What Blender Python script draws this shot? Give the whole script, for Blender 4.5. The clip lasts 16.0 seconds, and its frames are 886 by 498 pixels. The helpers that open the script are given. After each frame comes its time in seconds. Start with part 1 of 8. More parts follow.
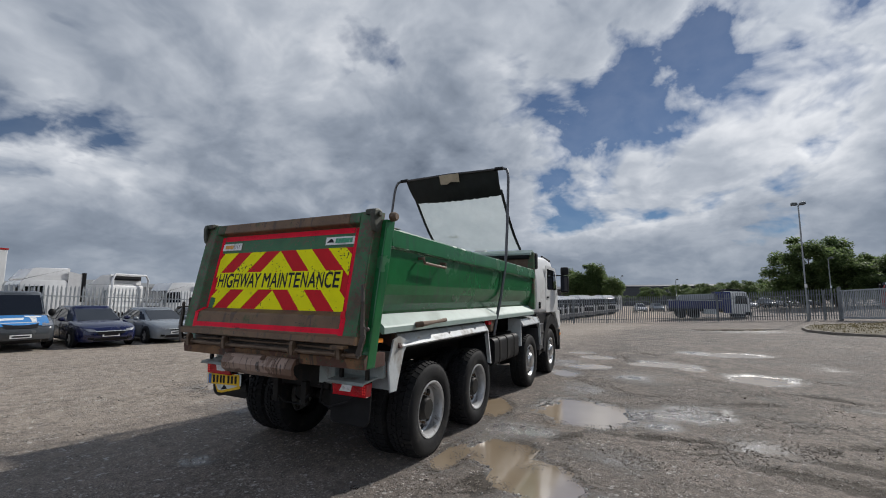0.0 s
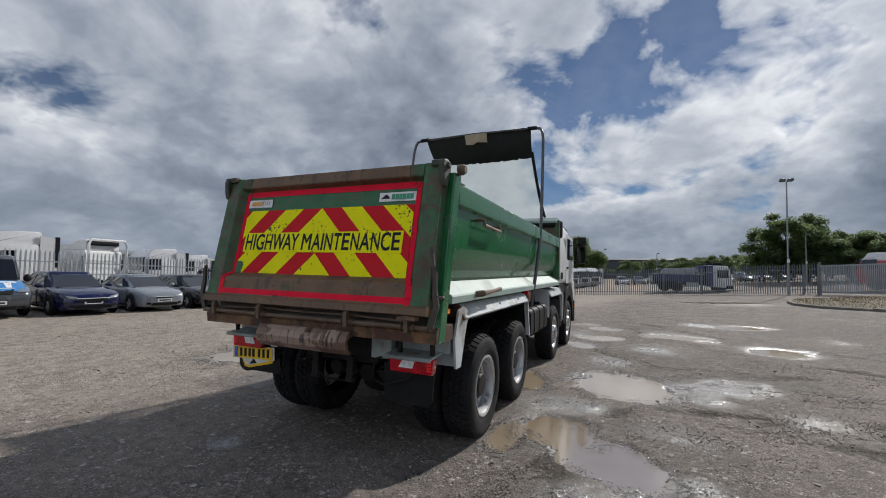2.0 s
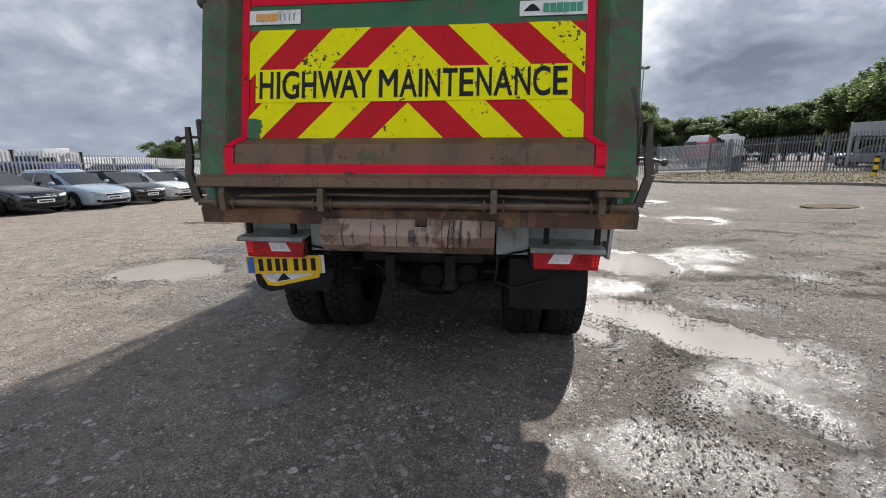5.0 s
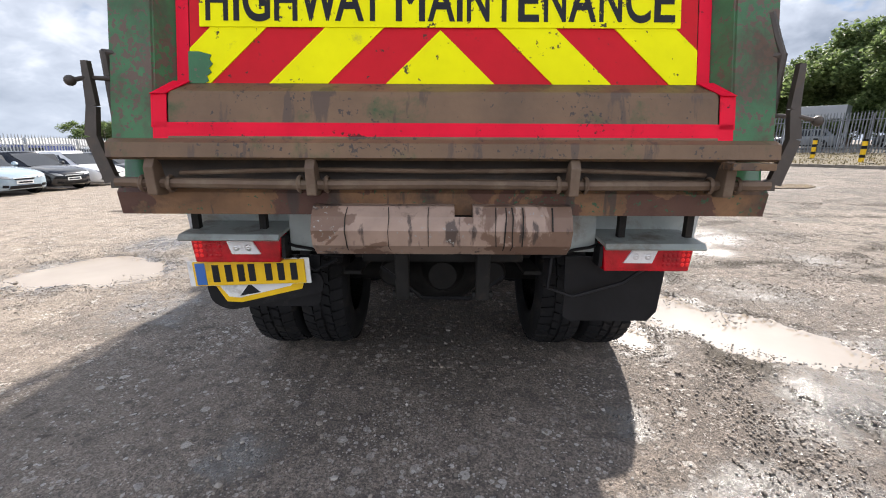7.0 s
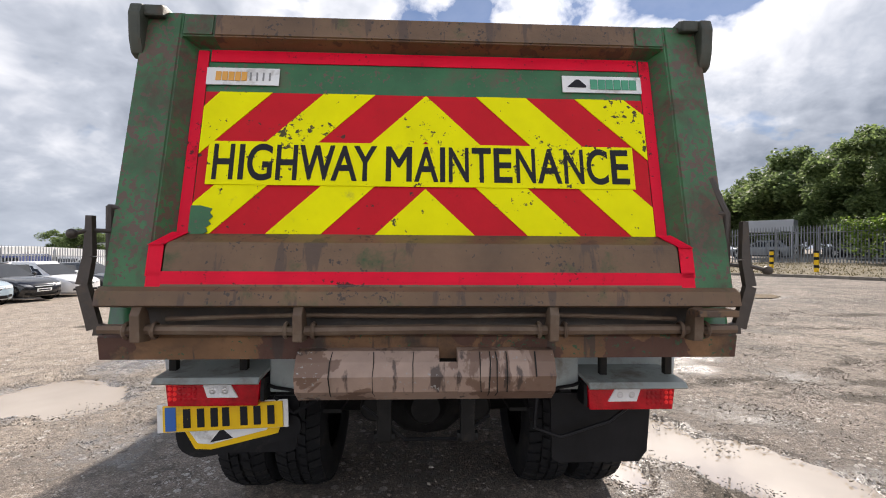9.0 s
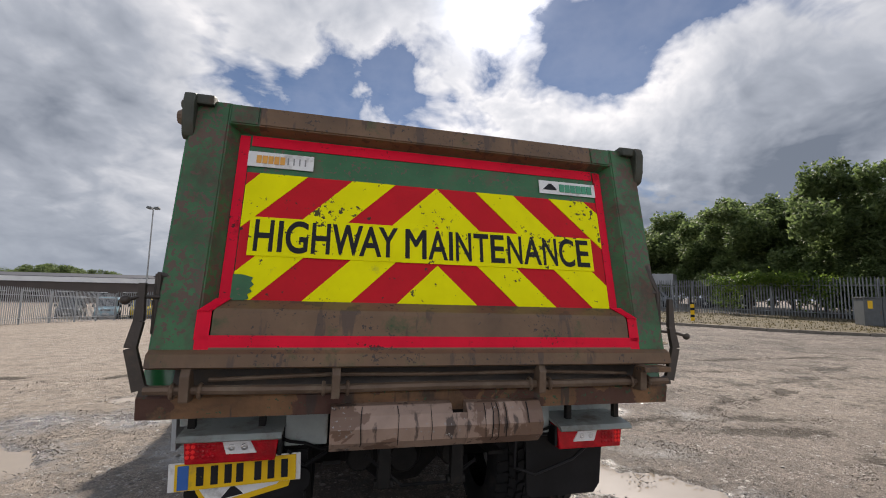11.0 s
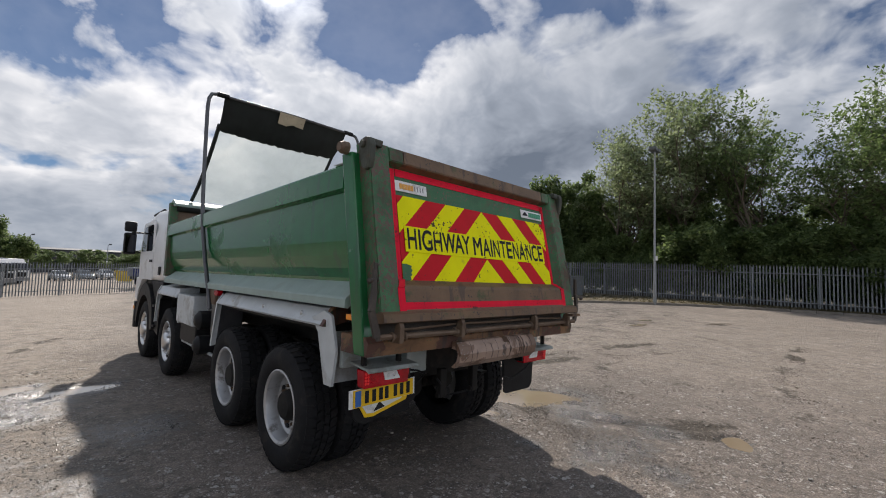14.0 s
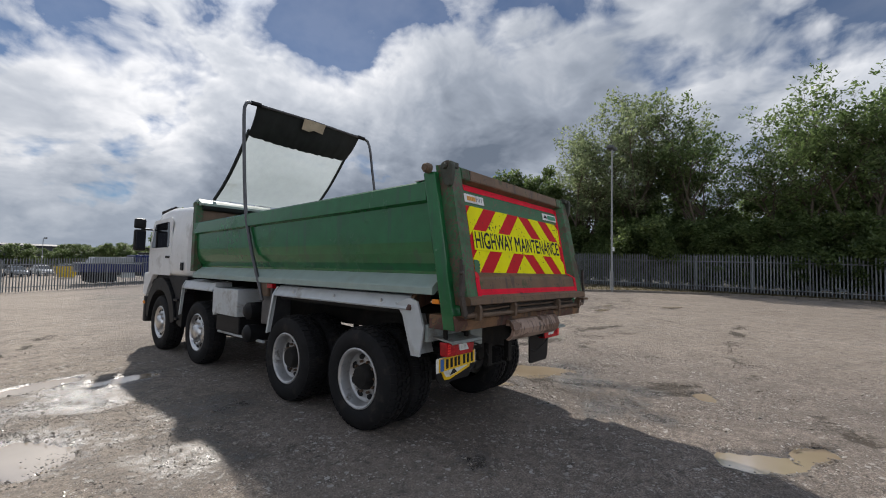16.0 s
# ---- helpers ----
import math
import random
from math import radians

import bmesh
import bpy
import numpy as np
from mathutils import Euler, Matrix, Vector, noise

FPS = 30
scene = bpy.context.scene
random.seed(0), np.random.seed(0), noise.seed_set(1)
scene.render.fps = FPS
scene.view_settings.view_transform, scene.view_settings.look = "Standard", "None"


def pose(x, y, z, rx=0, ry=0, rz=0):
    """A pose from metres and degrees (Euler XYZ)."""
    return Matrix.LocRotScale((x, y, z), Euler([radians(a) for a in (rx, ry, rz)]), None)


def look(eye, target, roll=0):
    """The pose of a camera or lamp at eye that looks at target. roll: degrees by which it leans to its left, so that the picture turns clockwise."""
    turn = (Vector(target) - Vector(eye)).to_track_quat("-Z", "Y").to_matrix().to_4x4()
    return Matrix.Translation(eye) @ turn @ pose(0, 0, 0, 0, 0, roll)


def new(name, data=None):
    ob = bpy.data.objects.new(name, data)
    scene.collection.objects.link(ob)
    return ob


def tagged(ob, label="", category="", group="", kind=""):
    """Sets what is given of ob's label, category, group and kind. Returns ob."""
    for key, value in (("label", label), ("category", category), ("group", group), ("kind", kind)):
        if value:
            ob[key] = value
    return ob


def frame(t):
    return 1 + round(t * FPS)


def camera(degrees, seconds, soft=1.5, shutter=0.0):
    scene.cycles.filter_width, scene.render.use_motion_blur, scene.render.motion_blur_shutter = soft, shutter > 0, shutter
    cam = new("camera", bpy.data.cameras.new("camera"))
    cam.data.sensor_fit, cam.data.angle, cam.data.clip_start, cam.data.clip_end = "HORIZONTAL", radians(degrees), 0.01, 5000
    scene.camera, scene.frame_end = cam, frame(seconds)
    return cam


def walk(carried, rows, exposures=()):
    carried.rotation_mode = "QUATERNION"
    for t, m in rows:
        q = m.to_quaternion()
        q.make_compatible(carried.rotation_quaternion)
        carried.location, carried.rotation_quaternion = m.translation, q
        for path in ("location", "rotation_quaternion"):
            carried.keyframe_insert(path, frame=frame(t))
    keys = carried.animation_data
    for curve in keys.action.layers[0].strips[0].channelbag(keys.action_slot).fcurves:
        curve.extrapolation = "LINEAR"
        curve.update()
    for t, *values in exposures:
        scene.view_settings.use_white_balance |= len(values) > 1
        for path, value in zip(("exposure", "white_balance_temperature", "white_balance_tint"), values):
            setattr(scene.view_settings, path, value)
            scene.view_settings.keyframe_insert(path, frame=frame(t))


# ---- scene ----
cam = camera(92.5, 16.0, soft=1.0)
PATH = [
    (0, (3.523, -3.006, 1.73), (2.624, -1.234, 1.955), 0.2),
    (0.5, (3.438, -3.016, 1.73), (2.521, -1.25, 1.928), 0.7),
    (1, (3.231, -2.949, 1.706), (2.313, -1.18, 1.867), 0.9),
    (1.5, (2.946, -2.863, 1.689), (2.057, -1.076, 1.816), 1.1),
    (2, (2.595, -2.876, 1.676), (1.771, -1.056, 1.767), 0.9),
    (2.5, (2.246, -2.882, 1.667), (1.517, -1.02, 1.721), 0.6),
    (3, (1.861, -2.817, 1.649), (1.248, -0.913, 1.655), 0.3),
    (3.5, (1.487, -2.797, 1.635), (0.981, -0.863, 1.568), -0.0),
    (4, (1.099, -2.748, 1.62), (0.696, -0.797, 1.452), -0.2),
    (4.5, (0.774, -2.532, 1.543), (0.467, -0.577, 1.253), -0.3),
    (5, (0.466, -2.349, 1.486), (0.249, -0.405, 1.069), -0.4),
    (5.2, (0.341, -2.269, 1.487), (0.155, -0.334, 1.014), -0.4),
    (7.5, (0.007, -1.587, 1.38), (0.026, 0.351, 0.888), -0.2),
    (8, (0.001, -1.624, 1.434), (0.039, 0.347, 1.096), -0.2),
    (8.5, (0.001, -1.65, 1.495), (0.062, 0.342, 1.325), -0.2),
    (9, (-0.001, -1.666, 1.543), (0.086, 0.332, 1.544), -0.1),
    (9.5, (-0.009, -1.68, 1.588), (0.11, 0.31, 1.743), 0.3),
    (12, (-1.195, -2.149, 1.666), (-0.361, -0.341, 1.853), 1.4),
    (12.5, (-1.631, -2.168, 1.645), (-0.612, -0.454, 1.798), 1.5),
    (13, (-1.993, -2.254, 1.63), (-0.816, -0.643, 1.763), 1.7),
    (13.5, (-2.381, -2.31, 1.653), (-1.078, -0.797, 1.781), 1.9),
    (14, (-2.765, -2.219, 1.645), (-1.372, -0.789, 1.771), 1.8),
    (14.5, (-3.085, -2.199, 1.638), (-1.633, -0.83, 1.765), 1.6),
    (15, (-3.44, -2.226, 1.636), (-1.95, -0.897, 1.754), 1.4),
    (15.5, (-3.71, -2.19, 1.643), (-2.197, -0.886, 1.751), 1.0),
    (16, (-3.971, -2.126, 1.639), (-2.439, -0.844, 1.729), 1.1),
]
walk(cam, [(t, look(eye, target, roll)) for t, eye, target, roll in PATH],
     [(0, -0.1, 6350, 10), (2, -0.05, 6350, 10), (3.5, 0.05, 6400, 10), (4, 0.1, 6450, 10), (4.5, 0.22, 6500, 10), (5, 0.5, 6550, 11), (7.5, 1.35, 6800, 13), (8.5, 1.12, 6900, 14), (9.5, 0.84, 7000, 14), (12, 0.35, 6900, 13), (13, 0.33, 6800, 12), (14, 0.28, 6700, 12), (16, 0.25, 6600, 11)])

# ---- light ----
SUN_YAW, SUN_EL = -21.0, 37.0
sun_dir = Vector((-math.sin(radians(SUN_YAW)) * math.cos(radians(SUN_EL)), math.cos(radians(SUN_YAW)) * math.cos(radians(SUN_EL)), math.sin(radians(SUN_EL))))
sun = new("sun", bpy.data.lights.new("sun", "SUN"))
sun.data.energy, sun.data.angle, sun.data.color = 4.0, radians(1.2), (1.0, 0.955, 0.885)
sun.matrix_world = look((0, 0, 60), Vector((0, 0, 60)) - sun_dir)


def node(nt, kind, **values):
    n = nt.nodes.new(kind)
    for key, value in values.items():
        if key in n.inputs:
            n.inputs[key].default_value = value
    return n


def maths(nt, op, a, b=None, c=None, clamp=False):
    n = nt.nodes.new("ShaderNodeMath")
    n.operation, n.use_clamp = op, clamp
    for i, v in enumerate((a, b, c)):
        if v is None:
            continue
        if isinstance(v, (int, float)):
            n.inputs[i].default_value = v
        else:
            nt.links.new(v, n.inputs[i])
    return n.outputs[0]


def ramp(nt, fac, stops):
    n = nt.nodes.new("ShaderNodeValToRGB")
    while len(n.color_ramp.elements) < len(stops):
        n.color_ramp.elements.new(0.5)
    for e, (p, c) in zip(n.color_ramp.elements, stops):
        e.position, e.color = p, (*c, 1) if len(c) == 3 else c
    nt.links.new(fac, n.inputs["Fac"])
    return n.outputs["Color"]


def mix(nt, fac, a, b, mode="MIX"):
    n = nt.nodes.new("ShaderNodeMix")
    n.data_type, n.blend_type = "RGBA", mode
    for socket, v in ((n.inputs[0], fac), (n.inputs[6], a), (n.inputs[7], b)):
        if isinstance(v, (int, float)):
            socket.default_value = v
        elif isinstance(v, (tuple, list)):
            socket.default_value = (*v[:3], 1)
        else:
            nt.links.new(v, socket)
    return n.outputs[2]


def aim(yaw, el):
    return (-math.sin(radians(yaw)) * math.cos(radians(el)), math.cos(radians(yaw)) * math.cos(radians(el)), math.sin(radians(el)))


world = bpy.data.worlds.new("world")
scene.world = world
world.use_nodes = True
nt = world.node_tree
nt.nodes.clear()
out = nt.nodes.new("ShaderNodeOutputWorld")
bg = nt.nodes.new("ShaderNodeBackground")
nt.links.new(bg.outputs[0], out.inputs[0])
sky = nt.nodes.new("ShaderNodeTexSky")
sky.sky_type, sky.sun_disc = "NISHITA", False
sky.sun_elevation, sky.sun_rotation = radians(SUN_EL), radians(-SUN_YAW)
coord = nt.nodes.new("ShaderNodeTexCoord")
ray = coord.outputs["Generated"]
sep = nt.nodes.new("ShaderNodeSeparateXYZ")
nt.links.new(ray, sep.inputs[0])


def vec(op, a, b):
    n = nt.nodes.new("ShaderNodeVectorMath")
    n.operation = op
    for i, v in enumerate((a, b)):
        if isinstance(v, (tuple, Vector)):
            n.inputs[i].default_value = v
        elif isinstance(v, (int, float)):
            n.inputs["Scale"].default_value = v
        elif op == "SCALE" and i:
            nt.links.new(v, n.inputs["Scale"])
        else:
            nt.links.new(v, n.inputs[i])
    return n.outputs["Value"] if op == "DISTANCE" else n.outputs[0]


def puff(p, scale, detail, rough=0.55):
    n = node(nt, "ShaderNodeTexNoise", Scale=scale, Detail=detail, Roughness=rough, Lacunarity=2.1)
    nt.links.new(p, n.inputs["Vector"])
    return n.outputs["Fac"]


fray = node(nt, "ShaderNodeTexNoise", Scale=7.5, Detail=8.0, Roughness=0.6)
nt.links.new(ray, fray.inputs["Vector"])
frayed = vec("ADD", ray, vec("SCALE", vec("SUBTRACT", fray.outputs["Color"], (0.5, 0.5, 0.5)), 0.26))


def lump(yaw, el, width, depth, torn=False):
    """A soft spot in the sky; torn ones have a ragged outline."""
    d = vec("DISTANCE", frayed if torn else ray, aim(yaw, el))
    return maths(nt, "MULTIPLY", maths(nt, "POWER", 2.718, maths(nt, "MULTIPLY", maths(nt, "POWER", d, 2), -1 / width ** 2)), depth)


# the cloud sheet lies flat overhead, so its heaps draw together towards the horizon
over = maths(nt, "ADD", maths(nt, "MAXIMUM", sep.outputs[2], 0.0), 0.42)
sheet = nt.nodes.new("ShaderNodeCombineXYZ")
nt.links.new(maths(nt, "DIVIDE", sep.outputs[0], over), sheet.inputs[0])
nt.links.new(maths(nt, "DIVIDE", sep.outputs[1], over), sheet.inputs[1])
place = sheet.outputs[0]
stir = node(nt, "ShaderNodeTexNoise", Scale=2.6, Detail=3.0, Roughness=0.5)
nt.links.new(place, stir.inputs["Vector"])
place = vec("ADD", place, vec("SCALE", vec("SUBTRACT", stir.outputs["Color"], (0.5, 0.5, 0.5)), 0.2))


def billow(p, scale):
    n = node(nt, "ShaderNodeTexVoronoi", Scale=scale, Detail=3.0, Roughness=0.5, Lacunarity=2.3)
    n.feature = "SMOOTH_F1"
    n.inputs["Smoothness"].default_value = 0.35
    nt.links.new(p, n.inputs["Vector"])
    return maths(nt, "SUBTRACT", 0.42, n.outputs["Distance"])


def density(p, detail):
    d = puff(p, 2.0, detail, 0.53)
    return maths(nt, "ADD", d, maths(nt, "MULTIPLY", billow(p, 4.2), 0.11))


bank = maths(nt, "ADD", maths(nt, "MULTIPLY", density(place, 14.0), 1.3), -0.15)
toward = vec("ADD", vec("SCALE", place, 0.94), (0.07 * sun_dir.x, 0.07 * sun_dir.y, 0.0))
beyond = density(toward, 5.0)
soft_bank = density(place, 5.0)
low = maths(nt, "POWER", 2.718, maths(nt, "MULTIPLY", maths(nt, "POWER", sep.outputs[2], 2), -60.0))
cover = maths(nt, "ADD", bank, maths(nt, "ADD", maths(nt, "MULTIPLY", low, 0.25), 0.06))
# gaps of blue between the clouds: yaw, elevation, width, depth
for gap in ((13, 19, 0.06, 0.14), (8, 22, 0.06, 0.16), (2, 24, 0.07, 0.18), (-4, 29, 0.08, 0.18), (-8, 28, 0.05, 0.1), (-18, 26, 0.05, 0.1), (-32, 30, 0.06, 0.13), (-38, 26, 0.06, 0.11), (-47, 33, 0.08, 0.15), (-60, 36, 0.1, 0.13), (-68, 33, 0.07, 0.12), (53, 14, 0.05, 0.1), (36, 32, 0.05, 0.1), (-27, 23, 0.05, 0.08)):
    cover = maths(nt, "SUBTRACT", cover, lump(*gap, True))
# the banks that hide the sun and close the rest of the sky
for heap in ((-20, 35, 0.16, 0.1), (-70, 20, 0.5, 0.14), (60, 40, 0.5, 0.12), (28, 26, 0.2, 0.16), (45, 16, 0.25, 0.12), (-22, 15, 0.16, 0.14), (20, 42, 0.3, 0.08), (-46, 20, 0.16, 0.12)):
    cover = maths(nt, "ADD", cover, lump(*heap))
zenith = ramp(nt, sep.outputs[2], ((0.64, (0, 0, 0)), (0.85, (1, 1, 1))))
cover = maths(nt, "SUBTRACT", cover, maths(nt, "MULTIPLY", zenith, 0.14))
mask = ramp(nt, cover, ((0.385, (0.12, 0.12, 0.12)), (0.43, (0.5, 0.5, 0.5)), (0.5, (1, 1, 1))))
relief = maths(nt, "SUBTRACT", soft_bank, beyond)
body = maths(nt, "ADD", maths(nt, "MULTIPLY", relief, 1.9), 0.63)
body = maths(nt, "ADD", body, maths(nt, "MULTIPLY", maths(nt, "SUBTRACT", puff(place, 4.0, 9.0, 0.52), 0.5), 0.3))
thick = maths(nt, "SUBTRACT", cover, 0.5)
body = maths(nt, "SUBTRACT", body, maths(nt, "MULTIPLY", maths(nt, "MINIMUM", thick, 0.3), 1.0))
# heavy grey bases: yaw, elevation, width, depth
for base in ((25, 25, 0.13, 0.2), (75, 14, 0.45, 0.06), (38, 8, 0.16, 0.1), (-60, 24, 0.2, 0.06), (-41, 10, 0.11, 0.4), (-28, 9, 0.12, 0.42), (-12, 8, 0.08, 0.26), (-53, 10, 0.12, 0.34), (-75, 16, 0.25, 0.16), (45, 20, 0.2, 0.06)):
    body = maths(nt, "SUBTRACT", body, lump(*base, True))
# sunlit banks: yaw, elevation, width, gain
for bright in ((-16, 15, 0.18, 0.2), (-6, 12, 0.1, 0.06), (-32, 18, 0.12, 0.14), (-43, 23, 0.14, 0.14), (48, 32, 0.32, 0.1), (64, 12, 0.16, 0.12), (4, 13, 0.1, 0.12), (17, 30, 0.08, 0.16)):
    body = maths(nt, "ADD", body, lump(*bright))
cloud = ramp(nt, body, ((0.05, (0.125, 0.155, 0.205)), (0.42, (0.29, 0.33, 0.395)), (0.66, (0.5, 0.535, 0.59)), (0.95, (0.92, 0.925, 0.94))))
cloud = mix(nt, maths(nt, "MULTIPLY", low, 0.6), cloud, (0.25, 0.295, 0.36))
cloud = mix(nt, maths(nt, "MULTIPLY", zenith, 0.7), cloud, vec("MULTIPLY", cloud, (0.9, 1.05, 1.28)))
near = vec("DISTANCE", ray, sun_dir)
halo = maths(nt, "POWER", 2.718, maths(nt, "MULTIPLY", maths(nt, "POWER", near, 2), -7.0))
core = maths(nt, "POWER", 2.718, maths(nt, "MULTIPLY", maths(nt, "POWER", near, 2), -170.0))
# clouds on the side away from the sun are lit from the front
away = maths(nt, "MAXIMUM", maths(nt, "MULTIPLY", sep.outputs[1], -0.9), 0.0)
lit = maths(nt, "ADD", maths(nt, "ADD", maths(nt, "MULTIPLY", halo, 0.14), maths(nt, "MULTIPLY", core, 5.0)), maths(nt, "ADD", away, 1.0))
sky.dust_density, sky.ozone_density = 0.0, 4.0
open_sky = vec("MULTIPLY", sky.outputs[0], (0.026, 0.035, 0.043))
lit = maths(nt, "MULTIPLY", lit, maths(nt, "SUBTRACT", 1.0, maths(nt, "MULTIPLY", zenith, 0.08)))
nt.links.new(mix(nt, mask, open_sky, vec("SCALE", cloud, lit)), bg.inputs["Color"])
bg.inputs["Strength"].default_value = 1.0

# ---- materials ----


def surface(name, colour, rough=0.6, metal=0.0, vary=0.15, scale=6.0, dirt=None, dirt_amount=0.0, dirt_scale=2.0, bump=0.1, bump_scale=40.0, spec=0.5, each=0.0, flake=None, flake_cut=0.6, flake_scale=55.0, drip=None, peel=None, peel_cut=0.54):
    """A painted, metal or mineral surface with grain at two scales and dirt."""
    m = bpy.data.materials.new(name)
    m.use_nodes = True
    t = m.node_tree
    b = t.nodes["Principled BSDF"]
    co = t.nodes.new("ShaderNodeTexCoord")
    n1 = node(t, "ShaderNodeTexNoise", Scale=scale, Detail=6.0, Roughness=0.6)
    t.links.new(co.outputs["Object"], n1.inputs["Vector"])
    lo = tuple(c * (1 - vary) for c in colour)
    hi = tuple(min(1, c * (1 + vary)) for c in colour)
    col = ramp(t, n1.outputs["Fac"], ((0.3, lo), (0.7, hi)))
    if each:
        info = t.nodes.new("ShaderNodeObjectInfo")
        k = maths(t, "ADD", maths(t, "MULTIPLY", info.outputs["Random"], each), 1 - each / 2)
        s = t.nodes.new("ShaderNodeVectorMath")
        s.operation = "SCALE"
        t.links.new(col, s.inputs[0])
        t.links.new(k, s.inputs["Scale"])
        col = s.outputs[0]
    r = rough
    if dirt:
        n2 = node(t, "ShaderNodeTexNoise", Scale=dirt_scale, Detail=10.0, Roughness=0.68, Distortion=0.3)
        t.links.new(co.outputs["Object"], n2.inputs["Vector"])
        cut = 0.62 - 0.34 * dirt_amount
        f = ramp(t, n2.outputs["Fac"], ((cut, (0, 0, 0)), (cut + 0.16, (1, 1, 1))))
        col = mix(t, f, col, dirt)
        r = maths(t, "ADD", maths(t, "MULTIPLY", f, 0.85 - rough), rough)
    if peel:
        n8 = node(t, "ShaderNodeTexNoise", Scale=2.6, Detail=7.0, Roughness=0.55, Distortion=0.6)
        t.links.new(co.outputs["Object"], n8.inputs["Vector"])
        col = mix(t, ramp(t, n8.outputs["Fac"], ((peel_cut, (0, 0, 0)), (peel_cut + 0.012, (0.85, 0.85, 0.85)))), col, peel)
    if drip:
        sc = t.nodes.new("ShaderNodeVectorMath")
        sc.operation = "MULTIPLY"
        sc.inputs[1].default_value = (13.0, 13.0, 0.9)
        t.links.new(co.outputs["Object"], sc.inputs[0])
        n7 = node(t, "ShaderNodeTexNoise", Scale=1.0, Detail=6.0, Roughness=0.55)
        t.links.new(sc.outputs[0], n7.inputs["Vector"])
        col = mix(t, ramp(t, n7.outputs["Fac"], ((0.57, (0, 0, 0)), (0.615, (0.85, 0.85, 0.85)))), col, drip)
    if flake:
        n5 = node(t, "ShaderNodeTexNoise", Scale=flake_scale, Detail=6.0, Roughness=0.62)
        n6 = node(t, "ShaderNodeTexNoise", Scale=4.5, Detail=4.0, Roughness=0.6)
        for n in (n5, n6):
            t.links.new(co.outputs["Object"], n.inputs["Vector"])
        k = maths(t, "ADD", maths(t, "MULTIPLY", n5.outputs["Fac"], 0.66), maths(t, "MULTIPLY", n6.outputs["Fac"], 0.34))
        f2 = ramp(t, k, ((flake_cut, (0, 0, 0)), (flake_cut + 0.012, (1, 1, 1))))
        col = mix(t, f2, col, flake)
    t.links.new(col, b.inputs["Base Color"])
    if isinstance(r, float):
        n3 = maths(t, "ADD", maths(t, "MULTIPLY", n1.outputs["Fac"], 0.2 * rough), rough * 0.9)
        t.links.new(n3, b.inputs["Roughness"])
    else:
        t.links.new(r, b.inputs["Roughness"])
    b.inputs["Metallic"].default_value = metal
    b.inputs["Specular IOR Level"].default_value = spec
    if bump:
        n4 = node(t, "ShaderNodeTexNoise", Scale=bump_scale, Detail=4.0)
        t.links.new(co.outputs["Object"], n4.inputs["Vector"])
        bp = node(t, "ShaderNodeBump", Strength=bump, Distance=0.01)
        t.links.new(n4.outputs["Fac"], bp.inputs["Height"])
        t.links.new(bp.outputs[0], b.inputs["Normal"])
    return m


GRIME = (0.115, 0.09, 0.066)
M = {}
M["green"] = surface("green_paint", (0.012, 0.125, 0.038), 0.2, vary=0.14, dirt=(0.028, 0.115, 0.05), dirt_amount=0.15, dirt_scale=1.3, bump=0.04, bump_scale=3.0, spec=0.62, drip=(0.02, 0.1, 0.042))
M["green_worn"] = surface("worn_green_paint", (0.03, 0.118, 0.043), 0.5, vary=0.3, dirt=(0.08, 0.06, 0.044), dirt_amount=0.4, dirt_scale=5.0, bump=0.2, flake=(0.1, 0.062, 0.043), flake_cut=0.512, flake_scale=42.0, drip=(0.045, 0.085, 0.045))
M["frame"] = surface("dusty_frame_paint", (0.15, 0.086, 0.044), 0.55, vary=0.3, scale=3, dirt=(0.045, 0.085, 0.038), dirt_amount=0.18, dirt_scale=5.0, bump=0.2, flake=(0.05, 0.034, 0.028), flake_cut=0.59, drip=(0.075, 0.047, 0.033))
M["panel"] = surface("green_panel", (0.022, 0.125, 0.046), 0.5, vary=0.2, dirt=GRIME, dirt_amount=0.2, dirt_scale=6.0, flake=(0.12, 0.08, 0.055), flake_cut=0.565)
M["sill"] = surface("rusty_sill", (0.185, 0.096, 0.045), 0.6, vary=0.35, scale=5, dirt=(0.055, 0.038, 0.03), dirt_amount=0.4, dirt_scale=3.0, bump=0.3, flake=(0.035, 0.09, 0.045), flake_cut=0.585, drip=(0.05, 0.035, 0.03), peel=(0.075, 0.031, 0.024), peel_cut=0.52)
M["valance"] = surface("dusty_steel_sheet", (0.31, 0.215, 0.165), 0.5, vary=0.2, dirt=(0.09, 0.06, 0.045), dirt_amount=0.12, dirt_scale=7.0, metal=0.0, flake=(0.3, 0.29, 0.27), flake_cut=0.61, drip=(0.045, 0.03, 0.025), peel=(0.14, 0.078, 0.05), peel_cut=0.53)
M["red_tape"] = surface("red_reflective_tape", (0.74, 0.007, 0.034), 0.42, vary=0.1, dirt=(0.3, 0.012, 0.02), dirt_amount=0.1, dirt_scale=9, bump=0.2, bump_scale=14, spec=0.12, flake=(0.12, 0.02, 0.02), flake_cut=0.6)
M["red_sheet"] = surface("red_reflective_sheet", (0.56, 0.012, 0.022), 0.6, vary=0.08, dirt=(0.2, 0.03, 0.03), dirt_amount=0.0, dirt_scale=14, spec=0.15, flake=(0.07, 0.04, 0.03), flake_cut=0.61, flake_scale=30.0)
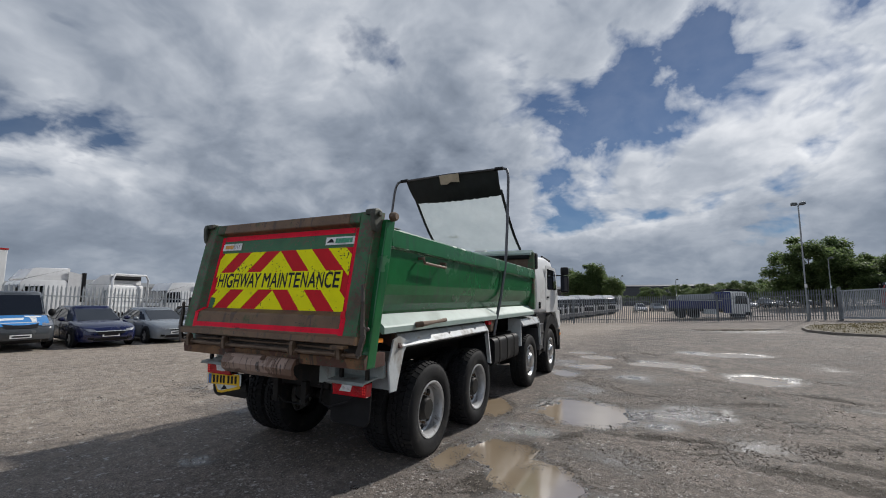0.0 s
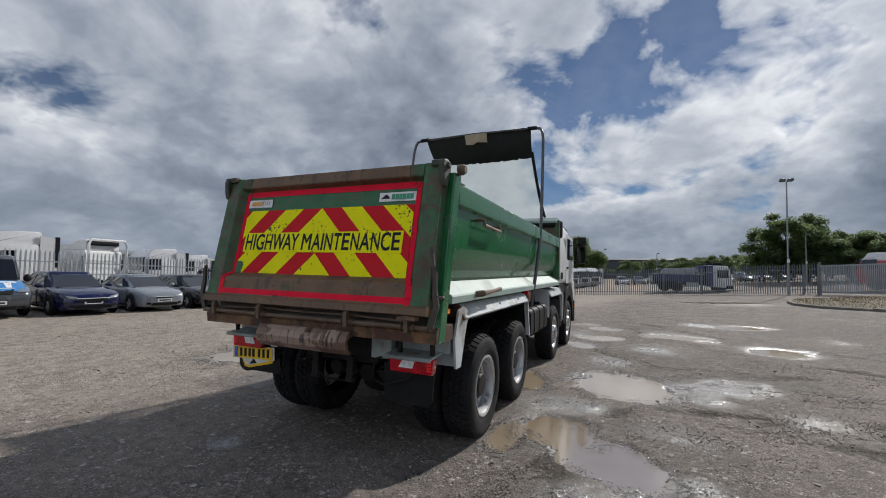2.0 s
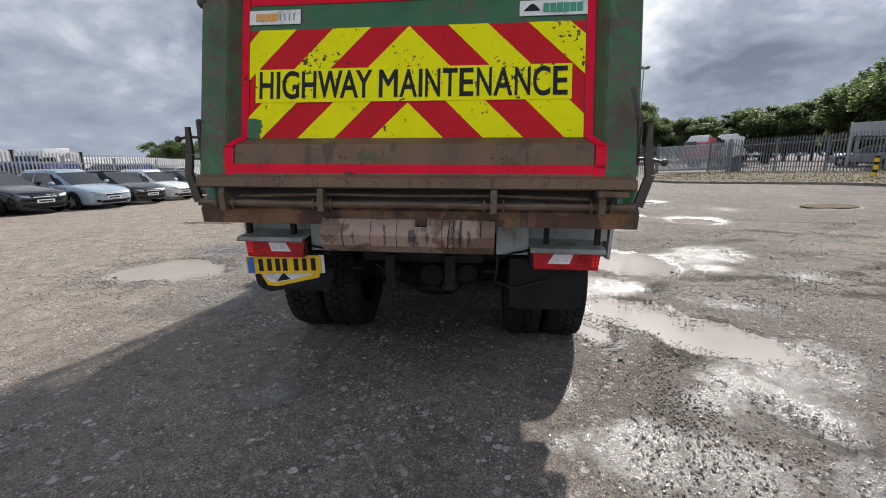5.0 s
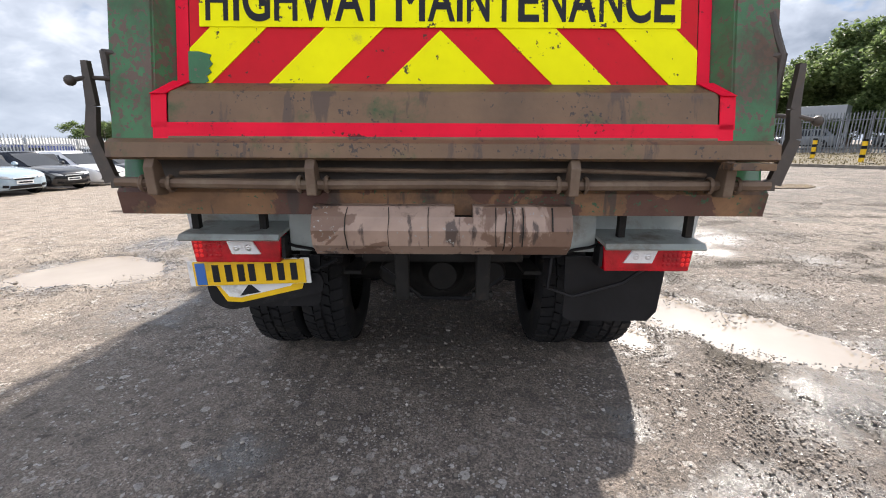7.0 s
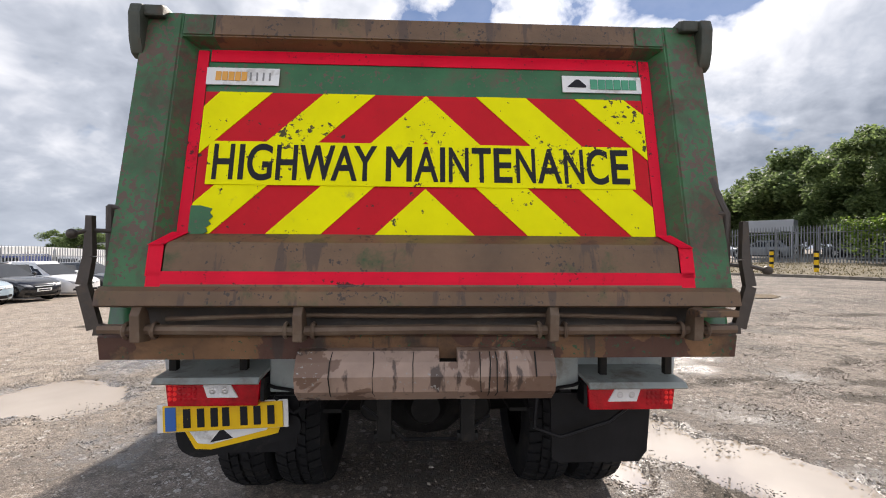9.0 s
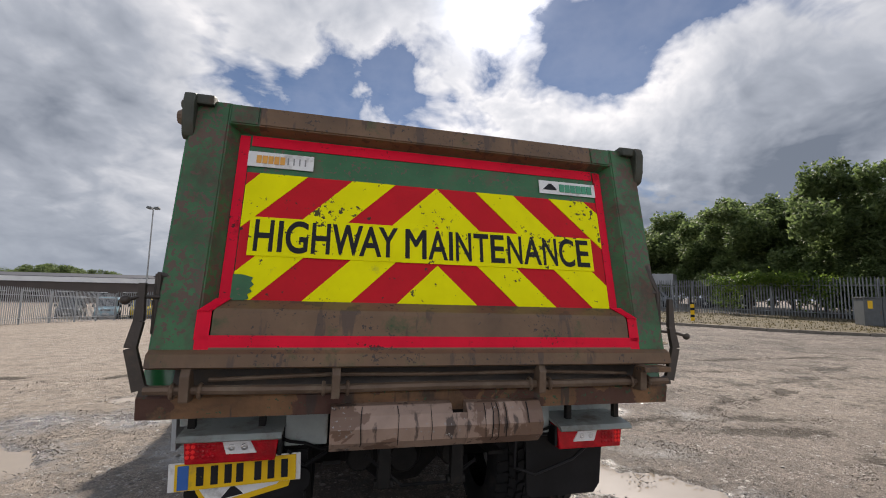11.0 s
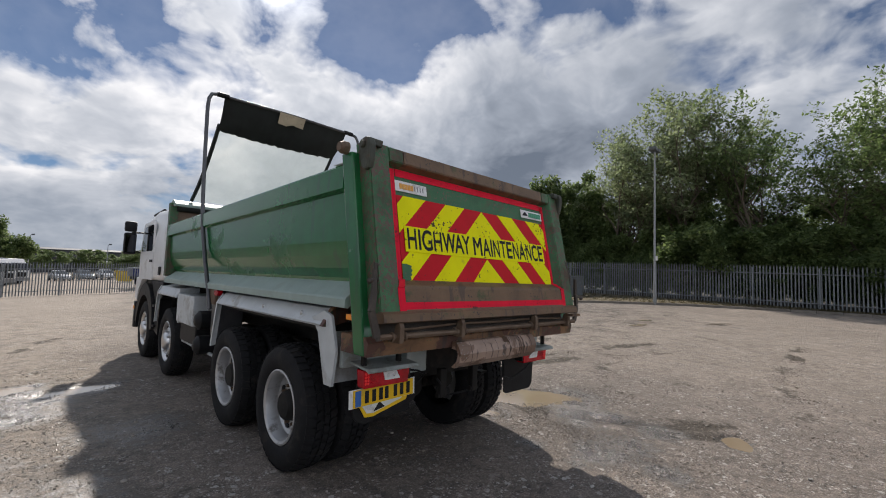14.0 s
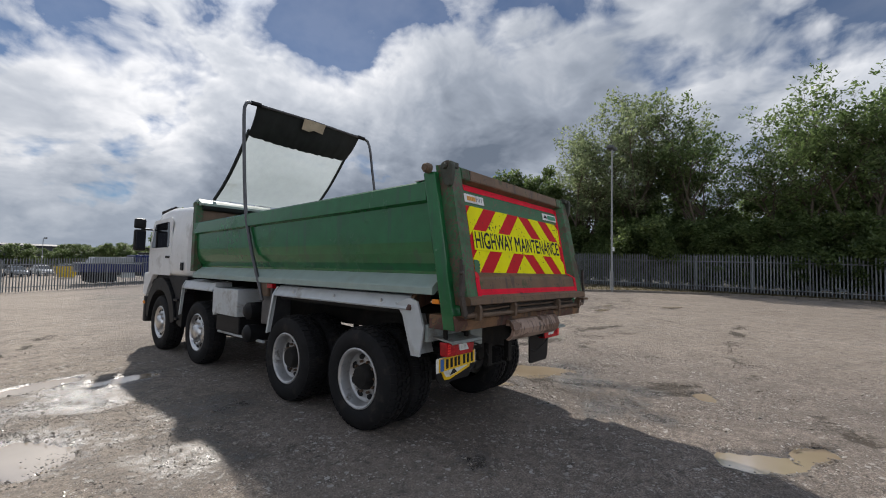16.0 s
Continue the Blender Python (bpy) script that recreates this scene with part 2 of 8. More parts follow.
M["yellow_sheet"] = surface("yellow_reflective_sheet", (0.84, 0.8, 0.0), 0.6, vary=0.05, dirt=(0.45, 0.42, 0.05), dirt_amount=-0.05, dirt_scale=11, spec=0.15, flake=(0.075, 0.065, 0.03), flake_cut=0.597, flake_scale=34.0)
M["letter"] = surface("black_letters", (0.016, 0.016, 0.02), 0.6, vary=0.2, spec=0.2, flake=(0.6, 0.56, 0.02), flake_cut=0.66, flake_scale=70.0)
M["alu"] = surface("pale_grey_paint", (0.5, 0.53, 0.54), 0.38, vary=0.1, dirt=(0.3, 0.28, 0.25), dirt_amount=0.3, dirt_scale=3.0)
M["cover"] = surface("grey_green_cover_paint", (0.33, 0.37, 0.36), 0.42, vary=0.15, dirt=(0.2, 0.18, 0.15), dirt_amount=0.35, dirt_scale=5.0)
M["apron"] = surface("pale_green_apron", (0.29, 0.37, 0.335), 0.5, vary=0.1, dirt=(0.3, 0.34, 0.3), dirt_amount=0.25, dirt_scale=2.5)
M["white"] = surface("white_cab_paint", (0.74, 0.74, 0.73), 0.3, vary=0.04, dirt=(0.5, 0.48, 0.45), dirt_amount=0.15, dirt_scale=1.6, bump=0.02)
M["black"] = surface("black_plastic", (0.011, 0.011, 0.012), 0.5, vary=0.3, dirt=(0.05, 0.045, 0.04), dirt_amount=0.12, dirt_scale=4, spec=0.2)
M["rubber"] = surface("tyre_rubber", (0.014, 0.014, 0.015), 0.75, vary=0.25, dirt=(0.045, 0.04, 0.035), dirt_amount=0.2, dirt_scale=5, bump=0.2, spec=0.2)
M["rim"] = surface("silver_rim", (0.5, 0.5, 0.5), 0.42, metal=0.7, vary=0.12, dirt=(0.12, 0.1, 0.08), dirt_amount=0.25, dirt_scale=7)
M["chrome"] = surface("polished_metal", (0.6, 0.6, 0.6), 0.28, metal=1.0, vary=0.1)
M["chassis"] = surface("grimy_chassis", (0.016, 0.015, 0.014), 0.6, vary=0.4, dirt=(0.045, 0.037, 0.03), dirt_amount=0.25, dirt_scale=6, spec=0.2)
M["pipe"] = surface("grey_steel_pipe", (0.1, 0.1, 0.105), 0.4, metal=0.5, vary=0.2)
M["hinge"] = surface("dark_hinge_iron", (0.045, 0.05, 0.036), 0.55, metal=0.1, vary=0.35, dirt=(0.09, 0.06, 0.042), dirt_amount=0.3, dirt_scale=9, bump=0.25)
# the levers' own colour; on the rear ledge it stands for shade
M["iron_dark"] = surface("dark_worn_iron", (0.055, 0.044, 0.036), 0.5, metal=0.2, vary=0.3, dirt=(0.1, 0.075, 0.055), dirt_amount=0.25, dirt_scale=12, bump=0.2)
M["iron"] = surface("rusty_iron", (0.13, 0.085, 0.056), 0.6, metal=0.2, vary=0.3, dirt=(0.2, 0.15, 0.105), dirt_amount=0.3, dirt_scale=8)
M["sheet_band"] = surface("black_sheet_cloth", (0.016, 0.02, 0.02), 0.7, vary=0.3, bump=0.4, bump_scale=9)
M["tan"] = surface("faded_label", (0.5, 0.42, 0.3), 0.6, vary=0.15, dirt=(0.12, 0.1, 0.08), dirt_amount=0.2, dirt_scale=9)
M["red_lens"] = surface("red_lens", (0.42, 0.002, 0.01), 0.12, vary=0.45, scale=14, bump=0.25, bump_scale=90)
M["headlamp"] = surface("smoked_headlamp", (0.16, 0.17, 0.19), 0.35, vary=0.5, scale=25, bump=0.4, bump_scale=50)
M["clear_lens"] = surface("clear_lens", (0.75, 0.75, 0.75), 0.15, vary=0.1, bump=0.5, bump_scale=60)
M["amber"] = surface("amber_lens", (0.9, 0.28, 0.02), 0.25, vary=0.05)
M["plate_yellow"] = surface("yellow_plate", (0.82, 0.5, 0.006), 0.4, vary=0.05, dirt=(0.4, 0.27, 0.05), dirt_amount=0.1, dirt_scale=9)
M["plate_white"] = surface("white_plate", (0.75, 0.75, 0.74), 0.4, vary=0.05, dirt=(0.4, 0.38, 0.35), dirt_amount=0.25, dirt_scale=9)
M["blue_mark"] = surface("blue_mark", (0.03, 0.13, 0.42), 0.4, vary=0.1)
M["orange_mark"] = surface("orange_mark", (0.75, 0.36, 0.06), 0.5, vary=0.1)
M["grey_mark"] = surface("grey_mark", (0.25, 0.25, 0.25), 0.5, vary=0.1)
M["green_mark"] = surface("green_mark", (0.05, 0.3, 0.17), 0.5, vary=0.1)
M["galv"] = surface("galvanised_steel", (0.2, 0.215, 0.225), 0.5, metal=0.35, vary=0.15, each=0.25)
M["galv_light"] = surface("pale_galvanised_steel", (0.34, 0.36, 0.375), 0.5, metal=0.25, vary=0.12, each=0.25)
M["post"] = surface("lamp_post_steel", (0.27, 0.28, 0.28), 0.45, metal=0.5, vary=0.12)
M["concrete"] = surface("kerb_concrete", (0.17, 0.15, 0.125), 0.9, vary=0.3, scale=4, bump=0.5, each=0.2)
M["asphalt_dark"] = surface("dark_grey_roof", (0.06, 0.062, 0.07), 0.6, vary=0.2)
M["brown_clad"] = surface("brown_cladding", (0.065, 0.05, 0.043), 0.55, vary=0.15, scale=0.6)
M["brick"] = surface("red_brick", (0.2, 0.085, 0.06), 0.85, vary=0.25, scale=1.5)
M["clad_white"] = surface("white_cladding", (0.66, 0.67, 0.67), 0.5, vary=0.08, scale=0.5)
M["clad_grey"] = surface("grey_cladding", (0.33, 0.35, 0.37), 0.5, vary=0.1, scale=0.5)
M["bark"] = surface("bark", (0.12, 0.095, 0.07), 0.9, vary=0.3, bump=0.6, bump_scale=12)
M["cabinet"] = surface("grey_cabinet_paint", (0.095, 0.105, 0.11), 0.5, vary=0.15)
M["dry_grass"] = surface("dry_grass", (0.115, 0.094, 0.056), 0.95, vary=0.45, scale=2.5, bump=0.6, bump_scale=30)
M["stone"] = bpy.data.materials.new("loose_stone")
M["stone"].use_nodes = True
st = M["stone"].node_tree
sg = st.nodes.new("ShaderNodeNewGeometry")
st.links.new(ramp(st, sg.outputs["Random Per Island"], ((0.0, (0.17, 0.145, 0.12)), (0.4, (0.26, 0.222, 0.185)), (0.8, (0.31, 0.275, 0.24)), (1.0, (0.45, 0.42, 0.385)))), st.nodes["Principled BSDF"].inputs["Base Color"])
st.nodes["Principled BSDF"].inputs["Roughness"].default_value = 0.8


M["wet_stone"] = surface("wet_stone", (0.2, 0.17, 0.14), 0.2, vary=0.5, scale=15, bump=0.1, spec=1.0)
M["clod"] = surface("damp_clod", (0.19, 0.158, 0.128), 0.65, vary=0.5, scale=9, bump=0.5)
M["led"] = bpy.data.materials.new("lit_red_led")
M["led"].use_nodes = True
M["led"].node_tree.nodes["Principled BSDF"].inputs["Base Color"].default_value = (0.6, 0.01, 0.01, 1)
M["led"].node_tree.nodes["Principled BSDF"].inputs["Emission Color"].default_value = (1.0, 0.02, 0.02, 1)
M["led"].node_tree.nodes["Principled BSDF"].inputs["Emission Strength"].default_value = 0.12


def car_paint(name, colour, rough=0.22):
    m = surface(name, colour, rough * 0.7, vary=0.06, dirt=tuple(0.7 * c + 0.025 for c in colour), dirt_amount=0.08, dirt_scale=2.0, bump=0.0)
    m.node_tree.nodes["Principled BSDF"].inputs["Coat Weight"].default_value = 0.6
    m.node_tree.nodes["Principled BSDF"].inputs["Coat Roughness"].default_value = 0.08
    return m


def glass(name, tint=(0.006, 0.007, 0.009)):
    m = surface(name, tint, 0.02, vary=0.1, bump=0.0, spec=0.85)
    return m


M["glass"] = glass("dark_window_glass")
M["mirror"] = surface("mirror_glass", (0.04, 0.04, 0.045), 0.05, metal=1.0, vary=0.02, bump=0.0)


def leaf_material(name, dark, light):
    m = bpy.data.materials.new(name)
    m.use_nodes = True
    t = m.node_tree
    b = t.nodes["Principled BSDF"]
    geo = t.nodes.new("ShaderNodeNewGeometry")
    c = ramp(t, geo.outputs["Random Per Island"], ((0.0, dark), (0.7, tuple(0.5 * (a + d) for a, d in zip(dark, light))), (1.0, light)))
    t.links.new(c, b.inputs["Base Color"])
    b.inputs["Roughness"].default_value = 0.55
    tr = t.nodes.new("ShaderNodeBsdfTranslucent")
    t.links.new(c, tr.inputs["Color"])
    ms = node(t, "ShaderNodeMixShader", Fac=0.6)
    t.links.new(b.outputs[0], ms.inputs[1])
    t.links.new(tr.outputs[0], ms.inputs[2])
    t.links.new(ms.outputs[0], t.nodes["Material Output"].inputs[0])
    return m


M["leaf"] = leaf_material("leaf_green", (0.085, 0.135, 0.045), (0.29, 0.38, 0.15))
M["leaf_pale"] = leaf_material("leaf_pale_green", (0.13, 0.175, 0.085), (0.4, 0.46, 0.25))
M["leaf_dark"] = leaf_material("leaf_dark_green", (0.075, 0.115, 0.04), (0.24, 0.315, 0.12))
M["straw"] = leaf_material("dry_straw", (0.075, 0.066, 0.035), (0.19, 0.155, 0.085))
M["soil"] = surface("shaded_woodland_soil", (0.045, 0.04, 0.028), 0.95, vary=0.5, scale=1.5, bump=0.6, bump_scale=12)
M["ivy"] = leaf_material("ivy_green", (0.06, 0.12, 0.02), (0.25, 0.35, 0.06))


def fabric():
    m = bpy.data.materials.new("grey_mesh_sheet")
    m.use_nodes = True
    t = m.node_tree
    b = t.nodes["Principled BSDF"]
    co = t.nodes.new("ShaderNodeTexCoord")
    n = node(t, "ShaderNodeTexNoise", Scale=7.0, Detail=5.0)
    t.links.new(co.outputs["Object"], n.inputs["Vector"])
    c = ramp(t, n.outputs["Fac"], ((0.3, (0.26, 0.3, 0.3)), (0.7, (0.4, 0.45, 0.45))))
    t.links.new(c, b.inputs["Base Color"])
    b.inputs["Roughness"].default_value = 0.5
    tr = t.nodes.new("ShaderNodeBsdfTranslucent")
    tr.inputs["Color"].default_value = (0.5, 0.56, 0.55, 1)
    cl = t.nodes.new("ShaderNodeBsdfTransparent")
    a = node(t, "ShaderNodeMixShader", Fac=0.5)
    t.links.new(b.outputs[0], a.inputs[1])
    t.links.new(tr.outputs[0], a.inputs[2])
    d = node(t, "ShaderNodeMixShader", Fac=0.38)
    t.links.new(a.outputs[0], d.inputs[1])
    t.links.new(cl.outputs[0], d.inputs[2])
    t.links.new(d.outputs[0], t.nodes["Material Output"].inputs[0])
    wr = node(t, "ShaderNodeTexNoise", Scale=4.0, Detail=4.0, Distortion=1.5)
    t.links.new(co.outputs["Object"], wr.inputs["Vector"])
    bp = node(t, "ShaderNodeBump", Strength=0.5, Distance=0.04)
    t.links.new(wr.outputs["Fac"], bp.inputs["Height"])
    t.links.new(bp.outputs[0], b.inputs["Normal"])
    return m


M["fabric"] = fabric()


def ground_material():
    m = bpy.data.materials.new("gravel_ground")
    m.use_nodes = True
    t = m.node_tree
    b = t.nodes["Principled BSDF"]
    co = t.nodes.new("ShaderNodeTexCoord")

    def nz(scale, detail=6.0, rough=0.6, dist=0.0):
        n = node(t, "ShaderNodeTexNoise", Scale=scale, Detail=detail, Roughness=rough, Distortion=dist)
        t.links.new(co.outputs["Object"], n.inputs["Vector"])
        return n.outputs["Fac"]

    wide, mid, fines, grit = nz(0.28, 7.0, 0.62), nz(1.1, 9.0, 0.66, 0.5), nz(11.0, 6.0, 0.7), nz(70.0, 4.0, 0.8)
    chips = []
    for sc in (19.0, 42.0, 90.0):
        vo = node(t, "ShaderNodeTexVoronoi", Scale=sc)
        t.links.new(co.outputs["Object"], vo.inputs["Vector"])
        vs = t.nodes.new("ShaderNodeSeparateXYZ")
        t.links.new(vo.outputs["Color"], vs.inputs[0])
        spot = maths(t, "LESS_THAN", vo.outputs["Distance"], maths(t, "MULTIPLY", vs.outputs[2], 0.52))
        chips.append((vs.outputs[0], spot))
    at = t.nodes.new("ShaderNodeAttribute")
    at.attribute_name = "wet"
    ch = t.nodes.new("ShaderNodeAttribute")
    ch.attribute_name = "churn"
    base = ramp(t, wide, ((0.33, (0.272, 0.226, 0.19)), (0.67, (0.5, 0.414, 0.345))))
    base = mix(t, ramp(t, mid, ((0.4, (0, 0, 0)), (0.64, (0.72, 0.72, 0.72)))), base, (0.192, 0.16, 0.136))
    base = mix(t, ramp(t, fines, ((0.42, (0, 0, 0)), (0.64, (0.78, 0.78, 0.78)))), base, (0.15, 0.126, 0.107))
    base = mix(t, ramp(t, grit, ((0.42, (0, 0, 0)), (0.58, (0.82, 0.82, 0.82)))), base, (0.078, 0.069, 0.063))
    du = t.nodes.new("ShaderNodeAttribute")
    du.attribute_name = "dust"
    pale_dust = maths(t, "MULTIPLY", du.outputs["Fac"], ramp(t, nz(4.0, 7.0, 0.7), ((0.36, (0.1, 0.1, 0.1)), (0.6, (0.62, 0.62, 0.62)))))
    base = mix(t, pale_dust, base, (0.49, 0.41, 0.325))
    few = ramp(t, nz(2.6, 5.0, 0.65), ((0.42, (0.22, 0.22, 0.22)), (0.62, (1, 1, 1))))
    for (tone, spot), amount, cut in zip(chips, (0.72, 0.78, 0.7), (0.84, 0.74, 0.68)):
        k = maths(t, "MULTIPLY", few, amount)
        pale = maths(t, "MULTIPLY", maths(t, "MULTIPLY", spot, maths(t, "GREATER_THAN", tone, cut)), k)
        base = mix(t, pale, base, (0.62, 0.585, 0.54))
        dark_chip = maths(t, "MULTIPLY", maths(t, "MULTIPLY", spot, maths(t, "LESS_THAN", tone, 0.3)), maths(t, "MULTIPLY", few, amount))
        base = mix(t, dark_chip, base, (0.08, 0.07, 0.06))
    soil = maths(t, "ADD", ch.outputs["Fac"], maths(t, "ADD", maths(t, "MULTIPLY", maths(t, "SUBTRACT", mid, 0.5), 1.8), maths(t, "MULTIPLY", maths(t, "SUBTRACT", fines, 0.5), 1.6)))
    base = mix(t, ramp(t, soil, ((0.26, (0, 0, 0)), (0.62, (0.9, 0.9, 0.9)))), base, (0.075, 0.062, 0.048))
    wet = maths(t, "ADD", at.outputs["Fac"], maths(t, "MULTIPLY", maths(t, "SUBTRACT", mid, 0.5), 1.6))
    wet = maths(t, "ADD", wet, maths(t, "MULTIPLY", maths(t, "SUBTRACT", fines, 0.5), 1.2))
    wetm = ramp(t, wet, ((0.35, (0, 0, 0)), (0.95, (1, 1, 1))))
    film = ramp(t, wet, ((0.66, (0, 0, 0)), (1.05, (1, 1, 1))))
    film = maths(t, "MULTIPLY", film, ramp(t, grit, ((0.36, (0.5, 0.5, 0.5)), (0.54, (1, 1, 1)))))
    dark = t.nodes.new("ShaderNodeVectorMath")
    dark.operation = "SCALE"
    dark.inputs["Scale"].default_value = 0.5
    t.links.new(base, dark.inputs[0])
    col = mix(t, wetm, base, dark.outputs[0])
    t.links.new(col, b.inputs["Base Color"])
    t.links.new(maths(t, "SUBTRACT", maths(t, "SUBTRACT", 0.92, maths(t, "MULTIPLY", wetm, 0.4)), maths(t, "MULTIPLY", film, 0.34)), b.inputs["Roughness"])
    t.links.new(maths(t, "ADD", 0.35, maths(t, "MULTIPLY", film, 0.8)), b.inputs["Specular IOR Level"])
    bp = node(t, "ShaderNodeBump", Strength=0.8, Distance=0.024)
    hgt = maths(t, "ADD", maths(t, "MULTIPLY", grit, 0.5), maths(t, "MULTIPLY", fines, 1.2))
    for (tone, spot), amount in zip(chips, (0.7, 0.5, 0.3)):
        hgt = maths(t, "ADD", hgt, maths(t, "MULTIPLY", maths(t, "MULTIPLY", spot, tone), amount))
    t.links.new(maths(t, "SUBTRACT", 0.9, maths(t, "MULTIPLY", film, 0.12)), bp.inputs["Strength"])
    t.links.new(hgt, bp.inputs["Height"])
    t.links.new(bp.outputs[0], b.inputs["Normal"])
    # a film of water lies over the damp tracks and glints towards the sun
    skin = node(t, "ShaderNodeBump", Strength=0.55, Distance=0.012)
    t.links.new(hgt, skin.inputs["Height"])
    t.links.new(skin.outputs[0], b.inputs["Coat Normal"])
    t.links.new(maths(t, "MULTIPLY", ramp(t, wet, ((0.62, (0, 0, 0)), (1.1, (1, 1, 1)))), 0.55), b.inputs["Coat Weight"])
    b.inputs["Coat Roughness"].default_value = 0.27
    b.inputs["Coat IOR"].default_value = 1.55
    return m


M["ground"] = ground_material()


def water_material():
    m = bpy.data.materials.new("muddy_water")
    m.use_nodes = True
    t = m.node_tree
    b = t.nodes["Principled BSDF"]
    co = t.nodes.new("ShaderNodeTexCoord")
    n = node(t, "ShaderNodeTexNoise", Scale=1.2, Detail=4.0)
    t.links.new(co.outputs["Object"], n.inputs["Vector"])
    t.links.new(ramp(t, n.outputs["Fac"], ((0.3, (0.34, 0.26, 0.175)), (0.7, (0.42, 0.335, 0.24)))), b.inputs["Base Color"])
    b.inputs["Roughness"].default_value = 0.09
    b.inputs["IOR"].default_value = 2.9
    b.inputs["Specular IOR Level"].default_value = 0.9
    bp = node(t, "ShaderNodeBump", Strength=0.04, Distance=0.01)
    n2 = node(t, "ShaderNodeTexNoise", Scale=9.0, Detail=2.0)
    t.links.new(co.outputs["Object"], n2.inputs["Vector"])
    t.links.new(n2.outputs["Fac"], bp.inputs["Height"])
    t.links.new(bp.outputs[0], b.inputs["Normal"])
    return m


M["water"] = water_material()

# ---- building blocks ----


def finish(bm, name, material, smooth=False):
    me = bpy.data.meshes.new(name)
    bmesh.ops.recalc_face_normals(bm, faces=bm.faces[:])
    if smooth:
        for f in bm.faces:
            f.smooth = True
        for e in bm.edges:
            if len(e.link_faces) == 2 and e.calc_face_angle(0.0) > 0.7:
                e.smooth = False
    bm.to_mesh(me)
    bm.free()
    if material:
        me.materials.append(material)
    return me


def part(name, bm, material, parent, label="", smooth=False):
    ob = new(name, finish(bm, name, material, smooth))
    ob.parent = parent
    if label:
        ob["label"] = label
    return ob


def shared(name, mesh, parent, m):
    ob = new(name, mesh)
    ob.parent = parent
    ob.matrix_basis = m
    return ob


def thing(name, m, label, category, group="", kind=""):
    ob = new(name)
    ob.empty_display_size = 0.2
    ob.matrix_basis = m
    return tagged(ob, label, category, group, kind)


def box(bm, x0, x1, y0, y1, z0, z1, bevel=0.0, m=None):
    r = bmesh.ops.create_cube(bm, size=1.0, matrix=Matrix.Translation(((x0 + x1) / 2, (y0 + y1) / 2, (z0 + z1) / 2)) @ Matrix.Diagonal((x1 - x0, y1 - y0, z1 - z0, 1)))
    vs = r["verts"]
    if bevel:
        es = list({e for v in vs for e in v.link_edges})
        r = bmesh.ops.bevel(bm, geom=es, offset=bevel, segments=2, affect="EDGES", profile=0.6)
        vs = r["verts"]
    if m:
        bmesh.ops.transform(bm, matrix=m, verts=list({v for v in vs if v.is_valid}))
    return vs


def prism(bm, pts, a, b, axis="x", bevel=0.0):
    """A closed outline pushed from a to b along an axis; the outline lies in the other two axes, in order."""
    def place(u, v, w):
        return {"x": (w, u, v), "y": (u, w, v), "z": (u, v, w)}[axis]
    lo = [bm.verts.new(place(u, v, a)) for u, v in pts]
    hi = [bm.verts.new(place(u, v, b)) for u, v in pts]
    n = len(pts)
    fs = [bm.faces.new(lo), bm.faces.new(hi[::-1])]
    for i in range(n):
        fs.append(bm.faces.new((lo[i], hi[i], hi[(i + 1) % n], lo[(i + 1) % n])))
    if bevel:
        es = list({e for f in fs for e in f.edges})
        bmesh.ops.bevel(bm, geom=es, offset=bevel, segments=2, affect="EDGES", profile=0.6)


def tube(bm, pts, r, n=8, closed=True):
    """A round bar along a line of points; r may be one radius or one for each point."""
    pts = [Vector(p) for p in pts]
    rs = r if isinstance(r, (list, tuple)) else [r] * len(pts)
    rings = []
    side = None
    for i, p in enumerate(pts):
        d = (pts[min(i + 1, len(pts) - 1)] - pts[max(i - 1, 0)]).normalized()
        if side is None:
            side = d.orthogonal().normalized()
        side = (side - d * side.dot(d)).normalized()
        up = d.cross(side)
        rings.append([bm.verts.new(p + rs[i] * (math.cos(2 * math.pi * k / n) * side + math.sin(2 * math.pi * k / n) * up)) for k in range(n)])
    for a, b in zip(rings, rings[1:]):
        for k in range(n):
            bm.faces.new((a[k], a[(k + 1) % n], b[(k + 1) % n], b[k]))
    if closed:
        bm.faces.new(rings[0])
        bm.faces.new(rings[-1][::-1])


def lathe(bm, profile, n=32, m=Matrix.Identity(4)):
    """A profile of (radius, along) turned round the x axis."""
    rings = []
    for r, x in profile:
        if r < 1e-5:
            rings.append([bm.verts.new(m @ Vector((x, 0, 0)))])
        else:
            rings.append([bm.verts.new(m @ Vector((x, r * math.cos(2 * math.pi * k / n), r * math.sin(2 * math.pi * k / n)))) for k in range(n)])
    for a, b in zip(rings, rings[1:]):
        for k in range(n):
            q = [a[k % len(a)], a[(k + 1) % len(a)], b[(k + 1) % len(b)], b[k % len(b)]]
            q = list(dict.fromkeys(q))
            if len(q) > 2:
                bm.faces.new(q)


def loft(bm, sections, caps=True):
    rings = [[bm.verts.new(p) for p in s] for s in sections]
    n = len(rings[0])
    for a, b in zip(rings, rings[1:]):
        for k in range(n):
            bm.faces.new((a[k], a[(k + 1) % n], b[(k + 1) % n], b[k]))
    if caps:
        bm.faces.new(rings[0])
        bm.faces.new(rings[-1][::-1])


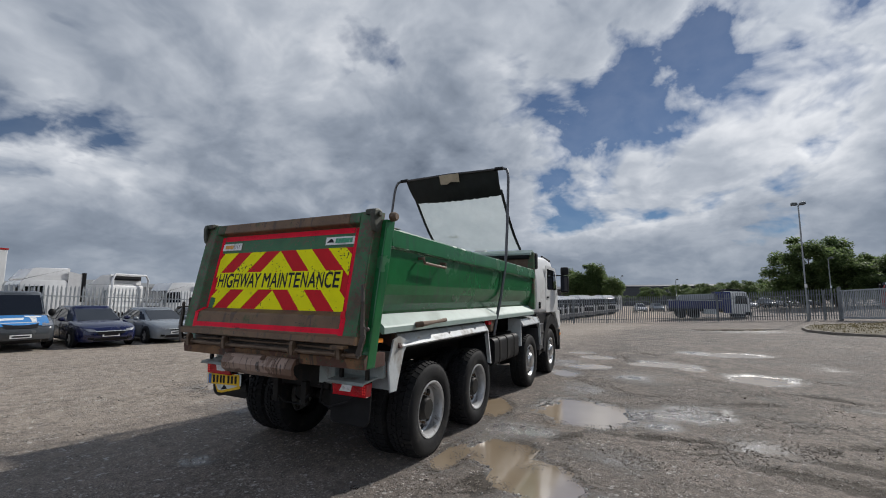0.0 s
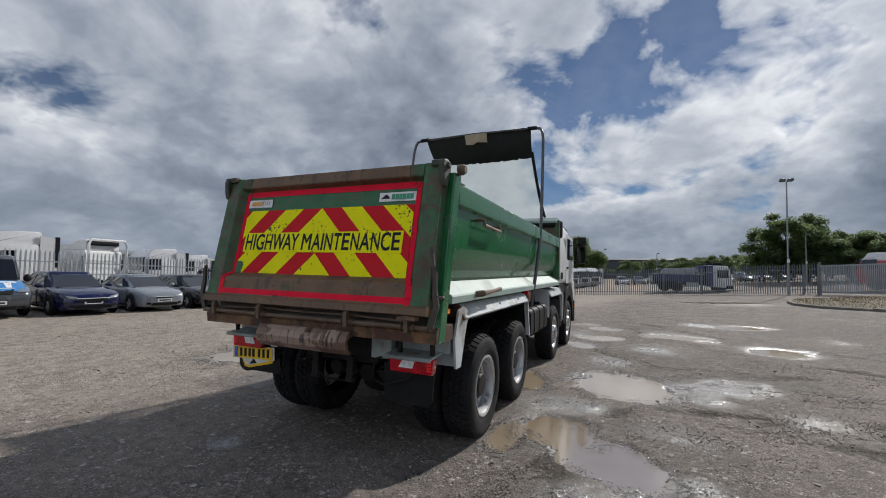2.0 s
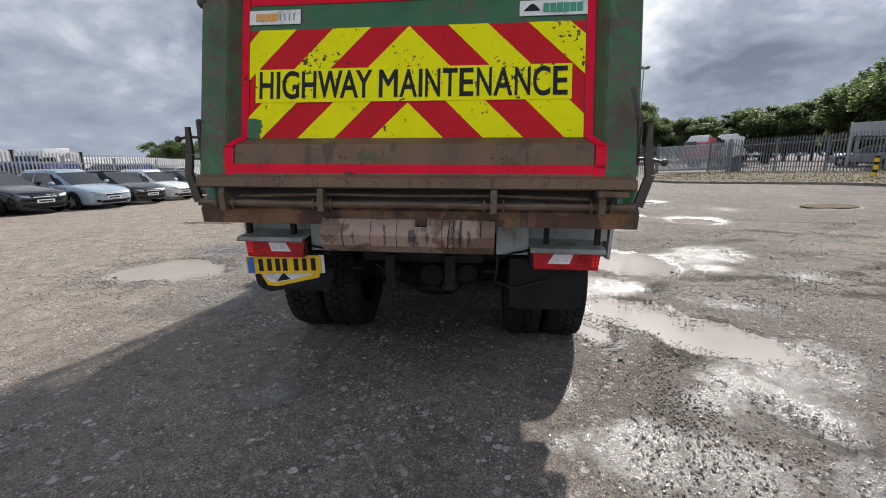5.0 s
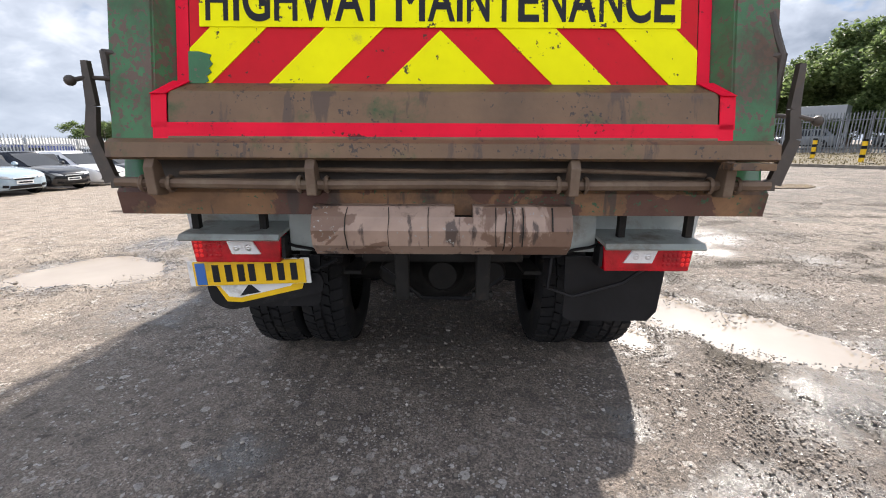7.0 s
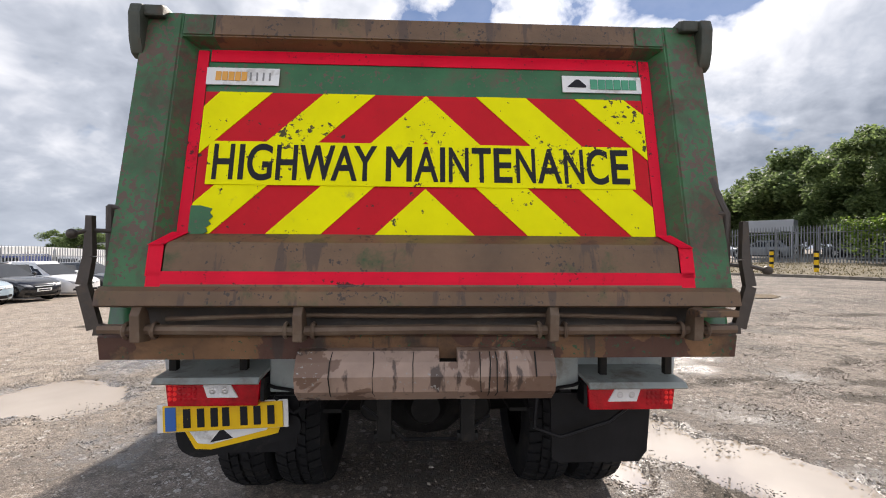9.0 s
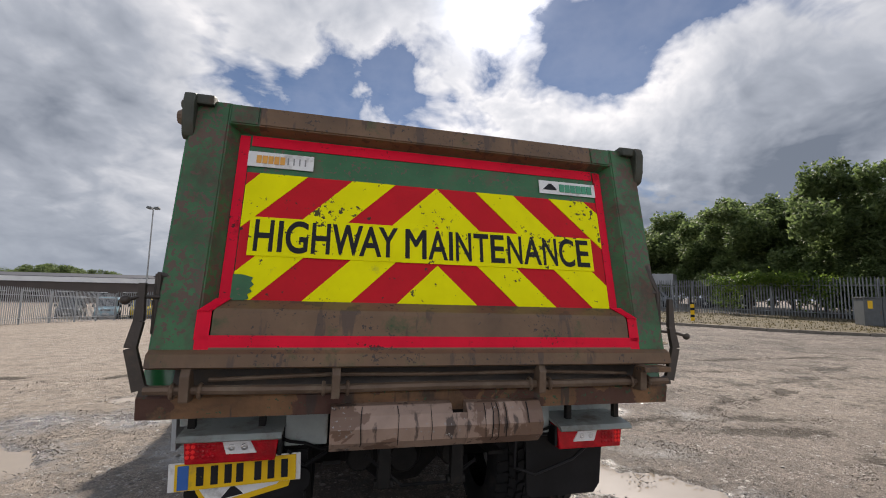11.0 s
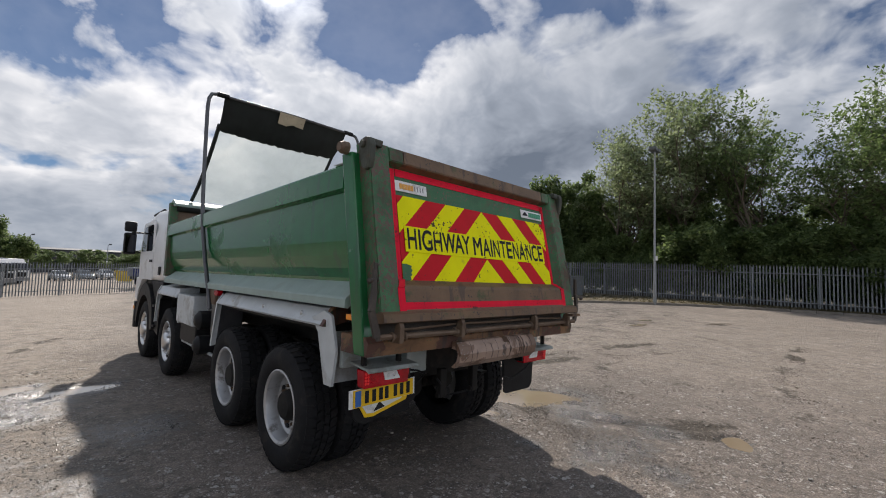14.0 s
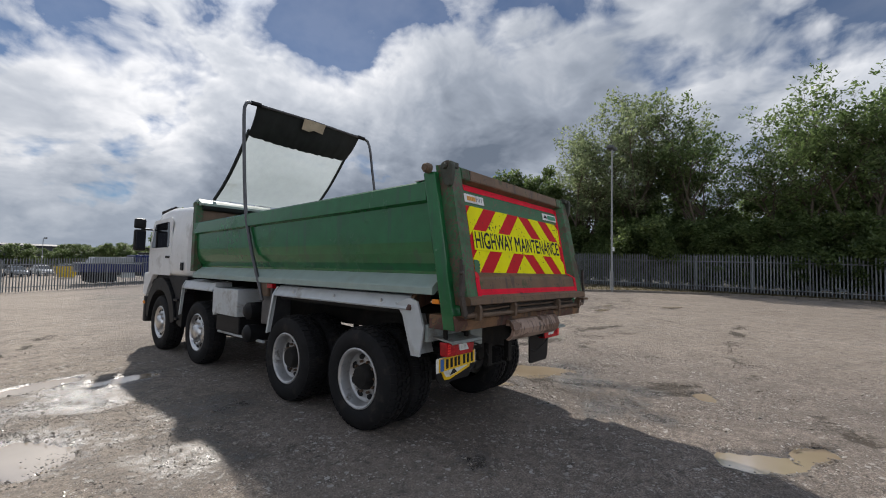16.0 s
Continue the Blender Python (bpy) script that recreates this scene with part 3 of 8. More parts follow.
def plate(bm, quad, thick, normal):
    """A flat sheet on a polygon, thick along normal."""
    nrm = Vector(normal).normalized() * thick
    lo = [bm.verts.new(p) for p in quad]
    hi = [bm.verts.new(Vector(p) + nrm) for p in quad]
    n = len(lo)
    bm.faces.new(lo[::-1])
    bm.faces.new(hi)
    for i in range(n):
        bm.faces.new((lo[i], lo[(i + 1) % n], hi[(i + 1) % n], hi[i]))


def rounded(pts, r=0.05, n=3):
    """An outline with its corners cut round."""
    res = []
    for i, p in enumerate(pts):
        a, b, c = Vector(pts[i - 1]), Vector(p), Vector(pts[(i + 1) % len(pts)])
        d0, d1 = (a - b), (c - b)
        k = min(r, d0.length / 2.5, d1.length / 2.5)
        u, v = b + d0.normalized() * k, b + d1.normalized() * k
        for j in range(n + 1):
            t = j / n
            q = u * (1 - t) ** 2 + b * 2 * t * (1 - t) + v * t * t
            res.append((q.x, q.y))
    return res


def smoothstep(a, b, v):
    k = min(1.0, max(0.0, (v - a) / (b - a)))
    return k * k * (3 - 2 * k)


def level(x, y):
    """Height of the yard: flat round the lorry, falling to the north-west and rising to the east."""
    k = smoothstep(4.0, 14.0, math.hypot(x, y - 2))
    u, v = min(30, max(-20, x)), min(43, max(-10, y))
    side = 0.05 * smoothstep(8.0, 14.0, -x) * (1 - smoothstep(14.0, 28.0, y))
    return -side + k * (0.00237 * u - 0.0062 * v + 0.00038 * u * u + 0.00099 * u * v - 0.00026 * v * v)

# ---- ground ----
# puddles: x, y, half length, half width, turn in degrees
PUDDLES = [(2.4, 3.95, 0.66, 0.78, 25), (2.3, 1.32, 0.72, 0.36, -42), (1.85, 1.72, 0.42, 0.42, 0), (1.05, 3.7, 0.28, 0.6, 25), (-4.0, 2.95, 0.78, 0.6, 10), (1.4, 1.45, 0.16, 0.45, 0), (1.25, -2.2, 0.3, 0.13, -20), (5.38, 8.35, 0.58, 0.58, 15), (1.5, 7.3, 0.3, 0.48, 20),
           (1.85, 8.6, 0.5, 0.4, 25), (1.8, 10.6, 0.42, 0.45, 25), (1.2, 11.7, 0.36, 0.42, 25), (3.55, 9.75, 0.75, 0.4, 15), (4.2, 9.2, 0.28, 0.28, 0), (5.55, 13.0, 0.85, 0.55, 20), (10.1, 10.95, 0.8, 0.55, 10), (0.75, -1.85, 0.34, 0.22, -60),
           (-2.15, 5.2, 0.42, 0.2, 15), (-3.1, 5.5, 0.55, 0.22, 25), (-3.5, 2.8, 0.4, 0.35, 40), (7.3, 27.0, 2.2, 0.7, 5), (2.65, -1.17, 0.22, 0.13, 20), (12.8, 3.75, 0.45, 0.14, -18), (14.6, 4.15, 0.4, 0.1, -18), (15.9, 2.0, 0.6, 0.12, -30)]
# damp patches: x, y, radius, strength
DAMP = [(1.25, -0.35, 0.5, 1.1), (1.3, -0.9, 0.4, 1.0), (1.7, -0.4, 0.5, 1.1), (2.3, -0.5, 0.45, 1.05), (2.15, 0.45, 0.5, 1.25), (2.35, 0.1, 0.45, 1.2), (1.9, 0.2, 0.4, 1.05), (0.95, 0.25, 0.3, 1.1), (0.9, -0.3, 0.25, 0.95), (2.05, 2.6, 0.5, 1.15), (3.9, 4.4, 0.7, 1.25), (3.5, 3.6, 0.5, 1.0), (-2.1, 5.1, 0.6, 1.1), (-2.8, 5.2, 0.6, 1.1), (-2.7, 4.1, 0.6, 1.1), (3.95, 4.55, 0.9, 1.15), (3.4, 4.2, 0.8, 0.95), (3.0, 2.2, 1.1, 0.6), (2.6, 0.7, 0.8, 1.05), (2.35, 0.2, 0.55, 1.0), (2.95, 0.9, 0.6, 0.95), (1.55, 1.7, 0.75, 1.05), (1.6, 2.5, 0.8, 0.95), (1.4, 1.1, 0.6, 0.9), (2.0, 5.6, 1.3, 0.8), (3.0, 7.5, 1.6, 0.75), (1.9, 2.7, 0.9, 0.9),
        (2.2, 0.3, 0.9, 0.8), (-3.4, 3.0, 1.3, 1.0), (-2.9, 4.6, 1.4, 1.0), (-2.6, 1.9, 1.1, 0.8), (-3.9, 4.2, 1.1, 1.05), (-4.4, 2.4, 0.9, 0.95), (4.6, 3.2, 0.9, 0.75), (3.4, 10.0, 1.6, 0.85), (5.4, 8.5, 1.4, 0.85), (8.0, 26.0, 3.5, 0.8), (0.0, 1.2, 1.9, 0.7), (-0.95, 0.0, 0.35, 0.95), (-2.0, 3.0, 1.2, 0.85),
        (4.5, 13.0, 1.5, 0.8), (7.0, 10.5, 1.2, 0.7), (10.0, 11.0, 1.6, 0.8), (1.2, 9.0, 1.4, 0.85)]
# ruts churned up by wheels: points along each
RUTS = [((1.6, -0.6), (1.75, 0.3), (2.0, 0.9), (2.7, 1.75), (3.6, 2.5), (5.0, 3.3), (7.5, 4.2)), ((1.45, -0.2), (1.7, 0.7), (2.9, 2.25), (4.0, 3.0), (6.0, 3.9)), ((3.3, 0.2), (4.0, 0.9), (5.2, 1.5), (7.0, 1.8)), ((2.0, 12.4), (3.0, 9.3), (4.5, 7.4), (7.0, 6.2), (11.0, 5.7)), ((2.9, 12.6), (4.2, 10.4), (6.0, 8.6), (9.0, 7.4), (13.0, 7.1)), ((1.8, 6.6), (3.0, 5.7), (4.4, 5.5), (6.5, 6.3), (9.0, 8.2)), ((2.3, 2.5), (2.8, 3.0), (4.0, 3.2), (6.0, 2.8), (9.0, 2.0)),
        ((3.2, 2.0), (3.5, 2.5), (4.3, 2.6), (6.2, 2.1), (8.0, 1.2)), ((1.4, 0.6), (1.7, 0.1), (2.2, -0.6), (2.9, -1.3)), ((1.75, 0.8), (2.05, 0.3), (2.5, -0.4), (3.2, -1.0)), ((3.5, 4.9), (5.0, 4.6), (7.0, 4.8), (10.0, 5.0)), ((-7.0, 7.5), (-4.5, 7.0), (-3.0, 8.5), (-2.2, 11.0)), ((2.0, -2.6), (4.0, -1.6), (7.0, -1.0), (12.0, -0.8))]


def puddle_depth(x, y):
    best = -1.0
    for px, py, a, b, turn in PUDDLES:
        dx, dy = x - px, y - py
        if abs(dx) > 3.2 or abs(dy) > 3.2:
            continue
        c, s = math.cos(radians(turn)), math.sin(radians(turn))
        u, v = (dx * c + dy * s) / a, (-dx * s + dy * c) / b
        best = max(best, 1 - math.hypot(u, v))
    return best


def build_ground():
    def lines(lo, hi, step, far):
        mid = list(np.arange(lo, hi + step / 2, step))
        a, b, w = [], [], step
        x = hi
        while x < far:
            w *= 1.13
            x += w
            b.append(x)
        w, x = step, lo
        while x > -far:
            w *= 1.13
            x -= w
            a.append(x)
        return a[::-1] + mid + b
    xs, ys = lines(-5.6, 7.8, 0.07, 1600), lines(-3.5, 14.0, 0.07, 1600)
    X, Y = np.meshgrid(xs, ys)
    rut = np.full(X.shape, 9.0)
    for line in RUTS:
        for (ax, ay), (bx, by) in zip(line, line[1:]):
            dx, dy = bx - ax, by - ay
            k = np.clip(((X - ax) * dx + (Y - ay) * dy) / (dx * dx + dy * dy), 0, 1)
            rut = np.minimum(rut, np.hypot(X - ax - k * dx, Y - ay - k * dy))
    damp = np.zeros(X.shape)
    for px, py, r, power in DAMP:
        k = np.clip(np.hypot(X - px, Y - py) / (r * 1.3), 0, 1)
        damp = np.maximum(damp, power * (1 - k * k * (3 - 2 * k)))
    verts, wets, churns, dusts = [], [], [], []
    for j, y in enumerate(ys):
        for i, x in enumerate(xs):
            z = level(x, y)
            wet = churn = 0.0
            if abs(x) < 40 and abs(y) < 60:
                n1 = noise.noise(Vector((x * 0.9, y * 0.9, 0.3)))
                n2 = noise.noise(Vector((x * 3.3, y * 3.3, 1.7)))
                n3 = noise.noise(Vector((x * 11, y * 11, 4.1)))
                z += 0.006 * n1 + 0.004 * n2 + 0.003 * n3
                d = puddle_depth(x, y)
                # the northern yard has not dried yet
                north = smoothstep(1.5, 5.0, y) * smoothstep(-1.0, 2.5, x) * (1 - smoothstep(26.0, 38.0, y)) * (1 - smoothstep(16.0, 24.0, x))
                wet = max(damp[j, i], 0.38 * north)
                churn = 0.3 * north
                if d > -1:
                    e = d + 0.45 * n2 + 0.28 * n3 + 0.25 * n1
                    z -= 0.045 * smoothstep(-0.25, 0.35, e)
                    wet = max(wet, 0.85 * smoothstep(-0.9, 0.1, d))
                g = rut[j, i] + 0.12 * n2 + 0.06 * n3
                if g < 0.6:
                    fade = smoothstep(-0.15, 0.35, n1 + 0.5 * n2)
                    z += fade * (0.014 * math.exp(-((g - 0.25) / 0.09) ** 2) - 0.014 * math.exp(-(g / 0.16) ** 2))
                    churn = max(churn, 0.95 * fade * math.exp(-(g / 0.19) ** 2))
            verts.append((x, y, z))
            wets.append(wet)
            churns.append(churn)
            # the western yard has dried to a pale dust
            dusts.append(0.55 * smoothstep(3.0, 8.0, x) * (1 - smoothstep(3.0, 9.0, y)) + smoothstep(0.8, 4.5, - x + 0.15 * y + 1.2 * noise.noise(Vector((x * 0.4, y * 0.4, 9.0)))))
    nx = len(xs)
    faces = [(j * nx + i, j * nx + i + 1, (j + 1) * nx + i + 1, (j + 1) * nx + i) for j in range(len(ys) - 1) for i in range(nx - 1)]
    me = bpy.data.meshes.new("ground")
    me.from_pydata(verts, [], faces)
    at = me.attributes.new("wet", "FLOAT", "POINT")
    at.data.foreach_set("value", wets)
    me.attributes.new("churn", "FLOAT", "POINT").data.foreach_set("value", churns)
    me.attributes.new("dust", "FLOAT", "POINT").data.foreach_set("value", dusts)
    me.materials.append(M["ground"])
    for p in me.polygons:
        p.use_smooth = True
    return tagged(new("ground", me), "brown compacted gravel yard with damp tracks and puddles", "ground", kind="structure")


build_ground()

for nth, (px, py, a, b, turn) in enumerate(PUDDLES):
    bm = bmesh.new()
    n = 44
    pts = []
    # beyond the close part of the yard the water fills the flat ground to the brim
    brim = px > 7.8 or py > 14
    for k in range(n):
        w = 2 * math.pi * k / n
        way = Vector((math.cos(w), math.sin(w), 0))
        g = 1.35 + 0.12 * noise.noise(way + Vector((px, py, 0)))
        if brim:
            g = 0.95 + 0.35 * noise.noise(way * 1.5 + Vector((px, py, 0))) + 0.2 * noise.noise(way * 5 + Vector((px, py, 3)))
        c, s = math.cos(radians(turn)), math.sin(radians(turn))
        u, v = a * g * math.cos(w), b * g * math.sin(w)
        x, y = px + u * c - v * s, py + u * s + v * c
        z = level(x, y) + 0.012 if brim else level(px, py) - 0.019 - 0.0008 * (nth % 9)
        pts.append(bm.verts.new((x, y, z)))
    bm.faces.new(pts)
    ob = new("puddle", finish(bm, "puddle", M["water"]))
    tagged(ob, "shallow muddy puddle lying on the gravel yard", "puddle", "puddles in the yard", "structure")


def build_stones():
    rng = random.Random(4)
    shapes = []
    for k in range(6):
        bm = bmesh.new()
        bmesh.ops.create_icosphere(bm, subdivisions=1, radius=1)
        for v in bm.verts:
            v.co *= rng.uniform(0.65, 1.2)
            v.co.z *= 0.6
        bm.verts.ensure_lookup_table()
        shapes.append(([v.co.copy() for v in bm.verts], [[v.index for v in f.verts] for f in bm.faces]))
        bm.free()
    def heap(name, spots, mat, label, flat=1.0):
        verts, faces = [], []
        for x, y, s in spots:
            z = level(x, y) + s * 0.2
            q = Euler((rng.uniform(-0.5, 0.5), rng.uniform(-0.5, 0.5), rng.uniform(0, 6.3))).to_matrix()
            vs, fs = rng.choice(shapes)
            o = len(verts)
            verts += [tuple(q @ (v * s) + Vector((x, y, z))) for v in vs]
            faces += [[o + i for i in f] for f in fs]
        me = bpy.data.meshes.new(name)
        me.from_pydata(verts, [], faces)
        me.materials.append(mat)
        tagged(new(name, me), label, name, kind="stuff")
    spots = []
    for k in range(26000):
        if rng.random() < 0.75:
            x, y = rng.uniform(-5.5, 6.0), rng.uniform(-3.4, 7)
        else:
            x, y = rng.gauss(0, 9), rng.uniform(-4, 22)
        d = puddle_depth(x, y)
        if d > 0.12:
            continue
        s = rng.choice((0.004, 0.005, 0.006, 0.008, 0.01)) * rng.uniform(0.7, 1.3) * (2.0 if rng.random() < 0.03 else 1)
        spots.append((x, y, s * (1.25 if d > -0.3 else 1)))
    heap("gravel", spots, M["stone"], "loose grey and brown stones scattered on the yard")
    # dark damp clods thrown up along the ruts and round the nearer puddles
    spots = []
    for line in RUTS:
        for (ax, ay), (bx, by) in zip(line, line[1:]):
            length = math.hypot(bx - ax, by - ay)
            for k in range(int(length * 240)):
                f = rng.random()
                x, y = ax + (bx - ax) * f + rng.gauss(0, 0.16), ay + (by - ay) * f + rng.gauss(0, 0.16)
                if noise.noise(Vector((x * 1.6, y * 1.6, 7.0))) < -0.02 or puddle_depth(x, y) > -0.1:
                    continue
                spots.append((x, y, rng.choice((0.004, 0.005, 0.006, 0.008, 0.01)) * rng.uniform(0.7, 1.3)))
    for px, py, a, b, turn in PUDDLES[:7]:
        for k in range(900):
            w, g = rng.uniform(0, 6.28), rng.gauss(1.15, 0.14)
            c, s = math.cos(radians(turn)), math.sin(radians(turn))
            u, v = a * g * math.cos(w), b * g * math.sin(w)
            x, y = px + u * c - v * s, py + u * s + v * c
            if noise.noise(Vector((x * 2.2, y * 2.2, 2.0))) > 0.0:
                spots.append((x, y, rng.choice((0.004, 0.006, 0.008)) * rng.uniform(0.7, 1.3)))
    wet_spots = []
    for px, py, r, power in DAMP:
        if power < 0.9 or py > 7:
            continue
        for k in range(int(1500 * r * r)):
            w, g = rng.uniform(0, 6.283), r * math.sqrt(rng.random())
            x, y = px + g * math.cos(w), py + g * math.sin(w)
            if noise.noise(Vector((x * 1.9, y * 1.9, 5.0))) > -0.12 and puddle_depth(x, y) < 0.05:
                wet_spots.append((x, y, rng.choice((0.003, 0.004, 0.005, 0.007)) * rng.uniform(0.7, 1.4)))
    heap("wet_gravel", wet_spots, M["wet_stone"], "wet glistening stones in the damp tracks")
    heap("clods", spots, M["clod"], "dark damp clods thrown up along wheel ruts")


build_stones()

# ---- the tipper lorry ----
lorry = thing("tipper_lorry", pose(0, 0, 0, 0, 0.45, 0), "white and green eight-wheel tipper lorry parked on gravel", "lorry")
SLOPE = 0.2


def rear(z, out=0.0):
    """y of the tailgate's outer face at height z, moved in by out."""
    return -0.06 + SLOPE * (z - 1.4) + out


REAR_N = Vector((0, -1, SLOPE)).normalized()


def build_body():
    # long sides with rail, sunk panel, curved foot and apron
    outline = [(1.235, 2.4), (1.245, 2.385), (1.25, 2.25), (1.25, 2.225), (1.205, 2.205), (1.2, 1.86), (1.185, 1.76), (1.15, 1.67), (1.105, 1.6), (1.1, 1.565)]
    apron = [(1.1, 1.575), (1.235, 1.47), (1.245, 1.455), (1.245, 1.4), (1.22, 1.395), (1.09, 1.5)]
    inner = [(1.06, 1.55), (1.15, 1.75), (1.16, 2.4)]
    for s in (-1, 1):
        bm = bmesh.new()
        ring = [(s * x, z) for x, z in outline + inner]
        y0, y1 = 0.3, 5.6
        secs = []
        for y in (y0, 1.6, 2.9, 4.2, y1):
            secs.append([(x, y + (0.09 if y == y0 else 0) * (z - 1.5) / 0.9, z - 0.1 * (y - 0.3) / 5.3 * (1 if z > 2.2 else 0)) for x, z in ring])
        loft(bm, secs)
        side = part("body_side", bm, M["green"], lorry, "glossy green steel side panel")
        bm = bmesh.new()
        loft(bm, [[(s * x, y, z) for x, z in apron] for y in (0.28, 5.55)])
        part("apron", bm, M["apron"], side, "pale sloping apron strip")
        bm = bmesh.new()
        box(bm, s * 1.1475 - 0.0975, s * 1.1475 + 0.0975, 0.33, 0.52, 2.405, 2.412)
        # rear post, raked with the tailgate
        bm2 = bmesh.new()
        lo, hi = 1.115, 2.47
        prism(bm2, [(rear(lo) + 0.135, lo), (rear(lo) + 0.26, lo), (rear(hi) + 0.26, hi), (rear(hi) + 0.125, hi)], s * 1.13, s * 1.25, "x", 0.012)
        post = part("rear_post", bm2, M["green"], lorry, "raked green rear corner post")
        part("pale_patch", bm, M["alu"], side)
        bm3 = bmesh.new()
        lathe(bm3, [(0.0, 0.045), (0.032, 0.045), (0.045, 0.02), (0.045, -0.02), (0.0, -0.03)], 14, Matrix.Translation((s * 1.27, rear(2.47) + 0.19, 2.5)) @ Matrix.Diagonal((s, 1, 1, 1)))
        part("pin", bm3, M["iron"], post)
        # front stake
        bm4 = bmesh.new()
        box(bm4, s * 1.18 - 0.06, s * 1.18 + 0.06, 5.56, 5.68, 1.5, 2.66, 0.01)
        part("front_post", bm4, M["green_worn"], lorry)
        # handles on the rail side
        for y, z in ((0.95, 2.1),) if s > 0 else ():
            bm5 = bmesh.new()
            tube(bm5, [(1.19, y, z + 0.05), (1.27, y, z + 0.05), (1.28, y, z), (1.28, y + 0.5, z - 0.02), (1.27, y + 0.52, z + 0.03), (1.19, y + 0.52, z + 0.03)], 0.016)
            part("side_handle", bm5, M["iron"], side, "steel tarp handle")
        if s > 0:
            bm6 = bmesh.new()
            tube(bm6, [(1.24, 0.85, 1.45), (1.3, 0.88, 1.46), (1.3, 1.2, 1.47), (1.3, 1.42, 1.48)], [0.03, 0.03, 0.018, 0.024])
            part("crank", bm6, M["iron"], side, "steel crank arm")
    # floor and front wall
    bm = bmesh.new()
    box(bm, -1.1, 1.1, 0.2, 5.6, 1.4, 1.5)
    part("body_floor", bm, M["chassis"], lorry)
    bm = bmesh.new()
    box(bm, -1.12, 1.12, 5.58, 5.64, 1.5, 2.62)
    wall = part("front_wall", bm, M["iron"], lorry, "bare brown inside front wall")
    bm = bmesh.new()
    prism(bm, [(5.46, 2.6), (5.46, 2.64), (5.62, 2.72), (5.84, 2.66), (5.84, 2.6)], -1.2, 1.2, "x", 0.008)
    part("front_canopy", bm, M["apron"], wall, "pale green canopy ledge")
    for k in range(4):
        bm = bmesh.new()
        y = 0.9 + k * 1.3
        box(bm, -0.95, 0.95, y, y + 0.1, 1.28, 1.4)
        part("cross_member", bm, M["chassis"], lorry)
    # rear sill
    bm = bmesh.new()
    loft(bm, [[(x, 0.0, 1.115), (x, -0.012, 1.2), (x, 0.02, 1.235), (x, 0.3, 1.235), (x, 0.3, 1.115)] for x in (-1.245, -1.06, 0.0, 1.06, 1.245)])
    part("rear_sill", bm, M["sill"], lorry, "rust-stained steel rear sill")
    # ledge made dark in colour to stand for the shaded gap behind the shaft
    bm = bmesh.new()
    prism(bm, [(0.02, 1.235), (0.06, 1.34), (0.22, 1.34), (0.22, 1.235)], -1.13, 1.13)
    part("rear_ledge", bm, M["iron_dark"], lorry, "ledge behind the locking shaft, coloured dark for its shaded gap")
    # marker lamps
    for s in (-1, 1):
        bm = bmesh.new()
        box(bm, s * 1.2 - 0.02, s * 1.2 + 0.02, 0.22, 0.3, 1.32, 1.36, 0.006)
        part("marker_lamp", bm, M["amber"], lorry, "amber marker lamp")
        bm = bmesh.new()
        box(bm, s * 1.2 - 0.03, s * 1.2 + 0.03, 3.0, 3.12, 1.33, 1.39, 0.006)
        part("marker_lamp", bm, M["red_lens"], lorry, "red marker lamp")


build_body()


def slab(bm, x0, x1, z0, z1, out, thick):
    """A board lying in the raked plane of the tailgate; out > 0 lies deeper."""
    quad = [(x0, rear(z0, out), z0), (x1, rear(z0, out), z0), (x1, rear(z1, out), z1), (x0, rear(z1, out), z1)]
    plate(bm, quad, thick, -REAR_N)


def clip(poly, inside, cut):
    res = []
    for i, p in enumerate(poly):
        q = poly[(i + 1) % len(poly)]
        if inside(p):
            res.append(p)
            if not inside(q):
                res.append(cut(p, q))
        elif inside(q):
            res.append(cut(p, q))
    return res


def clip_box(poly, x0, x1, z0, z1):
    def lerp(p, q, k):
        return (p[0] + (q[0] - p[0]) * k, p[1] + (q[1] - p[1]) * k)
    for ax, lim, sign in ((0, x0, 1), (0, x1, -1), (1, z0, 1), (1, z1, -1)):
        if not poly:
            return poly
        poly = clip(poly, lambda p: sign * (p[ax] - lim) >= 0, lambda p, q: lerp(p, q, (lim - p[ax]) / (q[ax] - p[ax])))
    return poly


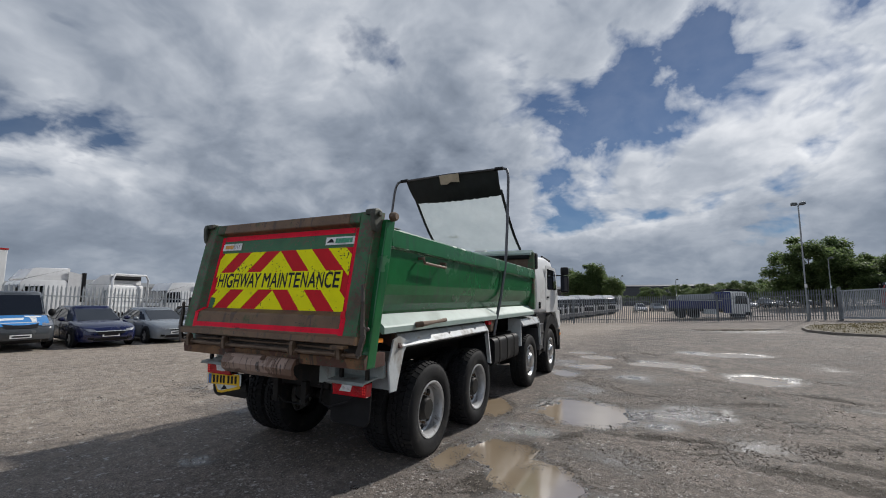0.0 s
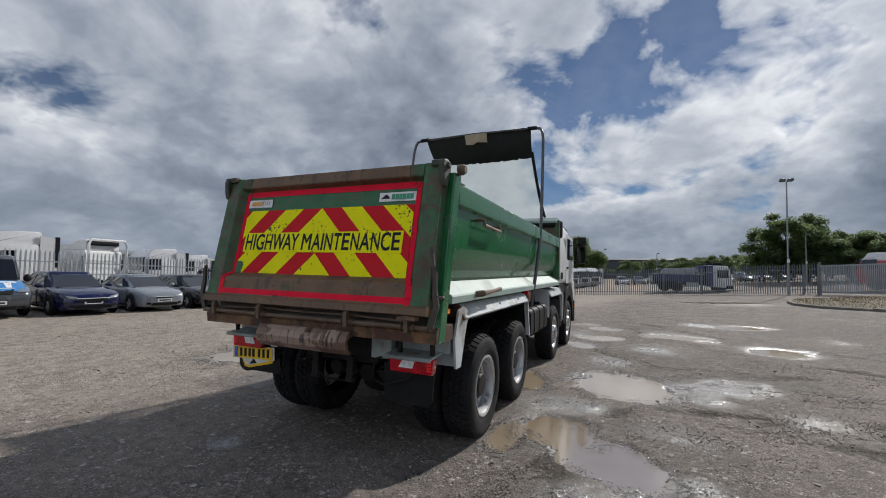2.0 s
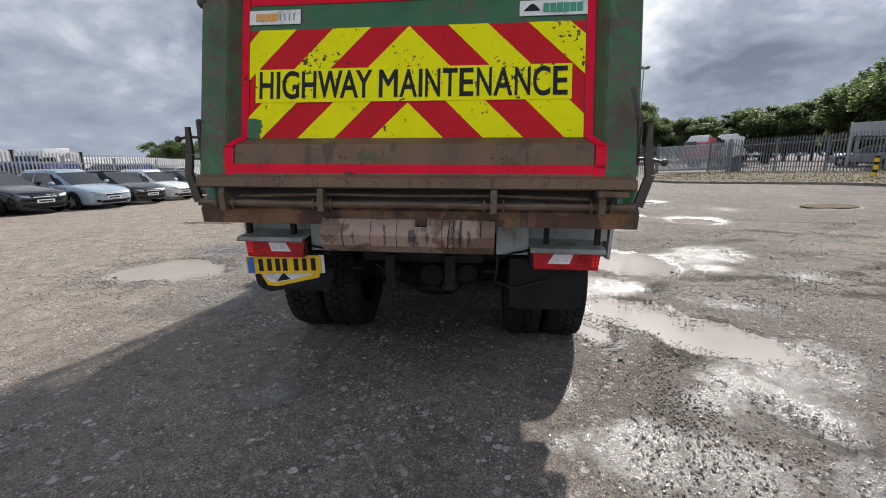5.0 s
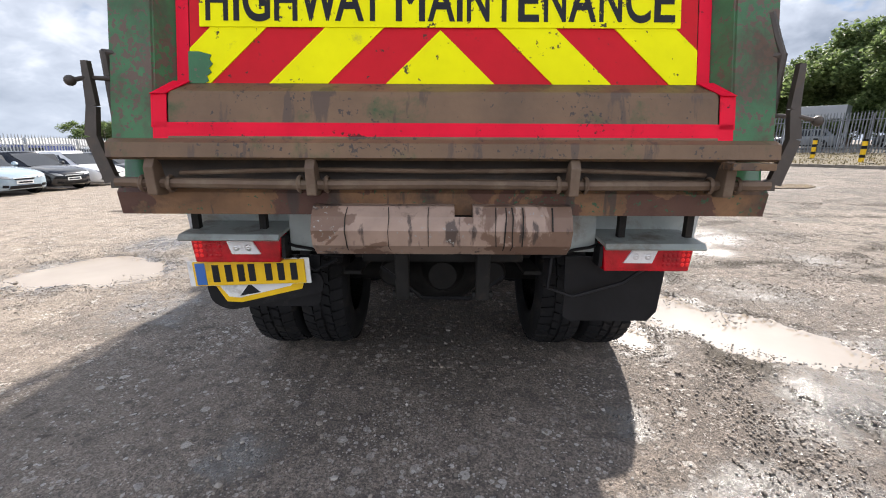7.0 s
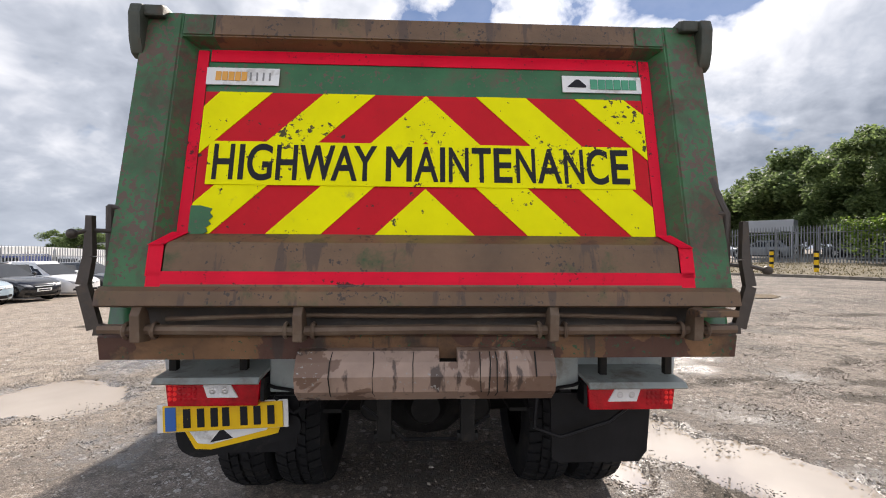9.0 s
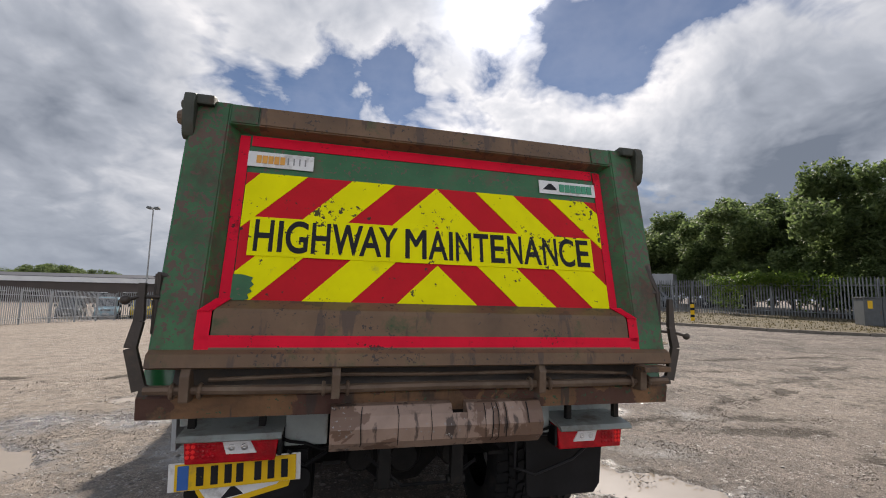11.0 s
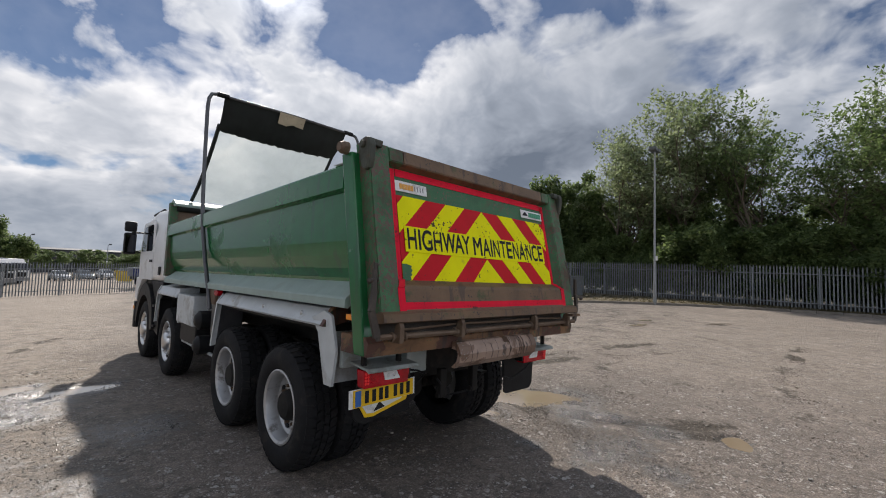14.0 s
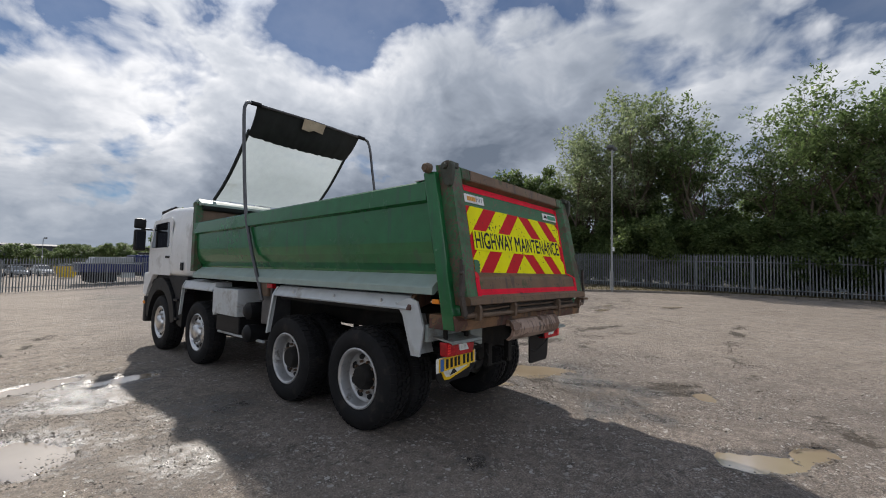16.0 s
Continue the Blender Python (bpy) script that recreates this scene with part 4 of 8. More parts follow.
def build_tailgate():
    bm = bmesh.new()
    # sunk panel
    slab(bm, -1.08, 1.08, 1.45, 2.48, 0.075, 0.02)
    gate = part("tailgate", bm, M["panel"], lorry, "green tailgate panel with peeling chevron sheets")
    # outer frame with bevelled inner edges
    def bar(name, x0, x1, z0, z1, mat, inner):
        """A frame bar whose side 'inner' slopes down to the sunk panel."""
        b = bmesh.new()
        def at(x, z, o):
            return Vector((x, rear(z, o), z))
        k = 0.045
        fx0, fx1, fz0, fz1 = x0, x1, z0, z1
        if inner == "right":
            fx1 -= k
        if inner == "left":
            fx0 += k
        if inner == "down":
            fz0 += k * 0.6
        front = [at(fx0, fz0, 0), at(fx1, fz0, 0), at(fx1, fz1, 0), at(fx0, fz1, 0)]
        back = [at(x0, z0, 0.075), at(x1, z0, 0.075), at(x1, z1, 0.075), at(x0, z1, 0.075)]
        deep = [at(x0, z0, 0.15), at(x1, z0, 0.15), at(x1, z1, 0.15), at(x0, z1, 0.15)]
        loft(b, [front, back, deep])
        bmesh.ops.bevel(b, geom=[e for e in b.edges if all(v.co.y < rear(v.co.z, 0.01) for v in e.verts)], offset=0.006, segments=2, affect="EDGES")
        return part(name, b, mat, gate)
    bar("gate_post", -1.195, -0.99, 1.388, 2.535, M["green_worn"], "right")
    bar("gate_post", 0.99, 1.195, 1.388, 2.535, M["green_worn"], "left")
    bar("top_rail", -0.9, 0.9, 2.405, 2.532, M["frame"], "down")
    bar("top_corner", -1.03, -0.9005, 2.405, 2.5325, M["green_worn"], "down")
    bar("top_corner", 0.9005, 1.03, 2.405, 2.5325, M["green_worn"], "down")
    # lower rail: a broad dusty shelf, then a lip
    b = bmesh.new()
    prof = [(rear(1.585, 0.07), 1.6), (rear(1.565, 0.005), 1.565), (rear(1.545, 0.0), 1.545), (rear(1.42), 1.42), (rear(1.4, -0.005), 1.4), (rear(1.385, -0.03), 1.385), (rear(1.335, -0.03), 1.335), (rear(1.32, 0.0), 1.325), (rear(1.32, 0.15), 1.325), (rear(1.585, 0.15), 1.6)]
    prism(b, prof, -0.985, 0.985, "x")
    part("bottom_rail", b, M["frame"], gate, "dusty brown bottom rail")
    for s in (-1, 1):
        b = bmesh.new()
        prism(b, [(rear(1.4, 0.02), 1.3995)] + [(y, min(z, 1.3995)) for y, z in prof[4:9]] + [(rear(1.4, 0.15), 1.3995)], s * 0.9855, s * 1.195, "x")
        part("rail_end", b, M["frame"], gate)
    # red tape
    def tape(name, x0, x1, z0, z1, out):
        b = bmesh.new()
        slab(b, x0, x1, z0, z1, out, 0.004)
        part(name, b, M["red_tape"], gate, "glossy red reflective tape")
    tape("tape_strip", -1.04, 1.04, 1.378 + 0.02, 1.378 + 0.078, -0.003)
    for s in (-1, 1):
        x0, x1 = sorted((s * 0.99, s * 1.045))
        tape("tape_strip", x0, x1, 1.438, 1.555, -0.003)
        b = bmesh.new()
        q = [(s * 0.936, rear(1.6, 0.06), 1.604), (s * 0.992, rear(1.6, 0.05), 1.604), (s * 1.045, rear(1.552, -0.006), 1.553), (s * 0.99, rear(1.552, -0.006), 1.553)]
        plate(b, q, 0.006, REAR_N)
        part("tape_strip", b, M["red_tape"], gate)
        b = bmesh.new()
        x0, x1 = sorted((s * 0.944, s * 0.99))
        slab(b, x0, x1, 1.6, 2.395, 0.068, 0.004)
        part("tape_strip", b, M["red_tape"], gate)
    tape("tape_strip", -0.935, 0.935, 2.345, 2.4, 0.069)
    # chevron sheet
    X, Z0, Z1 = 0.94, 1.6, 2.205
    b = bmesh.new()
    slab(b, -X, X, Z0, Z1, 0.069, 0.004)
    part("red_sheet", b, M["red_sheet"], gate, "red reflective sheet")
    k, w = 1.05, 0.217
    for n in range(-4, 6):
        s0 = -w + n * 2 * w
        poly = [(s0 + k * 1.0, Z1 - 1.0), (s0 + w + k * 1.0, Z1 - 1.0), (s0 + w - k * 1.0, Z1 + 1.0), (s0 - k * 1.0, Z1 + 1.0)]
        # lines run outward and down from the middle
        poly = clip_box(poly, 0.0, X, Z0, Z1)
        if len(poly) < 3:
            continue
        for s in (-1, 1):
            b = bmesh.new()
            quad = [(s * x - (0.011 if x < 0.9 else 0.0), rear(z, 0.0645), z) for x, z in poly]
            plate(b, quad, 0.004, -REAR_N)
            part("yellow_stripe", b, M["yellow_sheet"], gate, "flaking yellow reflective stripe")
    b = bmesh.new()
    slab(b, -0.899, 0.873, 1.8, 1.984, 0.060, 0.004)
    part("wording_strip", b, M["yellow_sheet"], gate, "yellow reflective strip behind the wording")
    # wording, each letter set to its own width
    at_x = lambda u: -0.899 + 0.002145 * u
    letters = (("H", 11, 50), ("I", 59, 69), ("G", 75, 122), ("H", 129, 169), ("W", 174, 238), ("A", 233, 283), ("Y", 275, 320), ("M", 339, 386), ("A", 392, 439), ("I", 442, 452), ("N", 459, 498), ("T", 504, 542), ("E", 547, 583), ("N", 591, 629), ("A", 633, 681), ("N", 686, 725), ("C", 731, 774), ("E", 780, 816))
    for sign, u0, u1 in letters:
        cu = bpy.data.curves.new("letter", "FONT")
        cu.body, cu.size, cu.offset = sign, 0.2, 0.0 if sign in "MW" else 0.0035
        tmp = bpy.data.objects.new("letter_source", cu)
        scene.collection.objects.link(tmp)
        raw = bpy.data.meshes.new_from_object(tmp.evaluated_get(bpy.context.evaluated_depsgraph_get()))
        bpy.data.objects.remove(tmp)
        xs, ys = [v.co.x for v in raw.vertices], [v.co.y for v in raw.vertices]
        over_z = 0.003 if sign in "GC" else 0.0
        sx, sy = (at_x(u1) - at_x(u0)) / (max(xs) - min(xs)), (0.151 + 2 * over_z) / (max(ys) - min(ys))
        flat = [(at_x(u0) + (v.co.x - min(xs)) * sx, 1.8205 - over_z + (v.co.y - min(ys)) * sy) for v in raw.vertices]
        me = bpy.data.meshes.new("letter")
        verts, faces = [], []
        # the pointed letters are thickened by a second layer set beside the first
        for k, dx in enumerate((-0.0035, 0.0035) if sign in "MW" else (0.0,)):
            verts += [(x + dx, rear(z, 0.0588 - 0.0004 * k), z) for x, z in flat]
            faces += [[k * len(flat) + i for i in p.vertices] for p in raw.polygons]
        me.from_pydata(verts, [], faces)
        me.materials.append(M["letter"])
        ob = new("letter", me)
        ob.parent = gate
        ob["label"] = "bold black letter " + sign
    # the lower corner of the sheet is torn away
    b = bmesh.new()
    torn = ((-0.943, 1.598), (-0.885, 1.598), (-0.868, 1.607), (-0.876, 1.625), (-0.858, 1.638), (-0.869, 1.652), (-0.853, 1.668), (-0.866, 1.684), (-0.858, 1.7), (-0.905, 1.712), (-0.943, 1.712))
    plate(b, [(x, rear(z, 0.0602), z) for x, z in torn], 0.002, -REAR_N)
    part("torn_corner", b, M["panel"], gate, "bare green corner where the sheet tore off")
    # two maker's labels, drawn as plain shapes
    for x0, x1, cols in ((-0.945, -0.64, ("orange_mark", "grey_mark")), (0.59, 0.945, ("letter", "green_mark"))):
        b = bmesh.new()
        slab(b, x0, x1, 2.238, 2.316, 0.066, 0.004)
        lab = part("maker_label", b, M["plate_white"], gate, "white maker's label with coloured shapes")
        w = x1 - x0
        if cols[0] == "orange_mark":
            marks = [(x0 + 0.04 + 0.027 * k, 0.022, "orange_mark", 0.02) for k in range(5)] + [(x0 + 0.182 + 0.027 * k, 0.006, "grey_mark", 0.018) for k in range(4)]
        else:
            marks = [(x0 + 0.125 + 0.035 * k, 0.031, "green_mark", 0.023) for k in range(6)]
            b = bmesh.new()
            tri = ((x0 + 0.02, 2.262), (x0 + 0.105, 2.262), (x0 + 0.105, 2.27), (x0 + 0.075, 2.298), (x0 + 0.06, 2.298))
            plate(b, [(x, rear(z, 0.0625), z) for x, z in tri], 0.003, -REAR_N)
            part("dark_mark", b, M["letter"], lab)
        for x, wide, mat, tall in marks:
            b = bmesh.new()
            slab(b, x, x + wide, 2.277 - tall, 2.277 + tall, 0.0625, 0.003)
            part("coloured_bar", b, M[mat], lab)
    # top hinges
    for s in (-1, 1):
        b = bmesh.new()
        y = rear(2.5)
        outline = [(y - 0.035, 2.34), (y - 0.005, 2.325), (y + 0.035, 2.35), (y + 0.07, 2.43), (y + 0.085, 2.51), (y + 0.065, 2.545), (y + 0.01, 2.558), (y - 0.04, 2.545), (y - 0.055, 2.5), (y - 0.05, 2.4)]
        prism(b, outline, s * 1.172, s * 1.225, "x", 0.014)
        prism(b, [(y - 0.03, 2.5), (y + 0.06, 2.5), (y + 0.055, 2.552), (y + 0.0, 2.558), (y - 0.03, 2.545)], s * 1.1, s * 1.18, "x", 0.008)
        hinge = part("top_hinge", b, M["hinge"], gate, "rounded dark hinge bracket")
        b = bmesh.new()
        lathe(b, [(0.0, 0.022), (0.02, 0.022), (0.026, 0.012), (0.026, -0.06), (0.0, -0.06)], 14, Matrix.Translation((s * 1.225, y + 0.02, 2.505)) @ Matrix.Diagonal((s, 1, 1, 1)))
        part("hinge_pin", b, M["hinge"], hinge)
    # latch on the right post, rest rail
    b = bmesh.new()
    box(b, 0.99, 1.14, rear(1.33, -0.09), rear(1.33, -0.02), 1.3, 1.325, 0.004)
    part("catch_plate", b, M["frame"], gate)
    # locking shaft with claws and levers
    b = bmesh.new()
    tube(b, [(-1.2, -0.06, 1.243), (-0.5, -0.065, 1.236), (0.0, -0.06, 1.24), (0.5, -0.062, 1.237), (1.2, -0.06, 1.24)], 0.019)
    shaft = part("locking_shaft", b, M["iron"], lorry, "rusty locking shaft", smooth=True)
    b = bmesh.new()
    tube(b, [(-0.98, -0.03, 1.275), (-0.5, -0.03, 1.29), (0.0, -0.03, 1.285), (0.5, -0.03, 1.29), (0.98, -0.03, 1.275)], 0.009)
    part("tie_rod", b, M["iron"], shaft)
    for x in (-1.05, -0.475, 0.475, 1.03):
        b = bmesh.new()
        prism(b, [(-0.1, 1.2), (-0.04, 1.195), (0.0, 1.22), (-0.045, 1.26), (-0.05, 1.31), (-0.085, 1.335), (-0.105, 1.3)], x - 0.018, x + 0.018, "x", 0.005)
        part("claw", b, M["iron"], shaft, "rusty locking claw")
        for d in (-0.05, 0.05):
            b = bmesh.new()
            lathe(b, [(0.028, -0.008), (0.034, 0.0), (0.028, 0.008)], 12, Matrix.Translation((x + d, -0.062, 1.238)))
            part("collar", b, M["iron"], shaft)
    for s in (-1, 1):
        b = bmesh.new()
        pts = [(s * 1.18, -0.06, 1.24), (s * 1.215, -0.06, 1.245), (s * 1.262, -0.055, 1.405), (s * 1.244, -0.05, 1.51), (s * 1.245, -0.045, 1.66)]
        for p, q, w0, w1 in zip(pts, pts[1:], (0.03, 0.04, 0.036, 0.03), (0.04, 0.036, 0.03, 0.018)):
            d = (Vector(q) - Vector(p)).normalized()
            sd = Vector((d.z, 0, -d.x))
            th = Vector((0, 0.011, 0))
            loft(b, [[Vector(p) + sd * w0 * 0.6 + th, Vector(p) - sd * w0 * 0.6 + th, Vector(p) - sd * w0 * 0.6 - th, Vector(p) + sd * w0 * 0.6 - th],
                     [Vector(q) + sd * w1 * 0.6 + th, Vector(q) - sd * w1 * 0.6 + th, Vector(q) - sd * w1 * 0.6 - th, Vector(q) + sd * w1 * 0.6 - th]])
        lever = part("lock_lever", b, M["iron_dark"], lorry, "bent dark iron locking lever")
        b = bmesh.new()
        tube(b, [(s * 1.205, 0.0, 1.455), (s * 1.208, 0.0, 1.7)], [0.016, 0.014])
        tube(b, [(s * 1.14, 0.02, 1.69), (s * 1.215, 0.0, 1.695)], 0.013)
        tube(b, [(s * 1.14, 0.02, 1.475), (s * 1.215, 0.0, 1.475)], 0.013)
        if s > 0:
            tube(b, [(s * 1.208, 0.0, 1.69), (s * 1.19, 0.02, 1.75), (s * 1.165, 0.04, 1.84)], [0.014, 0.017, 0.017])
        part("turnbuckle", b, M["iron_dark"], lever, smooth=True)
        b = bmesh.new()
        if s > 0:
            end = (1.318, -0.075, 1.468)
            tube(b, [(1.19, -0.01, 1.49), (1.27, -0.06, 1.482), end], 0.008)
        else:
            end = (-1.292, -0.07, 1.592)
            tube(b, [(-1.19, -0.01, 1.605), (-1.25, -0.05, 1.605), end], 0.008)
        bmesh.ops.create_uvsphere(b, u_segments=12, v_segments=8, radius=0.0185, matrix=Matrix.Translation(end))
        part("ball_handle", b, M["iron_dark"], lever, smooth=True)


build_tailgate()


def build_rear_gear():
    # bent valance between the wheels
    bm = bmesh.new()
    prof = [(0.0, 1.16), (-0.045, 1.155), (-0.075, 1.12), (-0.095, 1.07), (-0.08, 1.01), (-0.03, 0.965), (0.0, 0.97), (-0.05, 1.015), (-0.065, 1.07), (-0.05, 1.1), (0.0, 1.105)]
    for x0, x1 in ((-0.49, 0.045), (0.115, 0.485)):
        prism(bm, prof, x0, x1, "x")
    prism(bm, [(p[0] + 0.004, p[1]) for p in prof[2:8]], 0.045, 0.115, "x")
    part("valance", bm, M["valance"], lorry, "dusty bent steel valance with drip stains")
    rs = random.Random(71)
    for x in (-0.36, -0.2, -0.05, 0.2, 0.235, 0.26, 0.3, 0.41):
        bm = bmesh.new()
        w, lo = rs.uniform(0.0015, 0.0035), rs.choice((2, 3, 4))
        line = [(-0.048, 1.153), (-0.078, 1.12), (-0.0985, 1.07), (-0.0835, 1.008), (-0.05, 0.984)][:lo + 1]
        xs = [x + rs.uniform(-0.004, 0.004) for _ in line]
        vs = [(bm.verts.new((cx - w * rs.uniform(0.5, 1.3), y - 0.0012, z)), bm.verts.new((cx + w * rs.uniform(0.5, 1.3), y - 0.0012, z))) for cx, (y, z) in zip(xs, line)]
        for u, v in zip(vs, vs[1:]):
            bm.faces.new((u[0], u[1], v[1], v[0]))
        part("drip_stain", bm, M["chassis"], lorry, "dark dried oil drip")
    # lamps, covers, plates, flaps
    for s in (-1, 1):
        dz = -0.035 if s > 0 else -0.002
        bm = bmesh.new()
        x0, x1 = sorted((s * 0.712, s * 1.128))
        prism(bm, [(x0 + 0.004, 0.986 + dz), (x0 + 0.018, 0.862 + dz), (x1 - 0.018, 0.862 + dz), (x1 - 0.004, 0.986 + dz)], 0.2, 0.285, "y", 0.009)
        cl = part("tail_lamp", bm, M["red_lens"], lorry, "red tail lamp cluster")
        bm = bmesh.new()
        c = s * 0.89
        prism(bm, [(c - s * 0.08, 0.902 + dz), (c + s * 0.05, 0.902 + dz), (c + s * 0.07, 0.962 + dz), (c - s * 0.045, 0.962 + dz)], 0.193, 0.203, "y", 0.003)
        clear = part("clear_lens", bm, M["clear_lens"], cl, "clear reversing lens")
        for dx in (-0.026, 0.028):
            bm = bmesh.new()
            lathe(bm, [(0.0, 0.001), (0.006, 0.003), (0.012, 0.002), (0.015, 0.0)], 14, Matrix.Translation((c + s * dx, 0.193, 0.932 + dz)) @ Matrix.Rotation(radians(-90), 4, "Z"))
            part("reflector", bm, M["chrome"], clear)
        # moulded lens dimples
        for j in range(4):
            for i in range(6):
                bm = bmesh.new()
                lathe(bm, [(0.0, 0.004), (0.007, 0.003), (0.0095, 0.0)], 8, Matrix.Translation((s * (1.1 - 0.021 * i), 0.2, 0.895 + dz + 0.022 * j)) @ Matrix.Rotation(radians(-90), 4, "Z"))
                part("lens_dimple", bm, M["led"] if i < 2 else M["red_lens"], cl)
        bm = bmesh.new()
        xa, xb = sorted((s * 0.704, s * 0.722))
        box(bm, xa, xb, 0.206, 0.29, 0.88 + dz, 0.98 + dz, 0.004)
        part("lamp_housing", bm, M["black"], cl, "black plastic lamp housing")
        bm = bmesh.new()
        tube(bm, [(s * 0.71, 0.25, 0.94), (s * 0.67, 0.235, 0.93), (s * 0.6, 0.245, 0.915), (s * 0.53, 0.25, 0.885), (s * 0.47, 0.29, 0.87)], 0.008, 6)
        part("lamp_cable", bm, M["black"], lorry, "black lamp cable")
        bm = bmesh.new()
        xa, xb = sorted((s * 0.7, s * 1.13))
        prism(bm, [(y, z + dz) for y, z in ((0.12, 0.985), (0.14, 1.005), (0.42, 1.03), (0.42, 1.018), (0.15, 0.99), (0.13, 0.978))], xa, xb, "x")
        part("lamp_cover", bm, M["cover"], lorry, "pale steel cover plate")
        bm = bmesh.new()
        box(bm, s * 0.6 - 0.1, s * 0.6 + 0.1, 0.26, 0.34, 0.9, 1.12, 0.008)
        part("lamp_bracket", bm, M["cover"], lorry)
        bm = bmesh.new()
        box(bm, s * 0.95 - 0.24, s * 0.95 + 0.24, 0.36, 0.4, 0.98, 1.13, 0.005)
        part("hanger_plate", bm, M["cover"], lorry)
        for x in (0.8, 1.1):
            bm = bmesh.new()
            box(bm, s * x - 0.015, s * x + 0.015, 0.22, 0.25, 0.98, 1.12)
            part("hanger", bm, M["chassis"], lorry)
        # mud flap with rounded foot
        bm = bmesh.new()
        low = 0.53 if s > 0 else 0.6
        prism(bm, [(s * 0.6, low + 0.02), (s * 0.63, low), (s * 1.02, low), (s * 1.06, low + 0.05), (s * 1.08, 0.86), (s * 0.59, 0.86)], 0.33, 0.345, "y")
        part("mud_flap", bm, M["black"], lorry, "black rubber mud flap")
        # grey mudguard leg behind the rear wheel
        bm = bmesh.new()
        xa, xb = sorted((s * 0.95, s * 1.235))
        prism(bm, [(0.42, 0.85), (0.5, 0.85), (0.62, 1.2), (0.72, 1.3), (0.56, 1.36), (0.46, 1.33), (0.38, 1.1)], xb if s > 0 else xa, (xb if s > 0 else xa) - s * 0.02, "x")
        prism(bm, [(0.5, 0.85), (0.52, 0.85), (0.64, 1.2), (0.74, 1.3), (0.72, 1.31), (0.62, 1.21)], xa, xb, "x")
        part("mudguard_leg", bm, M["alu"], lorry, "pale grey mudguard end")
    # number plate with plain bars, fixing board and warning sticker
    tilt = Matrix.Translation((-0.9, 0.25, 0.797)) @ Matrix.Rotation(radians(-2.2), 4, "Y")
    bm = bmesh.new()
    box(bm, -0.287, 0.283, 0.006, 0.014, -0.062, 0.062, 0.003, tilt)
    board = part("plate_board", bm, M["plate_white"], lorry, "dirty white fixing board")
    bm = bmesh.new()
    box(bm, -0.258, 0.262, -0.002, 0.006, -0.058, 0.058, 0.003, tilt)
    part("number_plate", bm, M["plate_yellow"], board, "yellow rear number plate")
    bm = bmesh.new()
    box(bm, -0.245, -0.2, -0.006, -0.001, -0.052, 0.052, 0, tilt)
    part("plate_band", bm, M["blue_mark"], board)
    for x0, x1 in tuple((a, a + 0.03) for a in (-0.168, -0.108, -0.05, 0.0, 0.078, 0.136, 0.196)):
        bm = bmesh.new()
        box(bm, x0, x1, -0.006, -0.001, -0.04, 0.042, 0, tilt)
        part("plate_bar", bm, M["letter"], board)
    tilt2 = Matrix.Translation((-0.87, 0.285, 0.69)) @ Matrix.Rotation(radians(-5), 4, "Y")
    bm = bmesh.new()
    prism(bm, [(-0.21, 0.05), (0.22, 0.05), (0.2, 0.0), (-0.1, -0.045), (-0.17, -0.035)], 0.0, 0.008, "y")
    bmesh.ops.transform(bm, matrix=tilt2, verts=bm.verts[:])
    back = bmesh.new()
    prism(back, rounded([(-0.26, 0.07), (0.3, 0.07), (0.3, -0.03), (0.08, -0.055), (-0.17, -0.085), (-0.25, -0.04)], 0.04), 0.01, 0.03, "y")
    bmesh.ops.transform(back, matrix=tilt2, verts=back.verts[:])
    part("plate_backing", back, M["black"], board, "black plastic backing under the plate")
    st = part("warning_sticker", bm, M["plate_yellow"], board, "torn yellow and white warning sticker")
    bm = bmesh.new()
    prism(bm, [(-0.19, 0.05), (0.18, 0.05), (0.15, 0.02), (-0.1, -0.02), (-0.155, -0.01)], -0.003, 0.0, "y")
    bmesh.ops.transform(bm, matrix=tilt2, verts=bm.verts[:])
    part("white_patch", bm, M["plate_white"], st)
    bm = bmesh.new()
    prism(bm, [(-0.1, -0.01), (0.0, 0.0), (-0.045, 0.048)], -0.006, -0.003, "y")
    bmesh.ops.transform(bm, matrix=tilt2, verts=bm.verts[:])
    part("triangle_mark", bm, M["letter"], st)
    # looping cables
    for pts in (((0.52, 0.3, 0.9), (0.5, 0.28, 0.72), (0.62, 0.27, 0.68), (0.85, 0.27, 0.75), (0.95, 0.26, 0.83)), ((-0.5, 0.3, 0.85), (-0.6, 0.28, 0.8), (-0.68, 0.26, 0.88)), ((-0.3, 0.35, 0.8), (-0.1, 0.4, 0.62), (0.15, 0.4, 0.62), (0.3, 0.35, 0.75))):
        bm = bmesh.new()
        fine_pts = [Vector(pts[0])]
        for a, b in zip(pts, pts[1:]):
            fine_pts += [Vector(a).lerp(Vector(b), 0.5), Vector(b)]
        tube(bm, fine_pts, 0.009, 6)
        part("cable", bm, M["black"], lorry, smooth=True)
    # side wings over the rear wheels
    for s in (-1, 1):
        bm = bmesh.new()
        prof = [(1.0, 1.4), (1.17, 1.37), (1.25, 1.26), (1.24, 1.245), (1.16, 1.345), (1.0, 1.375)]
        loft(bm, [[(s * x, y, z) for x, z in prof] for y in (0.56, 1.6, 2.9)])
        wing = part("rear_wing", bm, M["alu"], lorry, "scuffed pale grey wing over the rear wheels")
        bm = bmesh.new()
        prism(bm, [(s * 0.97, 1.41), (s * 1.18, 1.385), (s * 1.265, 1.25), (s * 1.2, 1.24), (s * 0.97, 1.3)], 0.53, 0.575, "y", 0.006)
